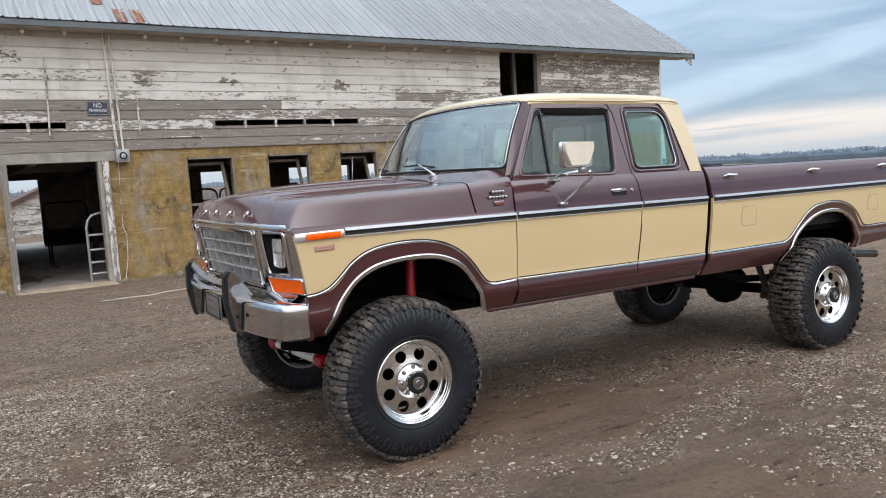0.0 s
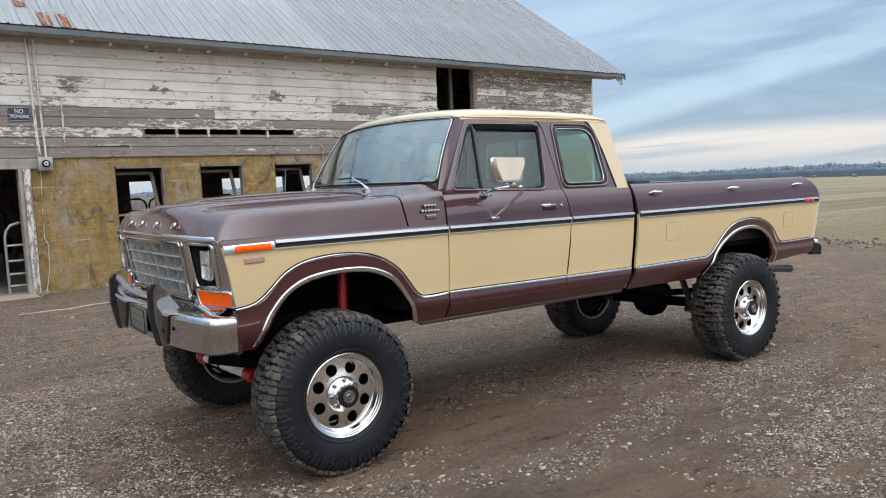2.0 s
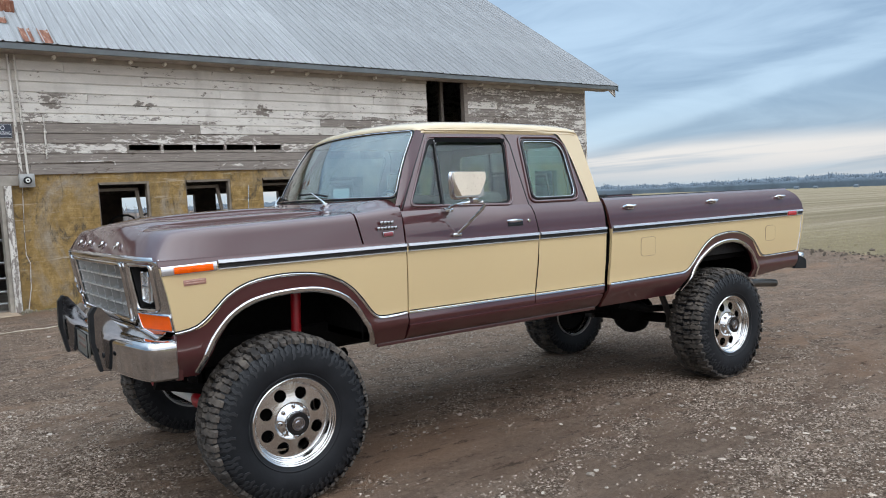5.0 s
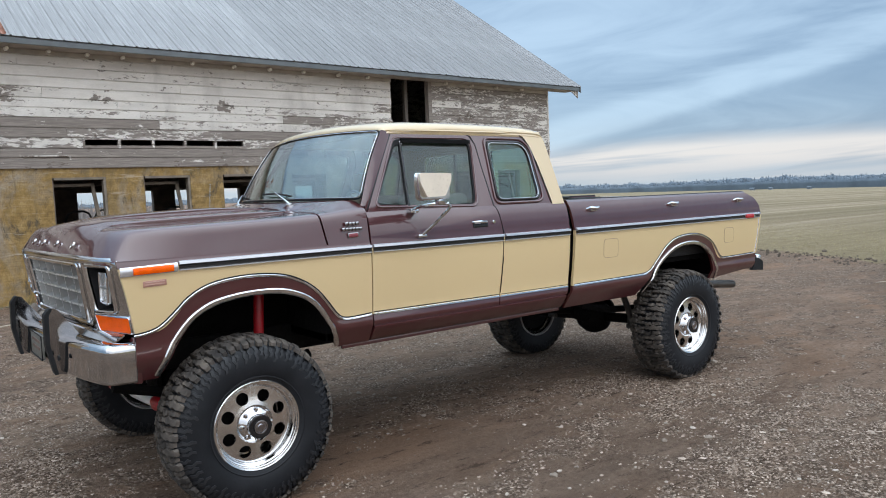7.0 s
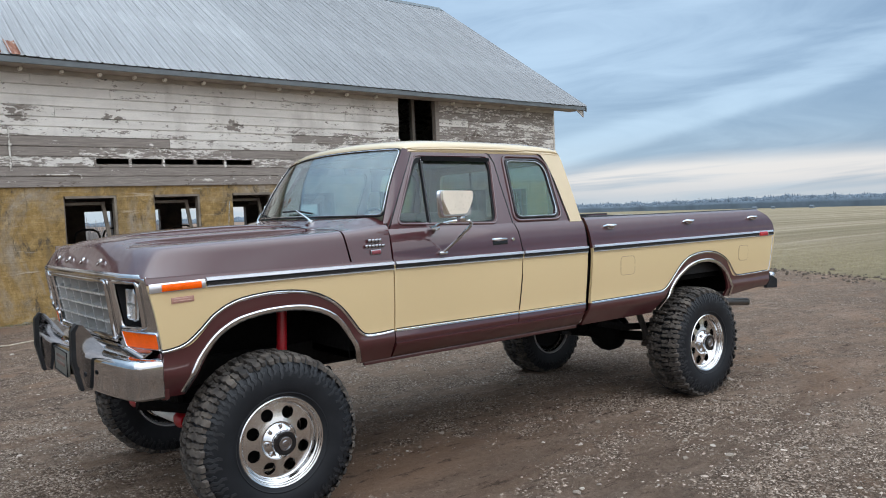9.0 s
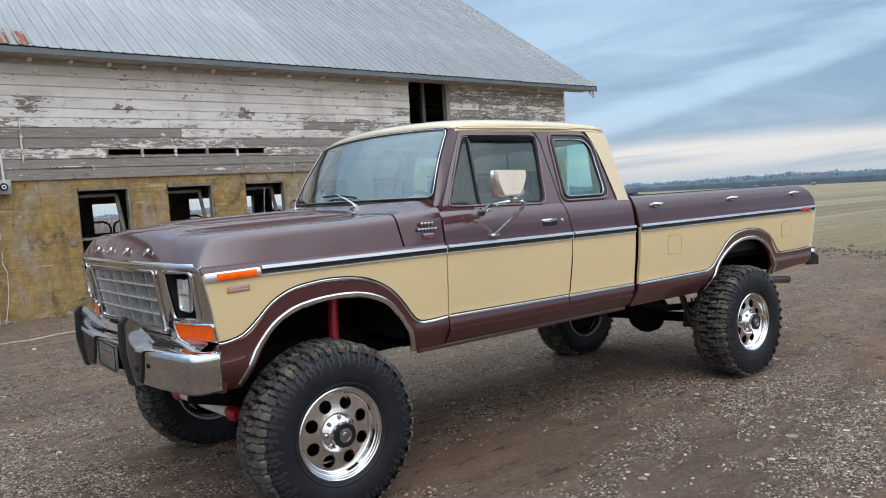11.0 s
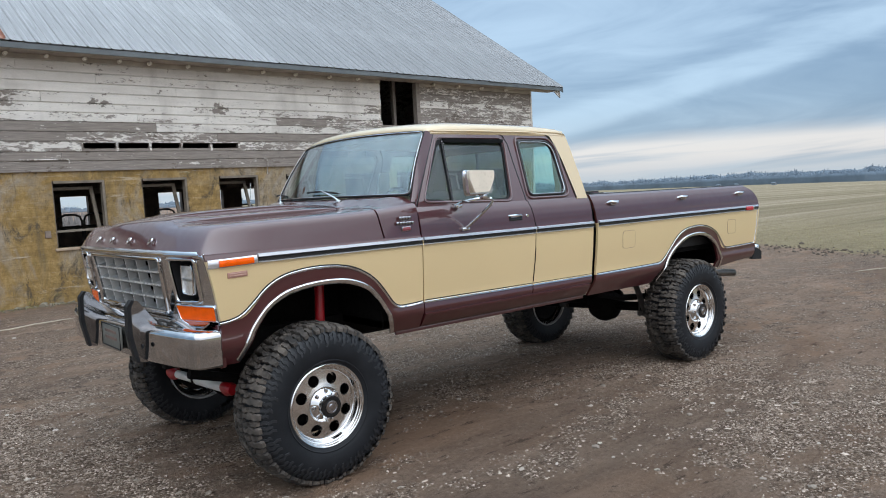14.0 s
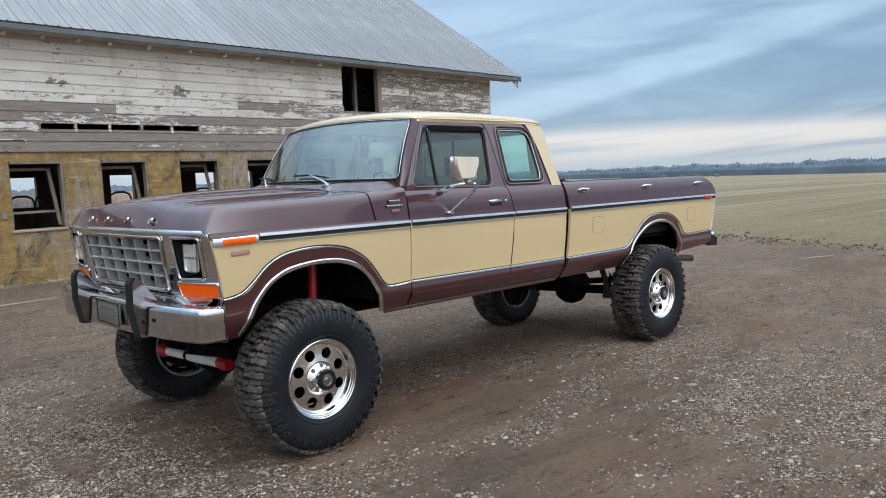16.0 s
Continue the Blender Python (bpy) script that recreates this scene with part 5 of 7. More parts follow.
both("tail_lamp", lambda: box(5.150, 5.190, -0.985, -0.88, 1.06, 1.30, 0.012), REDLENS, truck, "red tail lamp")
rb = part("rear_bumper", box(5.225, 5.305, -0.97, 0.97, 0.80, 0.955, 0.025, 3), CHROME, truck, "chrome rear bumper")
both("bumper_end", lambda: plate(rounded([(5.10, 0.815), (5.30, 0.80), (5.30, 0.885), (5.20, 0.93)], 0.01), [], 0.03, lambda x, z, w: (x, -0.985 + w, z)), BLACK, truck, "black bumper end cap")
tp = part("tail_pipe", sweep([(4.62, -0.775, 0.706), (4.86, -0.785, 0.690), (5.06, -0.80, 0.670)], 0.037, 20), PIPE, truck, "dull steel exhaust tip")
# near-black disc drawn for the shaded inside of the pipe
part("pipe_mouth", sweep([(5.055, -0.80, 0.6705), (5.0625, -0.80, 0.6698)], 0.032, 16), WELL, tp)

# front: chrome surround, grille, lamps
FACE = [(0.0, -0.782), (0.30, -0.780), (0.60, -0.772), (0.68, -0.765), (0.76, -0.755), (0.84, -0.742), (0.90, -0.729), (0.95, -0.714), (0.985, -0.700), (1.0, -0.672)]


def face_x(y):
    return smooth_interp(abs(y), FACE) + SKEW * y


def face_pt(y, z, w=0.0):
    """A point on the front face, which leans back towards its foot; w is the depth behind it."""
    return (face_x(y) + 0.15 * (1.40 - z) + w, y, z)


G_OPEN = rounded([(-0.540, 1.352), (0.540, 1.352), (0.510, 1.040), (-0.510, 1.040)], 0.02)


def lamp_open(s):
    o = rounded([(0.645, 1.358), (0.898, 1.358), (0.885, 1.122), (0.662, 1.112)], 0.025)
    return [(s * y, z) for y, z in o]


def signal_open(s):
    o = rounded([(0.626, 1.096), (0.970, 1.100), (0.966, 1.016), (0.652, 1.007)], 0.018)
    return [(s * y, z) for y, z in o]


OUT = rounded([(-0.985, 1.372), (-0.90, 1.396), (0.90, 1.396), (0.985, 1.372), (1.004, 1.14), (0.975, 0.985), (0.63, 0.985), (0.56, 1.018), (-0.56, 1.018), (-0.63, 0.985), (-0.975, 0.985), (-1.004, 1.14)], [0.04, 0.05, 0.05, 0.04, 0.03, 0.03, 0.012, 0.012, 0.012, 0.012, 0.03, 0.03])
surround = part("grille_surround", plate(dense(OUT), [dense(G_OPEN), dense(lamp_open(1)), dense(lamp_open(-1)), dense(signal_open(1)), dense(signal_open(-1))], 0.045, face_pt), CHROME, truck, "chrome grille surround", 30)
top_rim = [(-0.972, 1.02), (-1.000, 1.14), (-0.998, 1.25), (-0.992, 1.335), (-0.970, 1.372), (-0.93, 1.382)] + [(-0.88 + 0.08 * k, 1.382) for k in range(23)] + [(0.93, 1.382), (0.970, 1.372), (0.992, 1.335), (0.998, 1.25), (1.000, 1.14), (0.972, 1.02)]
part("surround_rim", sweep([face_pt(y * 0.985, 1.185 + (z - 1.185) * 0.985, 0.012) for y, z in top_rim], [0.012, 0.018] + [0.024] * (len(top_rim) - 4) + [0.018, 0.012], 12), CHROME, surround, "rounded chrome outer moulding")
for o in (G_OPEN, lamp_open(1), lamp_open(-1)):
    part("opening_trim", sweep([face_pt(y, z, -0.003) for y, z in dense(o)], 0.012, 10, closed=True), CHROME, surround, "bright opening rim")

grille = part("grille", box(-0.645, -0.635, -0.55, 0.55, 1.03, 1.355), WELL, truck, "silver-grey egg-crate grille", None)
COLS, ROWS_G = 6, 4


def g_half(z):
    return 0.508 + 0.030 * (z - 1.04) / 0.31


for k in range(COLS + 1):
    f = -1 + 2 * k / COLS
    bm = bmesh.new()
    rings = []
    for z in (1.042, 1.35):
        y = f * g_half(z)
        front, back = face_pt(y, z, 0.010), face_pt(y, z, 0.058)
        rings.append([bm.verts.new(q) for q in ((front[0], y - 0.0065, z), (front[0], y + 0.0065, z), (back[0], y + 0.018, z), (back[0], y - 0.018, z))])
    for i in range(4):
        bm.faces.new((rings[0][i], rings[0][(i + 1) % 4], rings[1][(i + 1) % 4], rings[1][i])).material_index = int(i == 0)
    bm.faces.new(rings[0][::-1]), bm.faces.new(rings[1])
    part("grille_bar", bm, [ARGENT, GRILLEEDGE], grille, "", None)
for k in range(ROWS_G + 1):
    z = 1.042 + 0.308 * k / ROWS_G
    bm = bmesh.new()
    rings = []
    for i in range(9):
        y = (-1 + 2 * i / 8) * g_half(z)
        front, back = face_pt(y, z, 0.006), face_pt(y, z, 0.062)
        rings.append([bm.verts.new(q) for q in ((front[0], y, z - 0.005), (front[0], y, z + 0.005), (back[0], y, z + 0.024), (back[0], y, z - 0.024))])
    for a, b in zip(rings, rings[1:]):
        for i in range(4):
            bm.faces.new((a[i], a[(i + 1) % 4], b[(i + 1) % 4], b[i])).material_index = int(i == 0)
    bm.faces.new(rings[0][::-1]), bm.faces.new(rings[-1])
    part("grille_bar", bm, [ARGENT, GRILLEEDGE], grille, "", None)
for i in range(COLS):
    for k in range(ROWS_G):
        z0, z1 = 1.042 + 0.308 * (k + 0.18) / ROWS_G, 1.042 + 0.308 * (k + 0.82) / ROWS_G
        zc = (z0 + z1) / 2
        y0, y1 = (-1 + 2 * (i + 0.12) / COLS) * g_half(zc), (-1 + 2 * (i + (0.55 if i % 2 else 0.88)) / COLS) * g_half(zc)
        x = face_x((y0 + y1) / 2) + 0.15 * (1.40 - zc) + 0.048
        part("grille_plate", box(x, x + 0.006, y0, y1, z0, z1), CELL, grille, "", None)

for s in (-1, 1):
    bucket = part("headlight", plate(lamp_open(s), [], 0.006, lambda u, v, w: face_pt(u, v, 0.120 + w)), BLACK, truck, "rectangular headlight in a black bucket", 30)
    part("bucket_side", plate([(y * 1.0, z) for y, z in dense(lamp_open(s))], [[(y * 0.965 + s * 0.030, 1.235 + (z - 1.235) * 0.95) for y, z in dense(lamp_open(s))]], 0.110, lambda u, v, w: face_pt(u, v, 0.008 + w)), BLACK, bucket, "", 30)
    lo = [(s * y, z) for y, z in rounded([(0.700, 1.322), (0.862, 1.322), (0.862, 1.162), (0.706, 1.162)], 0.025)]
    lx = face_x(s * 0.79) + 0.034
    part("headlight_bezel", sweep([(lx - 0.004, y, z) for y, z in lo], 0.005, 6, closed=True), CHROME, bucket, "chrome retaining ring")
    part("headlight_lens", plate(lo, [], 0.012, lambda u, v, w: (lx - 0.002 + w, u, v)), HEADREF, bucket, "bright sealed-beam glass", None)
    part("lens_bar", box(lx - 0.006, lx, s * 0.783 - 0.078, s * 0.783 + 0.078, 1.237, 1.247), ARGENT, bucket)
    ts = part("turn_signal", plate(signal_open(s), [], 0.03, lambda u, v, w: face_pt(u, v, w - 0.004)), AMBER, truck, "amber turn signal lens", 30)
    part("signal_rim", sweep([face_pt(y, z, -0.002) for y, z in dense(signal_open(s))], 0.006, 6, closed=True), CHROME, ts, "chrome rim")

# front bumper
BUMP = [(0.0, -0.872), (0.35, -0.868), (0.62, -0.850), (0.80, -0.828), (0.925, -0.803), (0.962, -0.788), (0.983, -0.765), (0.993, -0.735), (0.996, -0.70), (0.996, -0.655)]
SECT = [(0.050, 0.772), (0.012, 0.776), (0.002, 0.786), (0.003, 0.80), (0.0005, 0.87), (-0.002, 0.938), (0.001, 0.952), (0.008, 0.964), (0.022, 0.972), (0.040, 0.977), (0.10, 0.979)]
fine = []
for (a, b), (c, d) in zip(BUMP, BUMP[1:]):
    fine += [(a + (c - a) * k / 3, b + (d - b) * k / 3) for k in range(3)]
fine.append(BUMP[-1])
line = [(-y, x) for y, x in fine[::-1]] + fine[1:]
rows = []
for i, (y, x) in enumerate(line):
    a, b = line[max(i - 1, 0)], line[min(i + 1, len(line) - 1)]
    ty, tx = b[0] - a[0], b[1] - a[1]
    s = math.hypot(ty, tx)
    ny, nx = -tx / s, ty / s
    rows.append([(x + nx * d + SKEW * y, y + ny * d, z) for d, z in SECT])
bumper = part("front_bumper", shell(rows, lambda p: (0.004, -0.004 * (1 if p[1] > 0.5 else -1 if p[1] < -0.5 else 0), -0.002)), BUMPCHROME, truck, "chrome front bumper with guards", 40)
part("gravel_shield", shell([[(-0.812 + 0.055 * abs(y) ** 3 + SKEW * y + 0.029 * k, y, (0.962, 0.978, 0.995, 1.013)[k]) for k in range(4)] for y in (-0.93, -0.7, -0.5, -0.25, 0, 0.25, 0.5, 0.7, 0.93)], lambda p: (0, 0, -0.008)), BUMPCHROME, bumper, "chrome shelf behind the bumper", 60)
for y in (-0.405, 0.405):
    gd = part("bumper_guard", plate(rounded([(-0.905, 0.765), (-0.860, 0.760), (-0.848, 0.960), (-0.795, 0.978), (-0.805, 0.992), (-0.896, 1.118), (-0.915, 1.122), (-0.935, 1.085), (-0.938, 0.93)], 0.006), [], 0.054, lambda u, v, w, y=y: (u + 0.035 + SKEW * y, y - 0.027 + w, v)), GUARD, bumper, "chrome upright bumper guard", 20)
    part("guard_rubber", plate(rounded([(-0.905, 0.765), (-0.925, 0.765), (-0.960, 0.93), (-0.957, 1.090), (-0.928, 1.126), (-0.914, 1.122), (-0.934, 1.085), (-0.937, 0.93)], 0.006), [], 0.056, lambda u, v, w, y=y: (u + 0.035 + SKEW * y, y - 0.028 + w, v)), BLACK, gd, "black rubber guard facing", 35)
for s in (-1, 1):
    for y0, y1 in ((0.50, 0.53),):
        part("bumper_bolt", lathe([(0, -0.006), (0.013, -0.004), (0.015, 0.006)], 12), BLACK, bumper, "dark slot bolt", at=pose(-0.855, s * (y0 + 0.02), 0.90 - (y1 - y0), 0, 0, 90 - 180 * (s > 2)))
pl = part("plate_holder", box(-0.882, -0.868, -0.20, 0.16, 0.81, 0.945, 0.004), PLATE, bumper, "dull licence plate")
part("plate_rim", sweep([(-0.884, -0.20, 0.81), (-0.884, 0.16, 0.81), (-0.884, 0.16, 0.945), (-0.884, -0.20, 0.945)], 0.004, 5, closed=True), BLACK, pl)
for z in (0.905, 0.865):
    part("plate_bar", box(-0.885, -0.882, -0.13, 0.09, z - 0.008, z + 0.008), DASH, pl, "", None)
both("apron_side", lambda: box(-0.60, -0.56, -0.97, -0.55, 0.76, 1.0, 0.01), BROWN, truck, "brown lower apron")
part("front_apron", box(-0.70, -0.60, -0.94, 0.94, 0.83, 0.955, 0.02), UNDER, truck)

# ---- wheels ----
R_T, W_T = 0.474, 0.32


def tyre_bm():
    prof = [(0.236, -0.115), (0.240, -0.138), (0.262, -0.152), (0.300, -0.163), (0.345, -0.167), (0.378, -0.162), (0.404, -0.153), (0.424, -0.141), (0.437, -0.122),
            (0.444, -0.08), (0.445, 0.0), (0.444, 0.08), (0.437, 0.122), (0.424, 0.141), (0.404, 0.153), (0.378, 0.162), (0.345, 0.167), (0.262, 0.152), (0.236, 0.115)]
    return lathe(prof, 72)


def lug(bm, points, r0, r1, a):
    """A tread block: outline points (metres along the tread, y), from radius r0 to r1, at angle a."""
    lo, mid, hi = [], [], []
    n = len(points)
    cy, cs = sum(p[1] for p in points) / n, sum(p[0] for p in points) / n
    for s, y in points:
        crown = 0.024 * (abs(y) / 0.15) ** 3
        for lst, r, shrink in ((lo, r0, 1.03), (mid, r1 - crown - 0.0025, 0.97), (hi, r1 - crown, 0.86)):
            yy, ss = cy + (y - cy) * shrink, cs + (s - cs) * shrink
            lst.append(bm.verts.new((r * math.cos(a + ss / R_T), yy, r * math.sin(a + ss / R_T))))
    bm.faces.new(hi)
    for i in range(n):
        bm.faces.new((lo[i], lo[(i + 1) % n], mid[(i + 1) % n], mid[i]))
        bm.faces.new((mid[i], mid[(i + 1) % n], hi[(i + 1) % n], hi[i]))


N_LUG = 36
# two centre blocks cut by a sipe, a hooked shoulder block and a short one between
C_LUG = [(-0.032, 0.004), (-0.005, 0.012), (-0.003, 0.040), (-0.014, 0.064), (-0.038, 0.056), (-0.027, 0.032)]
C_LUG2 = [(0.001, 0.013), (0.024, 0.004), (0.030, 0.026), (0.022, 0.046), (0.028, 0.068), (-0.007, 0.066), (0.003, 0.040)]
S_LUG = [(-0.026, 0.082), (-0.006, 0.070), (0.014, 0.074), (0.022, 0.092), (0.012, 0.108), (0.019, 0.132), (0.015, 0.156), (-0.014, 0.158), (-0.022, 0.136), (-0.012, 0.114), (-0.025, 0.098)]
S_LUG2 = [(-0.013, 0.088), (0.008, 0.080), (0.017, 0.094), (0.010, 0.108), (0.015, 0.126), (0.010, 0.139), (-0.011, 0.140), (-0.017, 0.126), (-0.008, 0.108)]


def tread_bm():
    bm = bmesh.new()
    pitch = 2 * math.pi / N_LUG
    for k in range(N_LUG):
        for sgn, shift in ((1, 0.0), (-1, 0.5)):
            a = pitch * (k + shift)
            for points, da in ((C_LUG, 0.0), (C_LUG2, 0.0), (S_LUG, 0.1), (S_LUG2, 0.6)):
                side = [(s, y * sgn) for s, y in points]
                lug(bm, side if sgn > 0 else side[::-1], 0.430, R_T + (0.004 if points is S_LUG else 0.0), a + pitch * da)
    return bm


def side_rib_bm(sgn):
    """Ragged ribs that run from the shoulder blocks down the sidewall, each a raised zigzag strip."""
    bm = bmesh.new()
    wob = random.Random(17)
    count = 80
    for k in range(count):
        a = 2 * math.pi * (k + wob.uniform(-0.2, 0.2)) / count
        foot = (0.350, 0.372, 0.358, 0.380)[k % 4] + wob.uniform(-0.008, 0.008)
        wide = wob.uniform(0.021, 0.027)
        rings = []
        for i in range(6):
            f = i / 5
            r = 0.455 + (foot - 0.455) * f
            skin = interp(r, [(0.345, 0.167), (0.378, 0.162), (0.404, 0.153), (0.424, 0.141), (0.437, 0.128), (0.456, 0.120)])
            zig = 0.0045 * (1 if i % 2 else -1) + wob.uniform(-0.0015, 0.0015)
            w = wide * (1.0 - 0.30 * f * f) * (0.92 if i % 2 else 1.05)
            ring = []
            for off, up in ((-0.5, -0.004), (-0.40, 0.0080), (0.40, 0.0080), (0.5, -0.004)):
                ang = a + (zig + off * w) / r
                ring.append(bm.verts.new((r * math.cos(ang), sgn * (skin + up * (1.0 - 0.5 * f)), r * math.sin(ang))))
            rings.append(ring)
        for p, q in zip(rings, rings[1:]):
            for j in range(3):
                bm.faces.new((p[j], p[j + 1], q[j + 1], q[j]))
        bm.faces.new(rings[0]), bm.faces.new(rings[-1][::-1])
    return bm


def rim_bm():
    prof = [(0.205, 0.05), (0.214, 0.11), (0.236, 0.140), (0.250, 0.150), (0.248, 0.138), (0.236, 0.115), (0.232, -0.10), (0.246, -0.130), (0.247, -0.141), (0.241, -0.146), (0.234, -0.143), (0.232, -0.137), (0.2285, -0.1365), (0.226, -0.134), (0.224, -0.122), (0.218, -0.118), (0.214, -0.098), (0.208, -0.090), (0.200, -0.084)]
    return lathe(prof, 72)


def disc_bm():
    """Wheel face with eight round windows."""
    ring = [(0.203 * math.cos(2 * math.pi * k / 64), 0.203 * math.sin(2 * math.pi * k / 64)) for k in range(64)]
    holes = []
    for k in range(8):
        a = 2 * math.pi * (k + 0.5) / 8
        cx, cz = 0.156 * math.cos(a), 0.156 * math.sin(a)
        holes.append([(cx + 0.0345 * math.cos(2 * math.pi * j / 20), cz + 0.0345 * math.sin(2 * math.pi * j / 20)) for j in range(20)])
    core = [(0.060 * math.cos(2 * math.pi * k / 32), 0.060 * math.sin(2 * math.pi * k / 32)) for k in range(32)]
    return plate(ring, holes + [core], 0.030, lambda u, v, w: (u, -0.087 - 0.022 * max(0.0, 1 - ((math.hypot(u, v) - 0.06) / 0.143)) ** 1.5 + w, v))


def wheel(name, x, y, z, yaw, label, front):
    w = part(name, tyre_bm(), RUBBER, truck, label, 40, pose(x, y, z, 0, 0, yaw))
    part("tread", tread_bm(), TREAD, w, "chunky mud-terrain tread blocks", None)
    for sgn in (-1, 1):
        part("shoulder_ribs", side_rib_bm(sgn), RIBRUBBER, w, "", None)
    part("bead_ring", lathe([(0.262, -0.153), (0.266, -0.1575), (0.272, -0.1565)], 72), RUBBER, w)
    rim = part("rim", rim_bm(), ALLOY, w, "polished deep-dish alloy rim", 40)
    part("rim_face", disc_bm(), ALLOY, rim, "polished face with eight round windows", 25)
    part("inner_lip", lathe([(0.232, 0.120), (0.236, 0.142), (0.246, 0.158), (0.256, 0.157), (0.258, 0.148)], 60), BEZEL, rim, "bright inner rim lip", 40)
    part("brake_drum", lathe([(0, 0.02), (0.185, 0.02), (0.19, 0.06), (0.19, 0.10), (0, 0.10)], 40), UNDER, rim, "dark brake drum")
    out = -0.172 if front else -0.165
    part("hub_cap", lathe([(0.106, -0.090), (0.105, -0.098), (0.098, -0.110), (0.080, -0.122), (0.068, -0.132), (0.062, -0.138), (0.060, out + 0.006), (0.057, out), (0.0, out)], 40), CHROME, rim, "chrome hub cap")
    part("hub_centre", lathe([(0.064, out + 0.004), (0.063, out - 0.006), (0.056, out - 0.008), (0.044, out - 0.004), (0, out - 0.004)], 32), GLOSSBLACK, rim, "black hub centre")
    part("hub_emblem", lathe([(0.038, out - 0.002), (0.037, out - 0.009), (0.031, out - 0.010), (0.029, out - 0.007), (0.018, out - 0.007), (0.015, out - 0.010), (0, out - 0.011)], 28), BADGE, rim, "small silver ring emblem")
    for k in range(8):
        a = 2 * math.pi * k / 8
        part("lug_nut", lathe([(0.0125, -0.09), (0.0125, -0.126), (0.009, -0.133), (0.0, -0.135)], 10, c=(0.084 * math.cos(a), 0, 0.084 * math.sin(a))), CHROME, rim, "", 30)
    return w


def letters_on_tyre(w):
    """Raised illegible marks on the sidewall as plain bars."""
    for k, a in enumerate((3.92, 4.02, 4.12, 4.22, 4.32, 1.2, 1.3, 1.4, 1.5)):
        bm = bmesh.new()
        vs = []
        for r in (0.352, 0.376):
            for da in (-0.035, 0.030):
                vs.append(bm.verts.new((r * math.cos(a + da), 0.1705, r * math.sin(a + da))))
        bm.faces.new((vs[0], vs[1], vs[3], vs[2]))
        bmesh.ops.solidify(bm, geom=bm.faces[:], thickness=0.003)
        part("sidewall_mark", bm, STEEL, w, "", None)


ZW = 0.452
wheel("front_wheel", -0.020, -0.945, ZW, 0, "front wheel with mud-terrain tyre, driver's side", True)
far_front = wheel("front_wheel", -0.03, 0.905, ZW - 0.035, 180, "front wheel with mud-terrain tyre, passenger side", True)
letters_on_tyre(far_front)
wheel("rear_wheel", 3.94, -0.945, ZW, 0, "rear wheel with mud-terrain tyre, driver's side", False)
wheel("rear_wheel", 3.94, 0.925, ZW - 0.075, 180, "rear wheel with mud-terrain tyre, passenger side", False)

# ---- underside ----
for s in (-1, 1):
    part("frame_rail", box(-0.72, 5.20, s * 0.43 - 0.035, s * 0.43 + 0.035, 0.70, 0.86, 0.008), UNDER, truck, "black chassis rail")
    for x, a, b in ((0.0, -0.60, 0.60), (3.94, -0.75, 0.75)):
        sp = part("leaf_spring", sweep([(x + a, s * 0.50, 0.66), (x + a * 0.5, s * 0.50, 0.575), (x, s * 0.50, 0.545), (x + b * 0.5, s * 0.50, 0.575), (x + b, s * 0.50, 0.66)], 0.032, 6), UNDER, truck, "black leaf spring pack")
        part("spring_plate", box(x - 0.08, x + 0.08, s * 0.50 - 0.05, s * 0.50 + 0.05, 0.36, 0.40, 0.006), STEEL, sp)
        for dx in (-0.055, 0.055):
            part("u_bolt", sweep([(x + dx, s * 0.46, 0.35), (x + dx, s * 0.46, 0.60), (x + dx, s * 0.54, 0.60), (x + dx, s * 0.54, 0.35)], 0.009, 6), STEEL, sp)
    sh = part("shock_absorber", sweep([(0.14, s * 0.74, 0.50), (0.17, s * 0.72, 0.82)], 0.026, 10), WHITE, truck, "white shock absorber with red sleeve")
    part("shock_sleeve", sweep([(0.155, s * 0.735, 0.72), (0.185, s * 0.715, 1.16)], 0.030, 12), RED, sh, "red shock sleeve")
    part("rear_shock", sweep([(3.78, s * 0.60, 0.42), (3.58, s * 0.55, 0.95)], 0.028, 10), STEEL, truck, "dusty rear shock absorber")
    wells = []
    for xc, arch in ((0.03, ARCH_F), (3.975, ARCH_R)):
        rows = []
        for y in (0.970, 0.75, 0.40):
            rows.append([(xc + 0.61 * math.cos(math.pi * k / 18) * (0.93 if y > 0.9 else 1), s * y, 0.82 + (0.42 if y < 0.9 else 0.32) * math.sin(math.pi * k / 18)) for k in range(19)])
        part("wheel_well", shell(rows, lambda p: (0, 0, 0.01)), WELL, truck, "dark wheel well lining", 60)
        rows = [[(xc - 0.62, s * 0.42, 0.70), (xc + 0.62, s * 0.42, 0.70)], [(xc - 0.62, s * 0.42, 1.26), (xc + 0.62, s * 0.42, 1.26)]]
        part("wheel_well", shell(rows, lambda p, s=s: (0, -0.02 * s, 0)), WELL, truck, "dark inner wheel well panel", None)
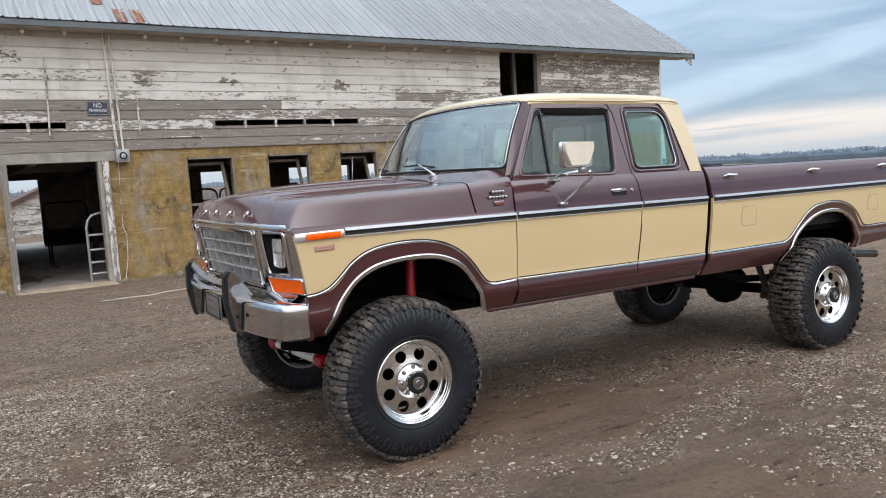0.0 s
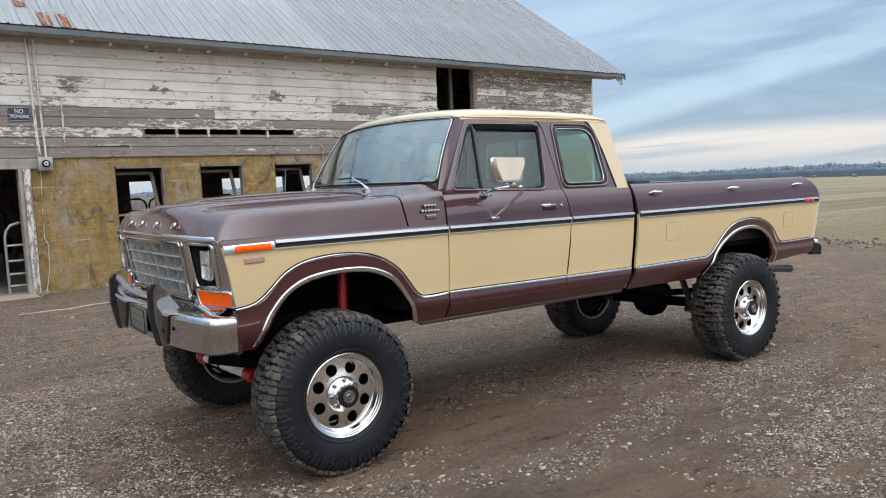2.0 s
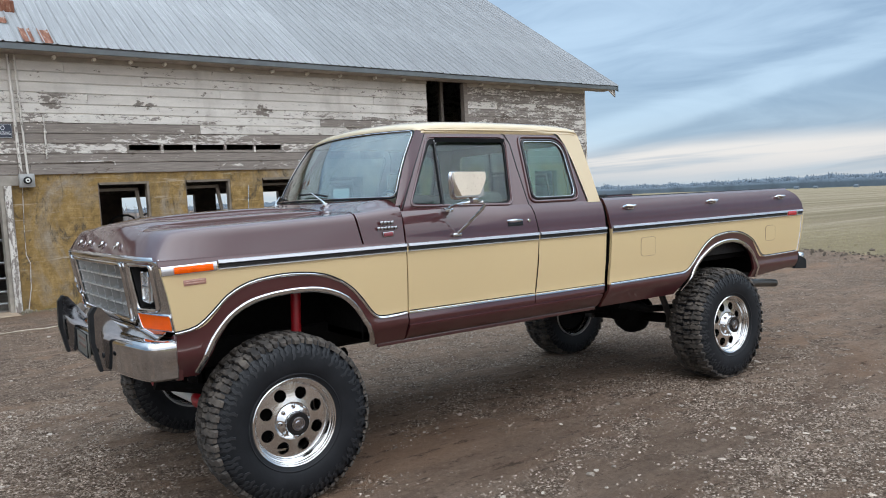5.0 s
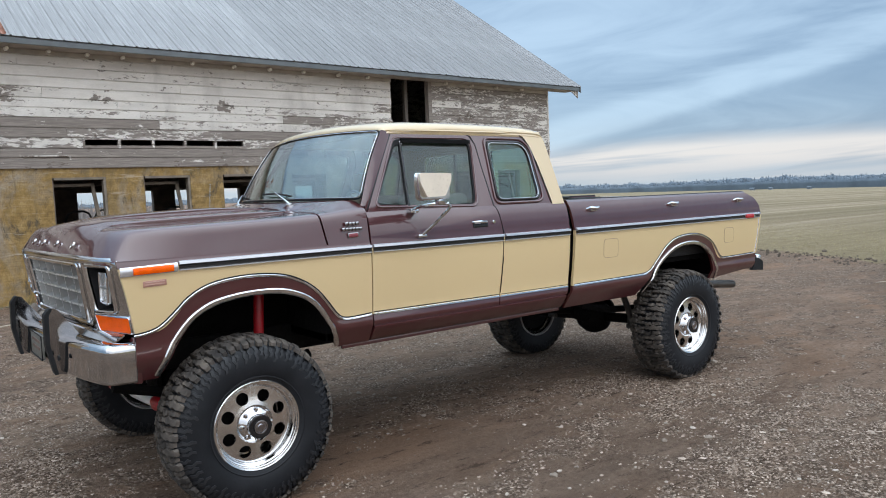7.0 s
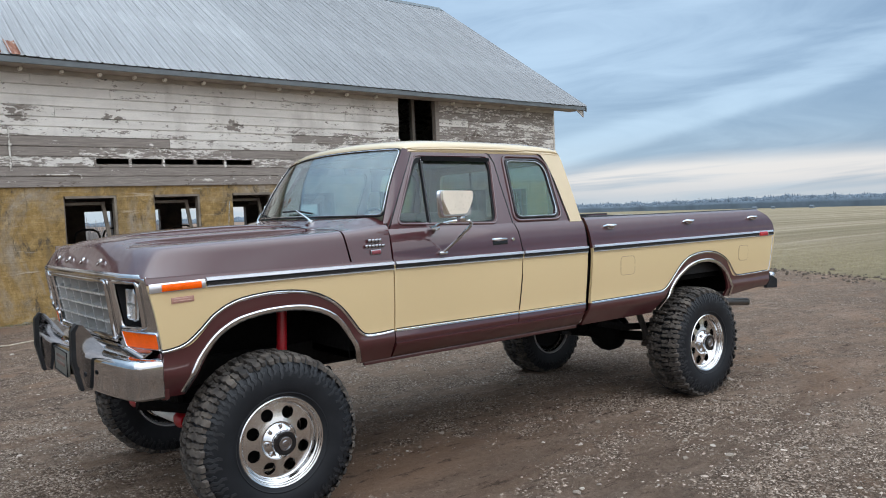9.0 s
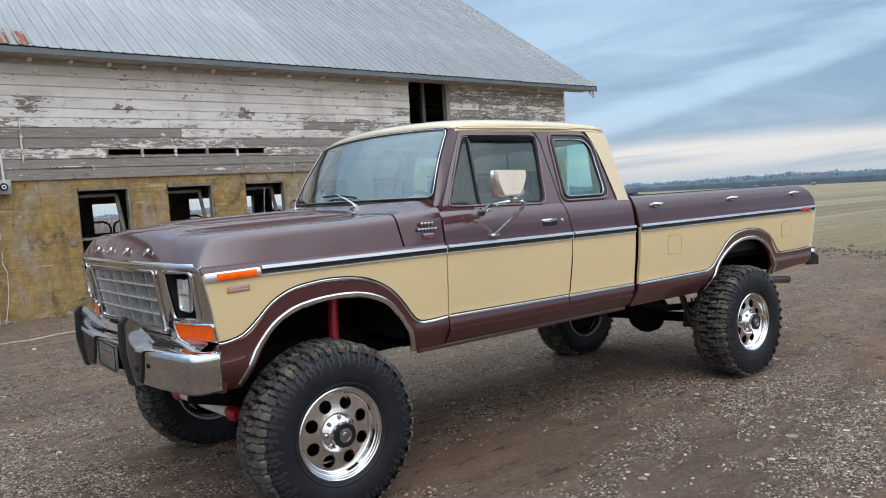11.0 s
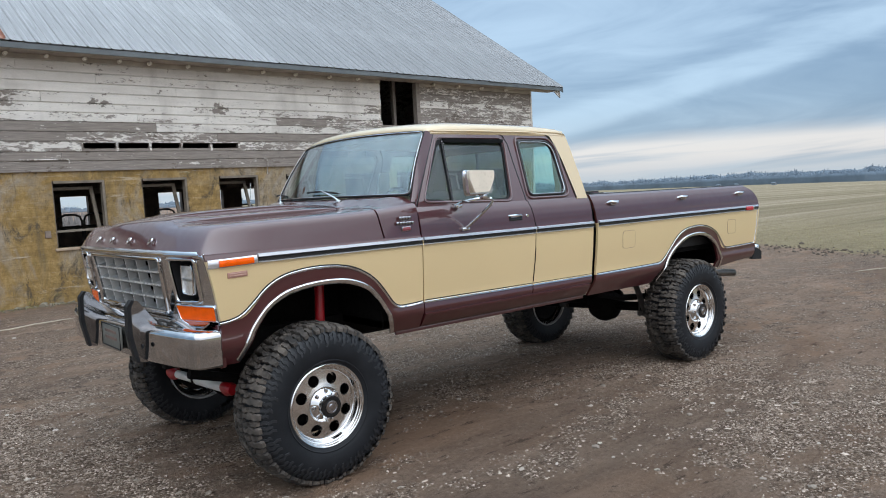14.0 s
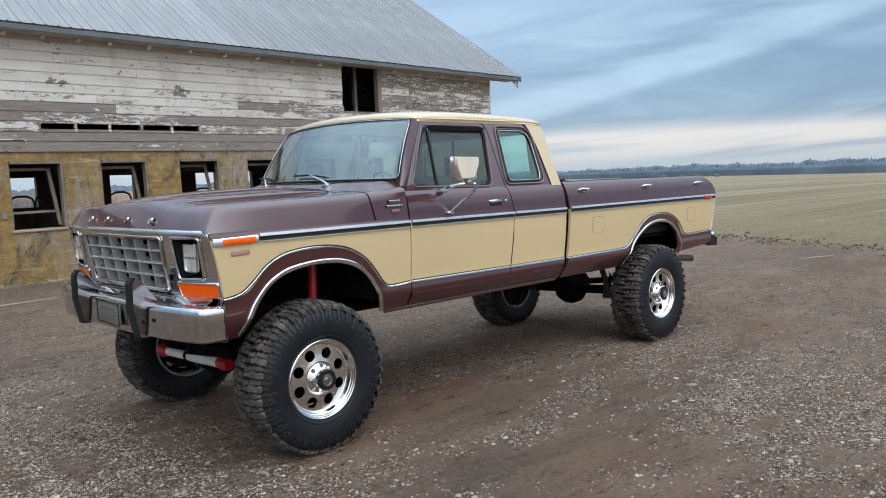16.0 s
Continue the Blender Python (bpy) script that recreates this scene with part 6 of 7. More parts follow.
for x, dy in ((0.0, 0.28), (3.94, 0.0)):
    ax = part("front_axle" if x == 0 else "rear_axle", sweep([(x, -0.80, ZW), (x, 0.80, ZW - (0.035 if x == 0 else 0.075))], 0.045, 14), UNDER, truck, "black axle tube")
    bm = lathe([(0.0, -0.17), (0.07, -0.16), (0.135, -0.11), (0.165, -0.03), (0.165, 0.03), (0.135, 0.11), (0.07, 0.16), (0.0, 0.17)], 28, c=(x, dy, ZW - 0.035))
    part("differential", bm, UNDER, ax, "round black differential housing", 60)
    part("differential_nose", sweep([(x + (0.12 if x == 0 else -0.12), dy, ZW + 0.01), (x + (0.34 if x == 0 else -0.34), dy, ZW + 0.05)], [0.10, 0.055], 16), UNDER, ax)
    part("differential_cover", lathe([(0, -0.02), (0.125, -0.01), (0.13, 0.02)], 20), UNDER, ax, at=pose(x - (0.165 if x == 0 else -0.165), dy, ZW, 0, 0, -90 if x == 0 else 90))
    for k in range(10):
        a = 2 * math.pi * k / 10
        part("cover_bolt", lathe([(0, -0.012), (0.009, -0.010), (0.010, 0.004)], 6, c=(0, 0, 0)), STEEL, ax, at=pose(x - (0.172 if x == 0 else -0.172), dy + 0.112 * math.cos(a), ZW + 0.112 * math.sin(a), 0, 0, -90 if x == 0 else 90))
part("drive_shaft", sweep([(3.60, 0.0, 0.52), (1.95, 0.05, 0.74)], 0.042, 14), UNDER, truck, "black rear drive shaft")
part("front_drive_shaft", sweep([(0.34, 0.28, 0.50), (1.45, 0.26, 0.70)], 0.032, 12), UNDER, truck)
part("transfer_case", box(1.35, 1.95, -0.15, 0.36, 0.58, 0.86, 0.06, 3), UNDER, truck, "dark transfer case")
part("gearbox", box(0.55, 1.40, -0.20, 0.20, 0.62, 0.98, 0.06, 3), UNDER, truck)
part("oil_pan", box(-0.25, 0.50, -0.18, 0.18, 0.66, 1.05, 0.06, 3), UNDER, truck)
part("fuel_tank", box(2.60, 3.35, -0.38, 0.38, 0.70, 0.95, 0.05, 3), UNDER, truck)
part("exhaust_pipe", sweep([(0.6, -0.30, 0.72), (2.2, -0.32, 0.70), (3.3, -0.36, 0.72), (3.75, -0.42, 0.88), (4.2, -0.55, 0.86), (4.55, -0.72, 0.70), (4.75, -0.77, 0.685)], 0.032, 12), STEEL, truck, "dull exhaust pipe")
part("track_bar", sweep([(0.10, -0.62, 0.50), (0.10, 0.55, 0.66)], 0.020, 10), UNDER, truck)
st = part("steering_stabiliser", sweep([(-0.350, -0.40, 0.512), (-0.362, -0.02, 0.497)], 0.034, 14), WHITE, truck, "white steering stabiliser with red boots")
part("stabiliser_rod", sweep([(-0.362, -0.03, 0.497), (-0.376, 0.32, 0.484)], 0.029, 14), WHITE, st, "white stabiliser rod sleeve")
part("stabiliser_clamp", lathe([(0.034, -0.02), (0.037, -0.012), (0.037, 0.012), (0.034, 0.02)], 16), UNDER, st, at=pose(-0.362, 0.02, 0.497, -2, 0, 2))
for y0, y1, z in ((-0.39, -0.53, 0.514), (0.31, 0.45, 0.482)):
    part("stabiliser_boot", sweep([(-0.350 if y0 < 0 else -0.376, y0, z), (-0.348 if y0 < 0 else -0.378, (y0 + y1) / 2, z), (-0.346 if y0 < 0 else -0.380, y1, z + 0.002)], [0.030, 0.048, 0.034], 14), RED, st, "red rubber boot")
part("tie_rod", sweep([(0.22, -0.78, 0.46), (0.22, 0.74, 0.46)], 0.018, 10), STEEL, truck)
part("antenna", sweep([(0.50, 0.86, 1.56), (0.517, 0.86, 1.80)], 0.0022, 6), ALLOY, truck, "thin silver radio antenna")

# ---- the barn: s along its front wall, d into it, z up ----
BARN = pose(0, 9.693, 0, 0, -0.487, 3.126)
barn = thing("barn", "old barn with flaking white siding, stained concrete base and metal roof", "barn", BARN)
S0, S1, DEEP, BASE_TOP, EAVE = -7.5, 14.17, 11.8, 2.375, 4.44
WINS = [(1.0 + 1.585 * k, 1.905 + 1.585 * k) for k in range(8)]
DOOR = (-1.95, -0.50)


def bpart(name, bm, mat, parent=barn, label="", smooth=None):
    return part(name, bm, mat, parent, label, smooth)


front_holes = [(DOOR[0], DOOR[1], -0.3, 2.165)] + [(a, b, 0.985, 2.180) for a, b in WINS] + [(-5.6, -4.7, 0.985, 2.180), (-3.9, -3.05, 0.985, 2.180)]
def rect(s0, s1, z0, z1):
    return [(s0, z0), (s1, z0), (s1, z1), (s0, z1)]


def wall_bm(d0, d1, z0, z1, door, holes):
    """A wall along s as one plate: a doorway notched in from below, and window holes."""
    out = [(S0, z0), (door[0], z0), (door[0], door[2]), (door[1], door[2]), (door[1], z0), (S1, z0), (S1, z1), (S0, z1)] if door else rect(S0, S1, z0, z1)
    return plate(out, [rect(*h) for h in holes], d1 - d0, lambda u, v, w: (u, d0 + w, v))


base = bpart("base_wall", wall_bm(0.0, 0.22, -0.35, BASE_TOP, (DOOR[0], DOOR[1], 2.165), front_holes[1:]), CONCRETE, label="concrete base wall stained ochre by lichen")
back_holes = [(-1.42, -0.55, -0.3, 2.10)] + [(1.20 + 1.6 * k, 2.05 + 1.6 * k, 1.02, 2.075) for k in range(8)]
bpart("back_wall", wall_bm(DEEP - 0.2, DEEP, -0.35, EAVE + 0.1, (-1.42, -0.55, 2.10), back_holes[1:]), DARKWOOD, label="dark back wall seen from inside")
for s in (S0, S1 - 0.2):
    bpart("end_wall", box(s, s + 0.2, 0.22, DEEP - 0.2, -0.35, EAVE + 0.1), SHEDWALL, label="white flaking end wall")
    bpart("gable", plate([(0.0, EAVE + 0.1), (DEEP, EAVE + 0.1), (DEEP / 2, 8.55)], [], 0.14, lambda u, v, w, s=s: (s + 0.02 + w, u, v)), SHEDWALL, label="white flaking gable boards")
bpart("barn_floor", box(S0 + 0.2, S1 - 0.2, 0.10, DEEP + 3, -0.30, 0.015), BARNFLOOR, label="dusty concrete barn floor")
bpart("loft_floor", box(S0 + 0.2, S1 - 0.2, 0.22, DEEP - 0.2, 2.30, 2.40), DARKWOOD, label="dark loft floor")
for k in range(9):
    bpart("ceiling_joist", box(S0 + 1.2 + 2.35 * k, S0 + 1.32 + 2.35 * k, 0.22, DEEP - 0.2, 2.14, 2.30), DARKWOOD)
for k, (s, d) in enumerate(((0.35, 3.9), (0.35, 7.8), (12.4, 3.9), (12.4, 7.8), (-3.8, 3.9), (-3.8, 7.8))):
    bpart("inner_post", box(s - 0.08, s + 0.08, d - 0.08, d + 0.08, 0.015, 2.30, 0.01), DARKWOOD, label="dark wooden post")

# siding boards, row by row from the sill up; each row: joints and how much wood shows (0 little, 3 nearly all; 4 is
# toned down for eave shade)
ROWZ = [2.375, 2.535, 2.700, 2.885, 3.060, 3.238, 3.405, 3.572, 3.762, 3.938, 4.120, 4.300, 4.44]
BOARDS = [
    [(-4.4, 3), (-0.05, 3), (3.3, 3), (6.3, 3), (10.4, 3), (S1, 3)],
    [(-3.0, 3), (1.2, 3), (4.4, 3), (7.7, 3), (11.8, 3), (S1, 3)],
    [(-3.9, 2), (-0.9, 2), (1.55, 2), (4.70, 2), (7.9, 2), (11.2, 2), (S1, 2)],
    [(-5.0, 2), (-1.25, 2), (1.3, 3), (4.2, 2), (7.6, 3), (11.5, 2), (S1, 2)],
    [(-4.6, 2), (-0.3, 3), (2.95, 3), (6.25, 1), (9.2, 2), (12.2, 2), (S1, 1)],
    [(-3.5, 1), (-0.4, 2), (2.6, 1), (5.6, 1), (6.9, 3), (11.6, 2), (S1, 1)],
    [(-4.8, 0), (-1.0, 1), (2.2, 0), (5.2, 1), (8.5, 1), (12.4, 1), (S1, 1)],
    [(-2.9, 1), (-0.35, 2), (0.95, 2), (4.3, 0), (8.0, 0), (11.9, 1), (S1, 1)],
    [(-4.1, 0), (-0.5, 1), (3.4, 0), (7.0, 0), (10.8, 0), (S1, 1)],
    [(-5.2, 1), (-1.9, 1), (1.9, 0), (5.4, 1), (9.6, 1), (S1, 1)],
    [(-3.6, 0), (0.6, 0), (4.8, 0), (8.53, 0), (12.0, 1), (S1, 1)],
    [(-4.4, 4), (0.1, 4), (4.0, 4), (8.2, 4), (12.2, 4), (S1, 4)],
]
HAY = (8.53, 9.70, 3.30)
SLOTS = [(1.585 + 0.622 * k, 2.165 + 0.622 * k) for k in range(5)] + [(-0.98 - 0.60 * k - 0.55, -0.98 - 0.60 * k) for k in range(4)] + [(12.2, 12.75)]
SLOT_Z = (2.752, 2.858)
rng = random.Random(5)


def board_bm(s0, s1, z0, z1, tilt):
    """A drop-siding board: slightly proud at its foot, with a shadow groove at the top."""
    bm = bmesh.new()
    prof = [(-0.026, z0 + 0.002), (-0.029, z0 + 0.008), (-0.022 - tilt, z1 - 0.016), (-0.010, z1 - 0.005), (-0.008, z1 + 0.004), (0.0, z1 + 0.004), (0.0, z0 + 0.002)]
    rings = []
    n = max(1, int((s1 - s0) / 0.9))
    for i in range(n + 1):
        s = s0 + (s1 - s0) * i / n
        w = 0.004 * math.sin(s * 2.1 + z0 * 9) * (0 < i < n)
        rings.append([bm.verts.new((s, d + w, z + 0.3 * w)) for d, z in prof])
    for a, b in zip(rings, rings[1:]):
        for k in range(len(prof)):
            j = (k + 1) % len(prof)
            bm.faces.new((a[k], a[j], b[j], b[k]))
    bm.faces.new(rings[0][::-1]), bm.faces.new(rings[-1])
    return bm


siding_wall = bpart("siding_backing", wall_bm(0.0, 0.06, BASE_TOP, EAVE + 0.05, None, [(HAY[0], HAY[1], HAY[2], EAVE)] + [(a, b, *SLOT_Z) for a, b in SLOTS]), OLDWOOD, label="wall of flaking white horizontal boards over grey wood")
for r, row in enumerate(BOARDS):
    s0 = S0
    z0, z1 = ROWZ[r], ROWZ[r + 1]
    for s1, bare in row:
        # the boards towards the gable are the more weathered
        bare += 1 if s0 > 6.8 and bare < 2 else -1 if s1 < 1.0 and r >= 4 and bare in (1, 2) else 0
        spans = [(s0 + 0.002, s1 - 0.002)]
        if z1 > HAY[2] + 0.02:
            spans = [q for a, b in spans for q in ((a, min(b, HAY[0] + rng.uniform(-0.015, 0.055))), (max(a, HAY[1]), b)) if q[1] - q[0] > 0.05]
        if r == 2:
            for h in SLOTS:
                spans = [q for a, b in spans for q in ((a, min(b, h[0])), (max(a, h[1]), b)) if q[1] - q[0] > 0.01]
        for a, b in spans:
            bpart("siding_board", board_bm(a, b, z0, z1, rng.uniform(0, 0.006)), SIDING[bare], siding_wall)
        s0 = s1
for a, b in SLOTS:
    bpart("siding_board", box(a, b, -0.027, 0.0, ROWZ[2] + 0.002, SLOT_Z[0]), SIDING[3], siding_wall)
    bpart("siding_board", box(a, b, -0.024, 0.0, SLOT_Z[1], ROWZ[3] + 0.002), SIDING[2], siding_wall)
bpart("sill_beam", box(S0, S1, -0.034, 0.0, BASE_TOP - 0.030, BASE_TOP + 0.006, 0.006), OLDWOOD, label="grey sill board")
bpart("corner_board", box(S1 - 0.02, S1 + 0.035, -0.045, 0.12, -0.3, EAVE + 0.02, 0.005), TRIMWOOD, label="white flaking corner board")
bpart("loft_door_jamb", box(HAY[1] - 0.02, HAY[1] + 0.10, -0.045, 0.10, HAY[2] - 0.05, EAVE, 0.005), OLDWOOD, label="worn grey loft door jamb")
bpart("loft_post", box(9.40, 9.49, 0.55, 0.65, 2.5, EAVE + 0.4, 0.005), OLDWOOD, label="grey post inside the loft opening")

# door frame, sills and window frames
bpart("door_lintel", box(DOOR[0] - 0.45, DOOR[1] + 0.32, -0.035, 0.22, 2.167, 2.34, 0.008), LINTELWOOD, label="grey weathered lintel")
for s in DOOR:
    q = -0.10 if s == DOOR[0] else 0.02
    bpart("door_jamb", box(s + q, s + q + 0.11, -0.075, 0.20, -0.02, 2.165, 0.010), TRIMWOOD if s == DOOR[1] else JAMBWOOD, label="worn grey and white door jamb")
bpart("door_jamb", box(DOOR[1] - 0.045, DOOR[1] + 0.018, -0.03, 0.22, -0.02, 2.165, 0.006), LINTELWOOD)
bpart("door_sill", box(DOOR[0] - 0.1, DOOR[1] + 0.05, -0.42, 0.25, -0.10, 0.022, 0.02), STONE, label="worn tan stone door sill")
for k, (a, b) in enumerate([(h[0], h[1]) for h in front_holes[1:]]):
    wf = bpart("window", box(a, b, 0.02, 0.20, 0.965, 0.985, 0.004), SILLWOOD, label="open window with a leaning weathered sash")
    bpart("window_frame", box(b - 0.045, b, 0.01, 0.14, 0.985, 2.180, 0.004), SILLWOOD, wf, "grey window frame post")
    bpart("window_frame", box(a, a + 0.03, 0.05, 0.14, 0.985, 2.180, 0.004), DARKWOOD, wf)
    bpart("window_frame", box(a + 0.03, b - 0.045, 0.005, 0.14, 2.135, 2.180, 0.004), SILLWOOD, wf)
    # hopper sash hanging inwards
    lean = 0.10 + 0.02 * (k % 3)
    top, bot = 2.075, 1.02
    for s0, s1, z0, z1 in ((a + 0.03, b - 0.13, top - 0.055, top), (b - 0.20, b - 0.135, bot, top), (a + 0.03, b - 0.13, 1.255, 1.30)):
        bm = box(s0, s1, 0.16, 0.20, z0, z1, 0.004)
        for v in bm.verts:
            f = (v.co.z - bot) / (top - bot)
            v.co.y += lean * f * 1.2
            v.co.x += 0.10 * (1 - f) * (s1 > b - 0.14 and s0 > b - 0.3)
        if z1 > 1.3 or k % 2 == 0:
            bpart("window_sash", bm, SILLWOOD, wf, "weathered sash rail")
    bpart("window_ledge", box(a - 0.04, b + 0.04, -0.035, 0.02, 0.935, 0.985, 0.010), STONE, wf, "concrete window ledge")
for k in range(8):
    a, b = 1.20 + 1.6 * k, 2.05 + 1.6 * k
    bw = bpart("back_window", box(a, b, DEEP - 0.19, DEEP - 0.02, 1.00, 1.02), DARKWOOD, label="open back window")

# roof
RIDGE_D, RIDGE_Z, EV_D, EV_Z = 5.9, 8.80, -0.52, 4.485
ROOF_S0, ROOF_S1 = -8.2, 15.12
slope = math.atan2(RIDGE_Z - EV_Z, RIDGE_D - EV_D)
length = math.hypot(RIDGE_Z - EV_Z, RIDGE_D - EV_D)
roof_b = bpart("barn_roof", plate([(EV_D + 0.05, EV_Z - 0.02), (RIDGE_D, RIDGE_Z - 0.05), (2 * RIDGE_D - EV_D - 0.05, EV_Z - 0.02), (2 * RIDGE_D - EV_D - 0.05, EV_Z - 0.05), (RIDGE_D, RIDGE_Z - 0.09), (EV_D + 0.05, EV_Z - 0.05)], [], ROOF_S1 - ROOF_S0 - 0.1, lambda u, v, w: (ROOF_S0 + 0.05 + w, u, v)), SOFFIT, label="steep grey galvanised sheet roof")
PW = 0.82


def panel_bm(w, l, ribs=4):
    """A ribbed sheet w wide and l long, lying in its own x-y plane."""
    xs = []
    pitch = w / ribs
    for k in range(ribs):
        x = k * pitch
        xs += [(x, 0.020), (x + 0.016, 0.020), (x + 0.030, 0.001), (x + pitch * 0.5 - 0.01, 0.001), (x + pitch * 0.5, 0.006), (x + pitch * 0.5 + 0.01, 0.001), (x + pitch - 0.016, 0.001)]
    xs.append((w + 0.004, 0.022))
    rows = [[(x, y, z) for x, z in xs] for y in (0.0, l * 0.5, l)]
    return shell(rows, lambda p: (0, 0, -0.004))


def shared(me, name, parent, m):
    ob = new(name, me)
    ob.parent = parent
    ob.matrix_basis = m
    return ob


sheet = to_mesh("roof_panel", panel_bm(PW, length * 1.003))
sheet.materials.append(ROOF)
new_sheet = to_mesh("roof_panel", panel_bm(PW, length * 1.003))
new_sheet.materials.append(NEWROOF)
rust_me = to_mesh("roof_panel", panel_bm(0.165, 0.55, 1))
rust_me.materials.append(RUST)
n_pan = int((ROOF_S1 - ROOF_S0) / PW) + 1
for k in range(n_pan):
    s = ROOF_S0 + (ROOF_S1 - ROOF_S0) * k / n_pan
    sx = (ROOF_S1 - ROOF_S0) / n_pan / PW
    jit = rng.uniform(-0.02, 0.02)
    m = Matrix.Translation((s, EV_D + math.cos(slope) * jit, EV_Z + math.sin(slope) * jit)) @ pose(0, 0, 0, math.degrees(slope)) @ Matrix.Diagonal((sx, 1, 1, 1))
    shared(new_sheet if s < 4.6 + rng.uniform(-1.2, 1.2) else sheet, "roof_panel", roof_b, m)
    shared(sheet, "roof_panel", roof_b, Matrix.Translation((s + PW * sx, 2 * RIDGE_D - EV_D, EV_Z)) @ pose(0, 0, 180) @ pose(0, 0, 0, math.degrees(slope)) @ Matrix.Diagonal((sx, 1, 1, 1)))
for s, off in ((-0.06, 0.02), (0.22, 0.02)):
    shared(rust_me, "rusted_patch", roof_b, Matrix.Translation((s, EV_D + math.cos(slope) * off - math.sin(slope) * 0.012, EV_Z + math.sin(slope) * off + math.cos(slope) * 0.012)) @ pose(0, 0, 0, math.degrees(slope)))
shared(rust_me, "rusted_patch", roof_b, Matrix.Translation((-0.35, EV_D + math.cos(slope) * 0.75 - math.sin(slope) * 0.012, EV_Z + math.sin(slope) * 0.75 + math.cos(slope) * 0.012)) @ pose(0, 0, 0, math.degrees(slope)) @ Matrix.Diagonal((1, 0.45, 1, 1)))
bpart("ridge_cap", plate([(RIDGE_D - 0.22, RIDGE_Z - 0.13), (RIDGE_D, RIDGE_Z + 0.035), (RIDGE_D + 0.22, RIDGE_Z - 0.13), (RIDGE_D, RIDGE_Z + 0.025)], [], ROOF_S1 - ROOF_S0, lambda u, v, w: (ROOF_S0 + w, u, v)), FASCIA, roof_b, "dark bent metal ridge cap")
bpart("fascia", box(ROOF_S0, ROOF_S1 - 0.05, EV_D + 0.02, EV_D + 0.055, EV_Z - 0.110, EV_Z - 0.012, 0.005), FASCIA, roof_b, "grey fascia board")
bpart("soffit", box(ROOF_S0 + 0.1, ROOF_S1 - 0.1, EV_D + 0.055, 0.0, EV_Z - 0.10, EV_Z - 0.075), SOFFIT, roof_b, "old soffit boards")
for side in (-1, 1):
    bpart("barge_board", plate([(EV_D, EV_Z - 0.16), (EV_D, EV_Z - 0.005), (RIDGE_D, RIDGE_Z - 0.01), (RIDGE_D, RIDGE_Z - 0.17)], [], 0.03, lambda u, v, w, side=side: (ROOF_S1 - 0.04 + w, u if side < 0 else 2 * RIDGE_D - u, v)), FASCIA, roof_b, "grey barge board")
bpart("eave_bracket", plate([(ROOF_S1 - 0.44, EV_Z - 0.09), (ROOF_S1 - 0.08, EV_Z - 0.05), (ROOF_S1 - 0.08, EV_Z - 0.31), (ROOF_S1 - 0.13, EV_Z - 0.28)], [], 0.03, lambda u, v, w: (u, EV_D + 0.06 + w, v)), JAMBWOOD, roof_b, "broken white eave return")
for k in range(34):
    s = ROOF_S0 + 0.5 + 0.68 * k
    bpart("soffit_batten", box(s, s + 0.03, EV_D + 0.06, 0.0, EV_Z - 0.106, EV_Z - 0.10), SOFFIT, roof_b)
bpart("chimney_flashing", box(-0.32, 0.02, 0.55, 0.80, 5.20, 5.42, 0.02), RUST, roof_b, "rusted roof flashing")


def on_barn(s, d, z, rx=0, ry=0, rz=0):
    return BARN @ pose(s, d, z, rx, ry, rz)


# fixtures on the front wall
sign = single("warning_sign", box(-0.17, 0.17, -0.006, 0.0, -0.12, 0.12, 0.002, 1), SIGNBLUE, "dark blue NO TRESPASSING sign with white letters", "sign", on_barn(-0.45, -0.036, 3.090, 0, 0.5, 0), None)
for words, size, z, name in (("NO", 0.085, 0.045, "sign_word"), ("TRESPASSING", 0.058, -0.040, "sign_word")):
    bm = text_bm(words, size)
    for v in bm.verts:
        v.co = Vector((v.co.x * (1.0 if words == "NO" else 0.85), -0.0075 - v.co.z, v.co.y * 1.3 + z))
    part(name, bm, SIGNWHITE, sign, "white block letters", None)
part("sign_border", sweep([(-0.16, -0.006, -0.11), (0.16, -0.006, -0.11), (0.16, -0.006, 0.11), (-0.16, -0.006, 0.11)], 0.003, 4, closed=True), SIGNWHITE, sign)

for ds, name in ((-0.235, 0), (-0.135, 1)):
    single("conduit_pipe", sweep([(ds - 0.02, -0.085, 4.36), (ds, -0.060, 3.5), (ds + 0.03, -0.058, 2.34)], 0.026 if name == 0 else 0.019, 10), TRIMWOOD, "white painted electrical conduit down the barn wall", "pipe", BARN, 40, "conduits")
mb_ = single("meter_box", box(-0.115, 0.115, -0.13, 0.0, -0.115, 0.115, 0.012), GREYBOX, "grey electric meter box with a round glass meter", "meter box", on_barn(-0.135, -0.022, 2.245), 35)
part("meter_ring", lathe([(0.062, -0.128), (0.085, -0.132), (0.088, -0.150), (0.070, -0.160), (0.062, -0.150)], 32), GREYBOX, mb_, "round meter collar")
part("meter_glass", lathe([(0.066, -0.150), (0.058, -0.168), (0.03, -0.176), (0, -0.178)], 28), GLOSSBLACK, mb_, "dark meter dome")
part("meter_dial", lathe([(0.036, -0.172), (0.034, -0.182), (0.018, -0.182), (0.018, -0.172)], 24), WHITE, mb_, "pale dial ring")
single("ground_wire", sweep([(-0.20, -0.020, 2.13), (-0.23, -0.02, 1.5), (-0.24, -0.025, 0.98), (-0.19, -0.03, 0.84), (-0.21, -0.02, 0.4), (-0.28, -0.02, 0.02)], 0.007, 6), TRIMWOOD, "thin pale cable running down to the ground", "cable", BARN)
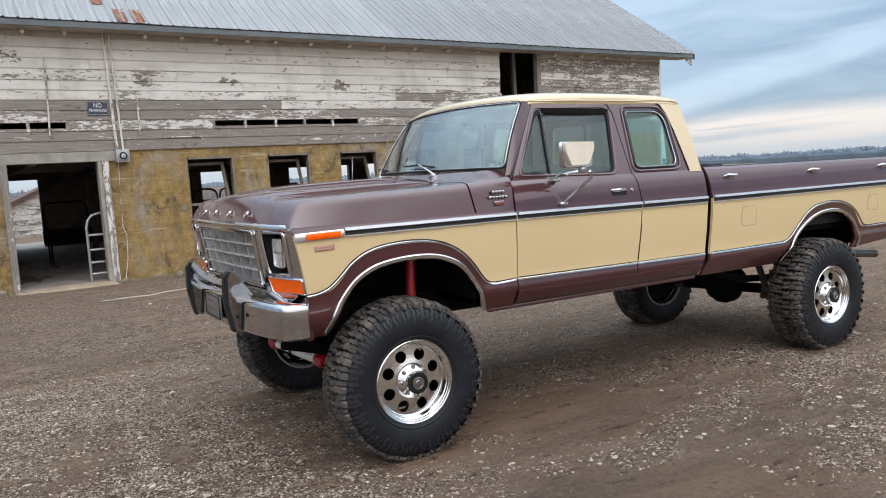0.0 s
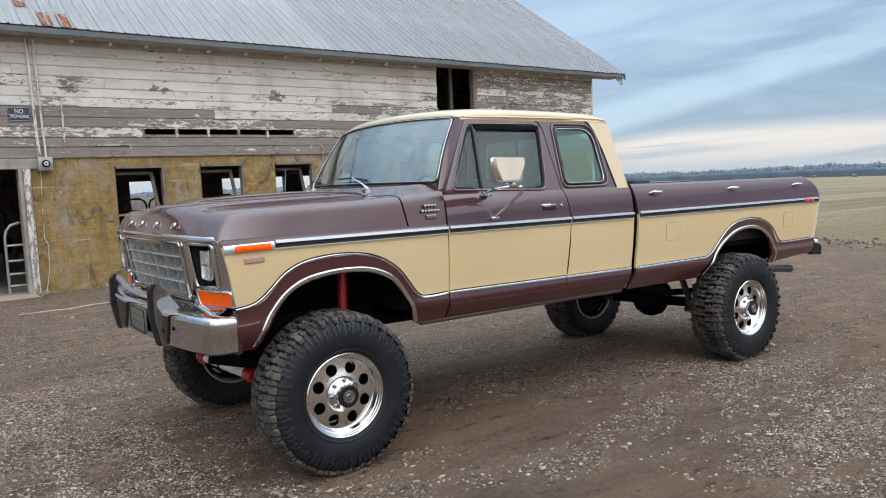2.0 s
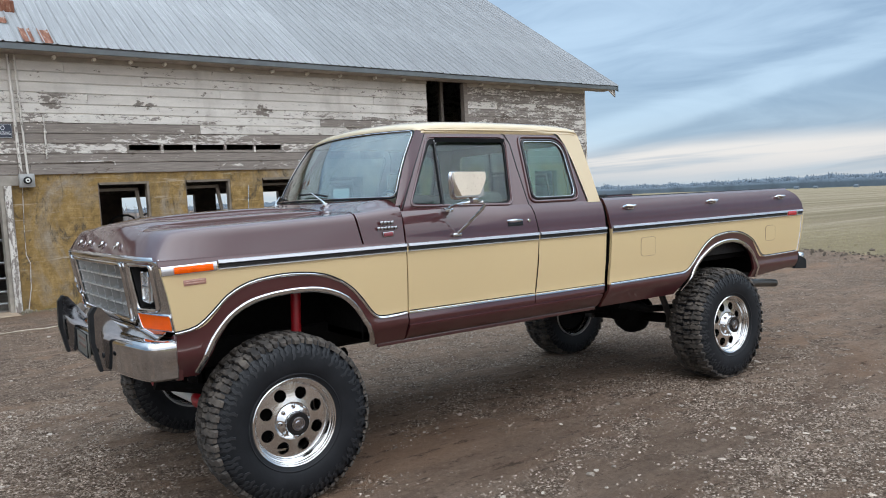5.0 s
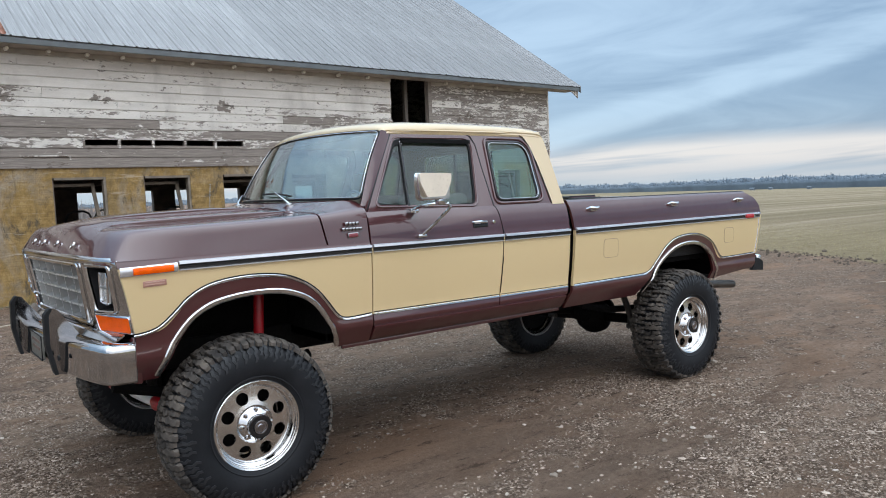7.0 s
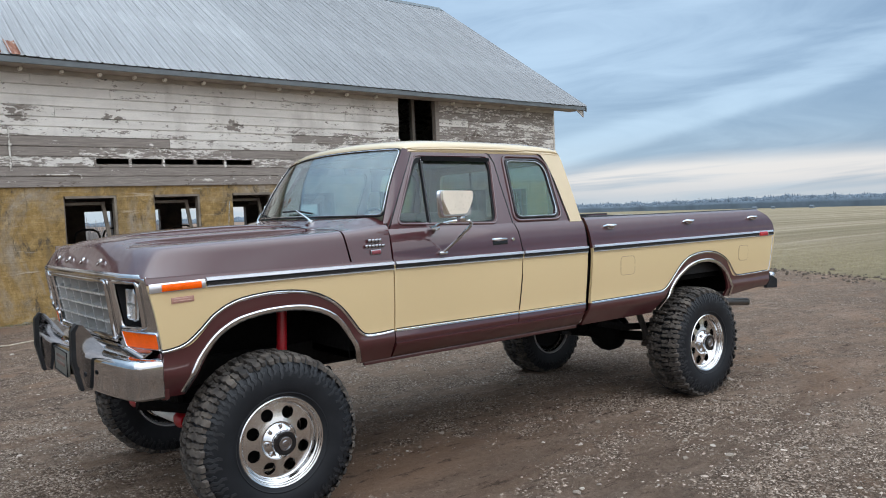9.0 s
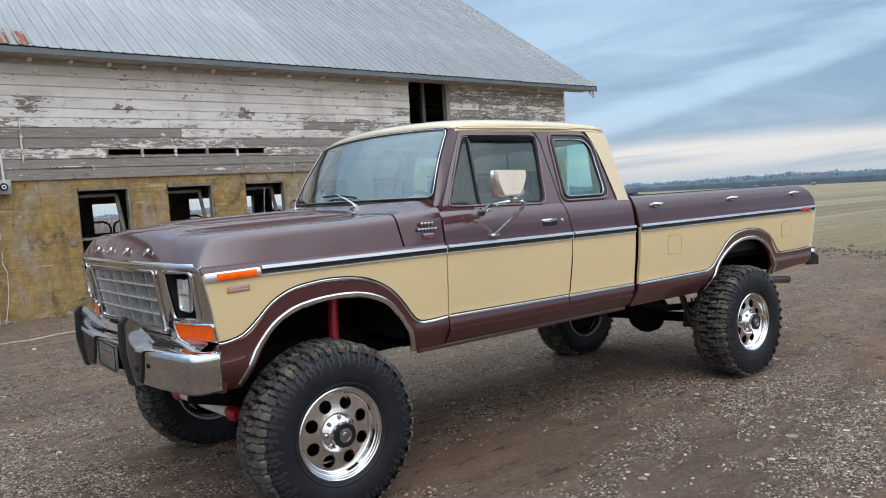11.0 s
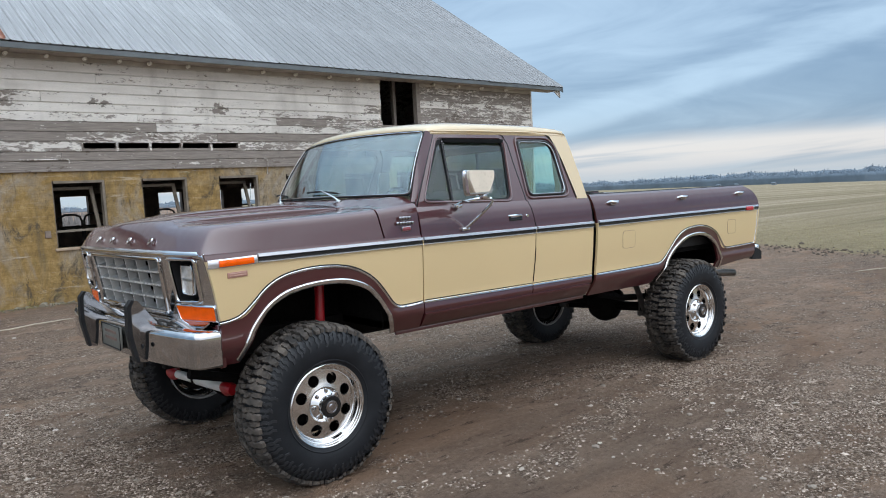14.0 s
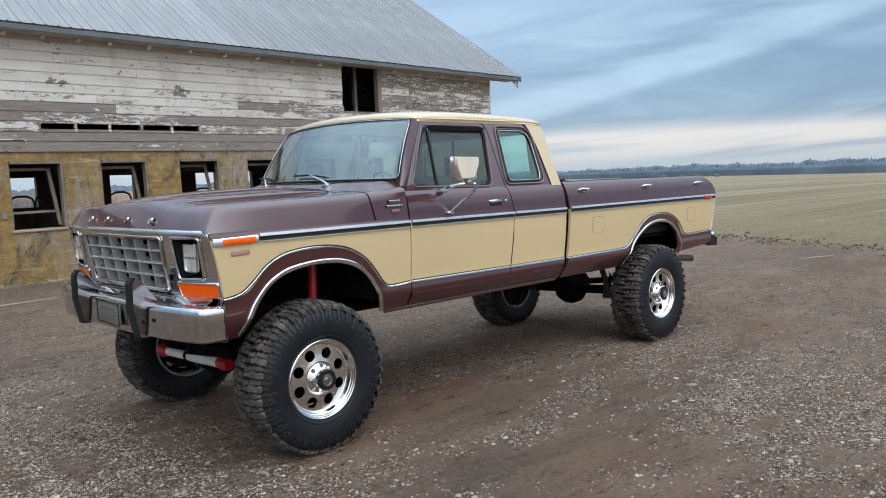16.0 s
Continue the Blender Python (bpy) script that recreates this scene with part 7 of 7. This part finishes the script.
for pts, nm in (([(-1.205, -0.05, 3.93), (-1.215, -0.05, 3.4), (-1.245, -0.055, 2.63)], "long"), ([(0.215, -0.05, 3.37), (0.21, -0.05, 3.0), (0.215, -0.055, 2.62)], "short")):
    cp = single("wall_pipe", sweep(pts, 0.016, 8), TRIMWOOD, f"{nm} white painted pipe fixed to the barn siding", "pipe", BARN)
    for p in (pts[0], pts[-1]):
        part("pipe_clamp", box(p[0] - 0.028, p[0] + 0.028, -0.075, -0.022, p[2] - 0.018 + (0.10 if p is pts[-1] else -0.30), p[2] + 0.018 + (0.10 if p is pts[-1] else -0.30), 0.006), TRIMWOOD, cp)
single("bent_pipe", sweep([(0.55, -0.04, 2.555), (1.28, -0.045, 2.560), (1.31, -0.05, 2.545), (1.315, -0.05, 2.49)], 0.012, 8), TRIMWOOD, "short bent white pipe on the siding", "pipe", BARN)
single("hook_wire", sweep([(5.28, -0.045, 2.20), (5.30, -0.06, 2.46), (5.27, -0.07, 2.52), (5.22, -0.06, 2.53)], 0.012, 8), TRIMWOOD, "thin bent white pipe by the windows", "pipe", BARN)
for k in range(17):
    s = (-1.49, -0.86, 0.44, 1.08, 1.71, 2.32, 2.88, 3.64, 4.5, 5.3, 6.1, 7.0, 7.8, 10.2, 11.1, 12.0, 13.0)[k]
    ins = single("insulator", lathe([(0.0, -0.06), (0.032, -0.055), (0.038, -0.020), (0.026, 0.0), (0.038, 0.020), (0.030, 0.05), (0.012, 0.07), (0.0, 0.07)], 12), PORCELAIN, "small white porcelain knob under the eave", "insulator", on_barn(s, -0.13, 4.345, 0, 0, 0), 40, "insulators")
# dark block added in place of the shaded hole in the concrete
single("lever_box", box(-0.05, 0.05, -0.03, 0.0, -0.07, 0.06, 0.012), DARKWOOD, "dark block standing for a broken hole in the concrete", "plug", on_barn(0.86, 0.004, 1.25), 35)

# inside: a pipe gate by the door and feed rails
gate = thing("pipe_gate", "grey tubular ladder-like gate standing in the barn doorway", "gate", on_barn(-0.78, 0.42, 0.018, 0, 0, 0))
part("gate_frame", sweep([(0.0, 0, 0.0), (0.0, 0, 0.98), (0.03, 0, 1.10), (0.10, 0, 1.19), (0.22, 0, 1.23), (1.2, 0, 1.23), (1.32, 0, 1.15), (1.34, 0, 0.0)], 0.026, 10), GALV, gate, "bent tube frame")
for z in (0.13, 0.34, 0.57, 0.84):
    part("gate_rail", sweep([(0.0, 0, z), (1.34, 0, z)], 0.022, 8), GALV, gate)
for s, d in ((2.3, 4.6), (4.6, 4.6), (0.9, 6.2), (3.4, 6.2), (6.2, 6.2), (8.6, 6.2), (6.9, 4.6), (9.4, 4.6)):
    st_ = thing("stanchion_rail", "dark tubular cattle stanchion inside the barn", "stanchion", on_barn(s, d, 0.015), "stanchions")
    part("loop", sweep([(0, 0, 0), (0, 0, 1.35), (0.05, 0, 1.46), (0.18, 0, 1.52), (0.40, 0, 1.52), (0.52, 0, 1.46), (0.56, 0, 1.35), (0.56, 0, 0)], 0.026, 8), STEEL, st_)
    part("rail", sweep([(-0.6, 0, 1.20), (1.5, 0, 1.20)], 0.024, 8), STEEL, st_)
    part("rail", sweep([(-0.6, 0, 0.70), (1.5, 0, 0.70)], 0.024, 8), STEEL, st_)
cart = thing("feed_cart", "dark steel feed cart in the barn's shade", "cart", on_barn(-0.62, 5.2, 0.015))
part("tray", box(-0.45, 0.55, -0.35, 0.35, 0.45, 0.80, 0.04), UNDER, cart)
part("handle", sweep([(-0.40, 0, 0.75), (-0.42, 0, 1.30), (-0.36, 0, 1.42), (0.42, 0, 1.42), (0.50, 0, 1.30), (0.50, 0, 0.75)], 0.022, 8), UNDER, cart)
for s in (-0.35, 0.45):
    for d in (-0.30, 0.30):
        part("leg", sweep([(s, d, 0.0), (s, d, 0.48)], 0.022, 8), UNDER, cart)

# shed behind the barn, seen through its back door
shed = thing("shed", "white weathered shed with a red-brown roof behind the barn", "shed", BARN)
part("wall", plate([(-5.5, -0.8), (0.6, -0.8), (0.6, 2.02), (-5.5, -0.74)], [], 3.0, lambda u, v, w: (u, 19.0 + w, v)), SHEDWALL, shed)
part("roof", plate([(-5.7, -0.86), (0.7, 2.04), (0.7, 2.16), (-5.7, -0.74)], [], 3.4, lambda u, v, w: (u, 18.8 + w, v)), SHEDROOF, shed)
for k in range(13):
    z0, z1 = -0.72 + 0.2 * k, -0.54 + 0.2 * k
    edge = (z1 + 0.74) / 0.4525 - 5.5
    if edge < 0.3:
        part("siding_board", plate([(max(-5.5, edge), z0), (0.58, z0), (0.58, z1), (max(-5.5, edge), z1)], [], 0.02, lambda u, v, w: (u, 18.97 + w, v)), SHEDWALL, shed)

# ---- ground: one sheet from the yard to the horizon ----


def gravel_share(x, y):
    """How much crushed stone lies at a place: 0 bare mud, 1 a thick drift."""
    n1 = noise.noise(Vector((x * 0.55, y * 1.1, 7.7)))
    n2 = noise.noise(Vector((x * 1.9, y * 3.0, 1.7)))
    n3 = noise.noise(Vector((x * 5.5, y * 7.5, 5.1)))
    # two wheel tracks run past the driver's side, swept bare; stone gathers beyond and before the truck
    bare = 0.55 * math.exp(-((y + 2.15 - 0.12 * (x - 1.0)) / 0.36) ** 2) * (1 if x < 1.4 else math.exp(-((x - 1.4) / 1.2) ** 2))
    bare += 0.50 * math.exp(-((x - 1.3) / 0.9) ** 2 - ((y + 1.0) / 0.8) ** 2)
    bare += 0.35 * math.exp(-((x - 4.9) / 1.6) ** 2 - ((y + 1.7) / 0.5) ** 2)
    rich = 0.06 * math.exp(-((x - 2.6) / 1.2) ** 2 - ((y + 2.2) / 0.6) ** 2) + (0.16 if x < -0.6 else 0.0)
    return min(1.0, max(0.0, 0.44 + 0.26 * n1 + 0.42 * n2 + 0.48 * n3 + rich - 0.8 * bare))


def ground_z(x, y):
    """Nearly level yard with shallow ruts; the field falls away very gently."""
    z = 0.012 * noise.noise(Vector((x * 0.55, y * 0.55, 0.0))) + 0.007 * noise.noise(Vector((x * 1.3, y * 3.4, 4.0))) + 0.006 * noise.noise(Vector((x * 4.0, y * 8.0, 2.0)))
    z += 0.005 * noise.noise(Vector((x * 9.0, y * 12.0, 6.0)))
    far = x - 13.6 - 0.4 * y
    if far > 0:
        z -= min(1.0, far / 200.0) * 1.1 - 0.03 * min(1.0, far)
        z -= min(1.0, max(0.0, far - 60.0) / 300.0) * 2.2
        z += 0.10 * noise.noise(Vector((x * 0.03, y * 0.03, 9.0))) * min(1.0, far / 8.0)
    elif far > -1.2:
        z += 0.05 * (1 + far / 1.2) * max(0.0, noise.noise(Vector((x * 1.7, y * 1.7, 2.0))) + 0.4)
    # the wheel track on the far side lies a little lower, more so towards the tail
    z -= math.exp(-((y - 1.0) / 0.75) ** 2) * interp(x, [(-3, 0.0), (0, 0.032), (3.9, 0.070), (8, 0.0)])
    return z


def axis(fine0, fine1, step, far0, far1):
    out = [fine0 + step * k for k in range(int((fine1 - fine0) / step) + 1)]
    s, v = step, out[-1]
    while v < far1:
        s *= 1.18
        v += s
        out.append(v)
    s, v = step, out[0]
    while v > far0:
        s *= 1.18
        v -= s
        out.insert(0, v)
    return out


gx, gy = axis(-4.0, 14.5, 0.05, -1500, 2400), axis(-4.5, 9.8, 0.05, -1500, 2400)
verts = [(x, y, ground_z(x, y)) for y in gy for x in gx]
nx = len(gx)
faces = [(j * nx + i, j * nx + i + 1, (j + 1) * nx + i + 1, (j + 1) * nx + i) for j in range(len(gy) - 1) for i in range(nx - 1)]
me = bpy.data.meshes.new("ground")
me.from_pydata(verts, [], faces)
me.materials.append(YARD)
share = me.attributes.new("gravel_share", "FLOAT", "POINT")
share.data.foreach_set("value", [gravel_share(x, y) if x < 16 + 0.4 * y and y < 12 else 0.3 for x, y, z in verts])
for p in me.polygons:
    p.use_smooth = True
ground = tagged(new("ground", me), "brown gravel yard meeting a mown field", "ground", kind="structure")


def rock_mesh(seed, flat):
    r = random.Random(seed)
    bm = bmesh.new()
    bmesh.ops.create_icosphere(bm, subdivisions=1, radius=1.0)
    for v in bm.verts:
        v.co *= r.uniform(0.72, 1.15)
        v.co.z *= flat
    me = to_mesh("stone", bm)
    me.materials.append(ROCK)
    return me


ROCKS = [rock_mesh(k, 0.35 + 0.05 * (k % 4)) for k in range(8)]
rr = random.Random(21)


def clear_spot(x, y):
    """Keep loose stones off the wheels' feet and out of the barn."""
    if any(abs(x - wx) < 0.30 and abs(abs(y) - 0.945) < 0.22 for wx in (0.0, 3.94)):
        return False
    return y < 9.4 + 0.05 * x and x < 13.3 + 0.4 * y


def spot(a, b, c, d):
    while True:
        x, y = rr.uniform(a, b), rr.uniform(c, d)
        if clear_spot(x, y):
            return x, y


def lay(x, y, size, name="stone"):
    ob = new(name, ROCKS[rr.randrange(8)])
    ob.parent = ground
    sx = size * rr.uniform(0.7, 1.2)
    ob.matrix_basis = Matrix.Translation((x, y, ground_z(x, y) + size * 0.12)) @ pose(0, 0, 0, rr.uniform(-15, 15), rr.uniform(-15, 15), rr.uniform(0, 360)) @ Matrix.Diagonal((sx, size, size, 1))
    return ob


lay(1.439, -1.844, 0.034)
for k in range(289):
    x, y = spot(-2.6, 4.6, -3.6, 2.0) if k < 200 else spot(-3, 9, -3.2, 7)
    lay(x, y, rr.uniform(0.012, 0.024) if k % 9 else rr.uniform(0.022, 0.036))

# small gravel, past counting
V, F = [], []
for k in range(380000):
    u = k / 380000
    if u < 0.66:
        x, y = spot(-2.8, 5.5, -3.7, 2.4)
    else:
        x, y = spot(-3.5, 13.5, -3.6, 9.3)
    # stones gather in drifts
    if gravel_share(x, y) ** 1.3 < rr.uniform(0.02, 1.0):
        continue
    big = rr.random()
    s = (0.0036 + 0.0085 * rr.random() ** 1.8) * (1.0 if big < 0.95 else rr.uniform(1.3, 2.2)) * (1.3 if u >= 0.66 else 1.0)
    a = rr.uniform(0, 6.283)
    ca, sa = math.cos(a), math.sin(a)
    z = ground_z(x, y)
    sh = rr.uniform(0.45, 0.9)
    n = rr.choice((4, 5, 5))
    b = len(V)
    for j in range(n):
        w = 6.283 * (j + rr.uniform(-0.3, 0.3)) / n
        q = s * rr.uniform(0.7, 1.2)
        px, py = q * math.cos(w), q * math.sin(w) * sh
        V.append((x + ca * px - sa * py, y + sa * px + ca * py, z + rr.uniform(-0.001, 0.002)))
    V.append((x + rr.uniform(-0.4, 0.4) * s, y + rr.uniform(-0.4, 0.4) * s, z + min(s, 0.012) * rr.uniform(0.35, 0.7)))
    F += [(b + j, b + (j + 1) % n, b + n) for j in range(n)]
me = bpy.data.meshes.new("gravel")
me.from_pydata(V, [], F)
me.materials.append(PEBBLE)
tagged(new("gravel", me), "loose grey and pale gravel scattered over the yard", "gravel", kind="stuff")

# stubble and tufts where the field begins
V, F = [], []
for k in range(26000):
    y = rr.uniform(-16, 14)
    far = abs(rr.gauss(0, 1)) * 6.0 + rr.uniform(-0.5, 0.8)
    x = 13.7 + 0.4 * y + far
    if noise.noise(Vector((x * 0.8, y * 0.8, 1.0))) < rr.uniform(-0.6, 0.3):
        continue
    z = ground_z(x, y)
    h, a, w = rr.uniform(0.02, 0.06), rr.uniform(0, 6.283), rr.uniform(0.004, 0.009)
    lx, ly = rr.uniform(-0.03, 0.03), rr.uniform(-0.03, 0.03)
    b = len(V)
    V += [(x - w * math.cos(a), y - w * math.sin(a), z - 0.005), (x + w * math.cos(a), y + w * math.sin(a), z - 0.005), (x + lx, y + ly, z + h)]
    F.append((b, b + 1, b + 2))
me = bpy.data.meshes.new("field_grass")
me.from_pydata(V, [], F)
me.materials.append(BLADE)
tagged(new("field_grass", me), "short dry grass at the edge of the field", "grass", kind="stuff")

# clods along the edge of the yard, weeds and rubble at the barn's foot
clods = bmesh.new()
for k in range(620):
    y = rr.uniform(-6, 9)
    x = 13.55 + 0.4 * y + rr.gauss(-0.25, 0.38)
    s = rr.uniform(0.012, 0.036) * (1.7 if rr.random() < 0.06 else 1)
    m = Matrix.Translation((x, y, ground_z(x, y) + s * 0.15)) @ pose(0, 0, 0, rr.uniform(0, 360), rr.uniform(0, 60), rr.uniform(0, 360)) @ Matrix.Diagonal((s * rr.uniform(0.7, 1.6), s, s * 0.6, 1))
    bmesh.ops.create_icosphere(clods, subdivisions=1, radius=1.0, matrix=m)
for v in clods.verts:
    v.co += Vector((rr.uniform(-1, 1), rr.uniform(-1, 1), rr.uniform(-1, 1))) * 0.010
single("earth_clods", clods, CLOD, "ridge of dark earth clods where yard meets field", "earth", None, None, kind="stuff")
rub = bmesh.new()
for k in range(520):
    s = rr.uniform(-0.45, 9.0) if k % 6 else rr.uniform(-4.5, -2.0)
    d = -abs(rr.gauss(0.05, 0.14))
    p = BARN @ Vector((s, d, 0))
    r = rr.uniform(0.010, 0.032) * (2.2 if rr.random() < 0.05 else 1)
    m = Matrix.Translation((p.x, p.y, ground_z(p.x, p.y) + r * 0.3)) @ pose(0, 0, 0, rr.uniform(0, 360), 0, rr.uniform(0, 360)) @ Matrix.Diagonal((r * rr.uniform(0.8, 1.5), r, r * 0.7, 1))
    bmesh.ops.create_icosphere(rub, subdivisions=1, radius=1.0, matrix=m)
for v in rub.verts:
    v.co += Vector((rr.uniform(-1, 1), rr.uniform(-1, 1), rr.uniform(-1, 1))) * 0.008
single("wall_rubble", rub, RUBBLE, "broken stones along the foot of the barn wall", "rubble", None, None, kind="stuff")
single("dry_stick", sweep([(-0.95, 7.05, 0.03), (-0.55, 7.1, 0.035), (-0.30, 7.08, 0.03), (0.05, 7.22, 0.04), (0.45, 7.32, 0.035), (0.95, 7.45, 0.03)], [0.006, 0.009, 0.010, 0.009, 0.007, 0.004], 7), STICK, "long pale dry stick lying on the gravel", "stick")
single("dry_stick", sweep([(10.9, 0.25, 0.012), (11.3, 0.12, 0.014), (11.75, -0.04, 0.012)], [0.007, 0.011, 0.005], 6), STICK, "short pale stick lying on the gravel", "stick")

# weeds and dead leaves along the foot of the wall
V, F = [], []
for k in range(2600):
    s = rr.uniform(-0.42, 9.2) if k % 5 else rr.uniform(-4.6, -2.0)
    if noise.noise(Vector((s * 1.3, 3.0, 0.0))) < rr.uniform(-0.7, 0.4):
        continue
    p = BARN @ Vector((s, -abs(rr.gauss(0.0, 0.16)) - 0.01, 0))
    z, a, h = ground_z(p.x, p.y), rr.uniform(0, 6.283), rr.uniform(0.008, 0.05)
    w, lx, ly = rr.uniform(0.004, 0.014), rr.uniform(-0.03, 0.03), rr.uniform(-0.03, 0.03)
    b = len(V)
    V += [(p.x - w * math.cos(a), p.y - w * math.sin(a), z), (p.x + w * math.cos(a), p.y + w * math.sin(a), z + 0.003), (p.x + lx, p.y + ly, z + h)]
    F.append((b, b + 1, b + 2))
me = bpy.data.meshes.new("weeds")
me.from_pydata(V, [], F)
me.materials.append(WEED)
tagged(new("weeds", me), "sparse weeds and dead leaves along the barn wall", "weeds", kind="stuff")

# ---- distance ----
for az, r, w in ((29.3, 470, 2.4), (28.1, 480, 1.8), (25.6, 450, 2.0)):
    x, y = r * math.cos(radians(az)), r * math.sin(radians(az))
    m = pose(x, y, ground_z(x, y), 0, 0, az + 70)
    house = thing("farmhouse", "small pale farmhouse far off before the woods", "house", m, "far houses")
    part("wall", box(-w / 2, w / 2, -1.2, 1.2, -0.2, 1.0), FARHOUSE, house, "pale walls", None)
    part("roof", plate([(-1.4, 0.97), (1.4, 0.97), (0.0, 1.65)], [], w + 0.4, lambda u, v, t, w=w: (t - w / 2 - 0.2, u, v)), FARROOF, house, "grey pitched roof", None)

wr = random.Random(3)
VW, FW = [], []


def far_tree(x, y, z, h, w, conifer):
    n = 6
    levels = [(0.0, 0.55), (0.2, 1.0), (0.45, 0.85 if not conifer else 0.7), (0.7, 0.78 if not conifer else 0.38), (0.93, 0.52 if not conifer else 0.14)]
    b = len(VW)
    for f, r in levels:
        for k in range(n):
            a = 2 * math.pi * (k + 0.5 * (f > 0.3)) / n
            q = w * r * wr.uniform(0.75, 1.2)
            VW.append((x + q * math.cos(a), y + q * math.sin(a), z + h * f + wr.uniform(-0.05, 0.05) * h))
    VW.append((x, y, z + h * 0.985))
    for i in range(len(levels) - 1):
        for k in range(n):
            j = (k + 1) % n
            FW.append((b + i * n + k, b + i * n + j, b + (i + 1) * n + j, b + (i + 1) * n + k))
    t = b + len(levels) * n
    for k in range(n):
        FW.append((t - n + k, t - n + (k + 1) % n, t))


# trees past 96 degrees are out of view, added to darken low reflections
for k in range(11600):
    a = radians(wr.uniform(8, 52) if k < 8200 else wr.uniform(-28, 96) if k < 9800 else wr.uniform(96, 332))
    depth = wr.uniform(0, 1)
    # the wood stands nearer on the field's far right and draws away behind the barn
    r0 = interp(math.degrees(a), [(-28, 330), (5, 400), (20, 470), (32, 620), (45, 800), (96, 900), (180, 500), (270, 300), (332, 330)])
    r = r0 * (1 + 0.25 * depth)
    x, y = r * math.cos(a), r * math.sin(a)
    deg = math.degrees(a)
    con = wr.random() < interp(deg, [(-28, 0.05), (14, 0.05), (24, 0.16), (60, 0.2), (332, 0.3)])
    # angular height of the wood, smooth on the near side and ragged farther on
    tall = interp(deg, [(-28, 0.018), (12, 0.0165), (20, 0.0125), (30, 0.0105), (45, 0.0095), (96, 0.009), (332, 0.016)])
    h = r0 * tall * (wr.uniform(0.50, 0.92) + (wr.uniform(0.04, 0.34) if con else 0.0)) * (0.95 + 0.3 * noise.noise(Vector((a * 7, 0, 0))) + 0.35 * noise.noise(Vector((a * 60, 0, 5))))
    far_tree(x, y, -5.0, h + 4.4, wr.uniform(0.9, 1.6) * (0.7 if con else 1.2) * r / 450 * (1 if k < 8200 else 2.2), con)
# the wood's closed edge: a ragged sloping mass of thicket before the single trees
b = len(VW)
for k in range(3101):
    deg = -28 + 124 * k / 3100
    a = radians(deg)
    r0 = 0.975 * interp(deg, [(-28, 330), (5, 400), (20, 470), (32, 620), (45, 800), (96, 900)])
    tall = interp(deg, [(-28, 0.018), (12, 0.0165), (20, 0.0125), (30, 0.0105), (45, 0.0095), (96, 0.009)])
    h = r0 * tall * (0.46 + 0.16 * noise.noise(Vector((deg * 6.0, 0, 3.0))) + wr.uniform(-0.04, 0.06)) * (0.95 + 0.3 * noise.noise(Vector((a * 7, 0, 0)))) - 0.6
    for dr, z in ((0.0, -5.0), (0.3, h * 0.45 - 1.0), (0.8, h), (9.0, -5.0)):
        VW.append(((r0 + dr) * math.cos(a), (r0 + dr) * math.sin(a), z))
    if k:
        c = b + 4 * k
        FW += [(c - 4 + j, c + j, c + j + 1, c - 3 + j) for j in range(3)]
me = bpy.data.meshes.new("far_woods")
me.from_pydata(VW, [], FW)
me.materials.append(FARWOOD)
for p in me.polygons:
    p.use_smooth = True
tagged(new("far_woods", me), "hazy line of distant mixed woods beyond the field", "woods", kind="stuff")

# bare brush beyond the barn, seen through its windows
V, F = [], []
for k in range(5200):
    x, y = wr.uniform(-16, 17), wr.uniform(48, 58)
    z, a, lean = ground_z(x, y), wr.uniform(0, 6.283), wr.uniform(0.1, 0.5)
    h, w = wr.uniform(0.7, 1.5) * (1.35 + 0.5 * noise.noise(Vector((x * 0.35, 0, 2.0)))), wr.uniform(0.012, 0.05)
    b = len(V)
    V += [(x - w, y, z), (x + w, y, z), (x + lean * math.cos(a), y + lean * math.sin(a), z + h)]
    F.append((b, b + 1, b + 2))
me = bpy.data.meshes.new("brush")
me.from_pydata(V, [], F)
me.materials.append(BRUSH)
tagged(new("brush", me), "bare grey-brown brush growing behind the barn", "brush", kind="stuff")
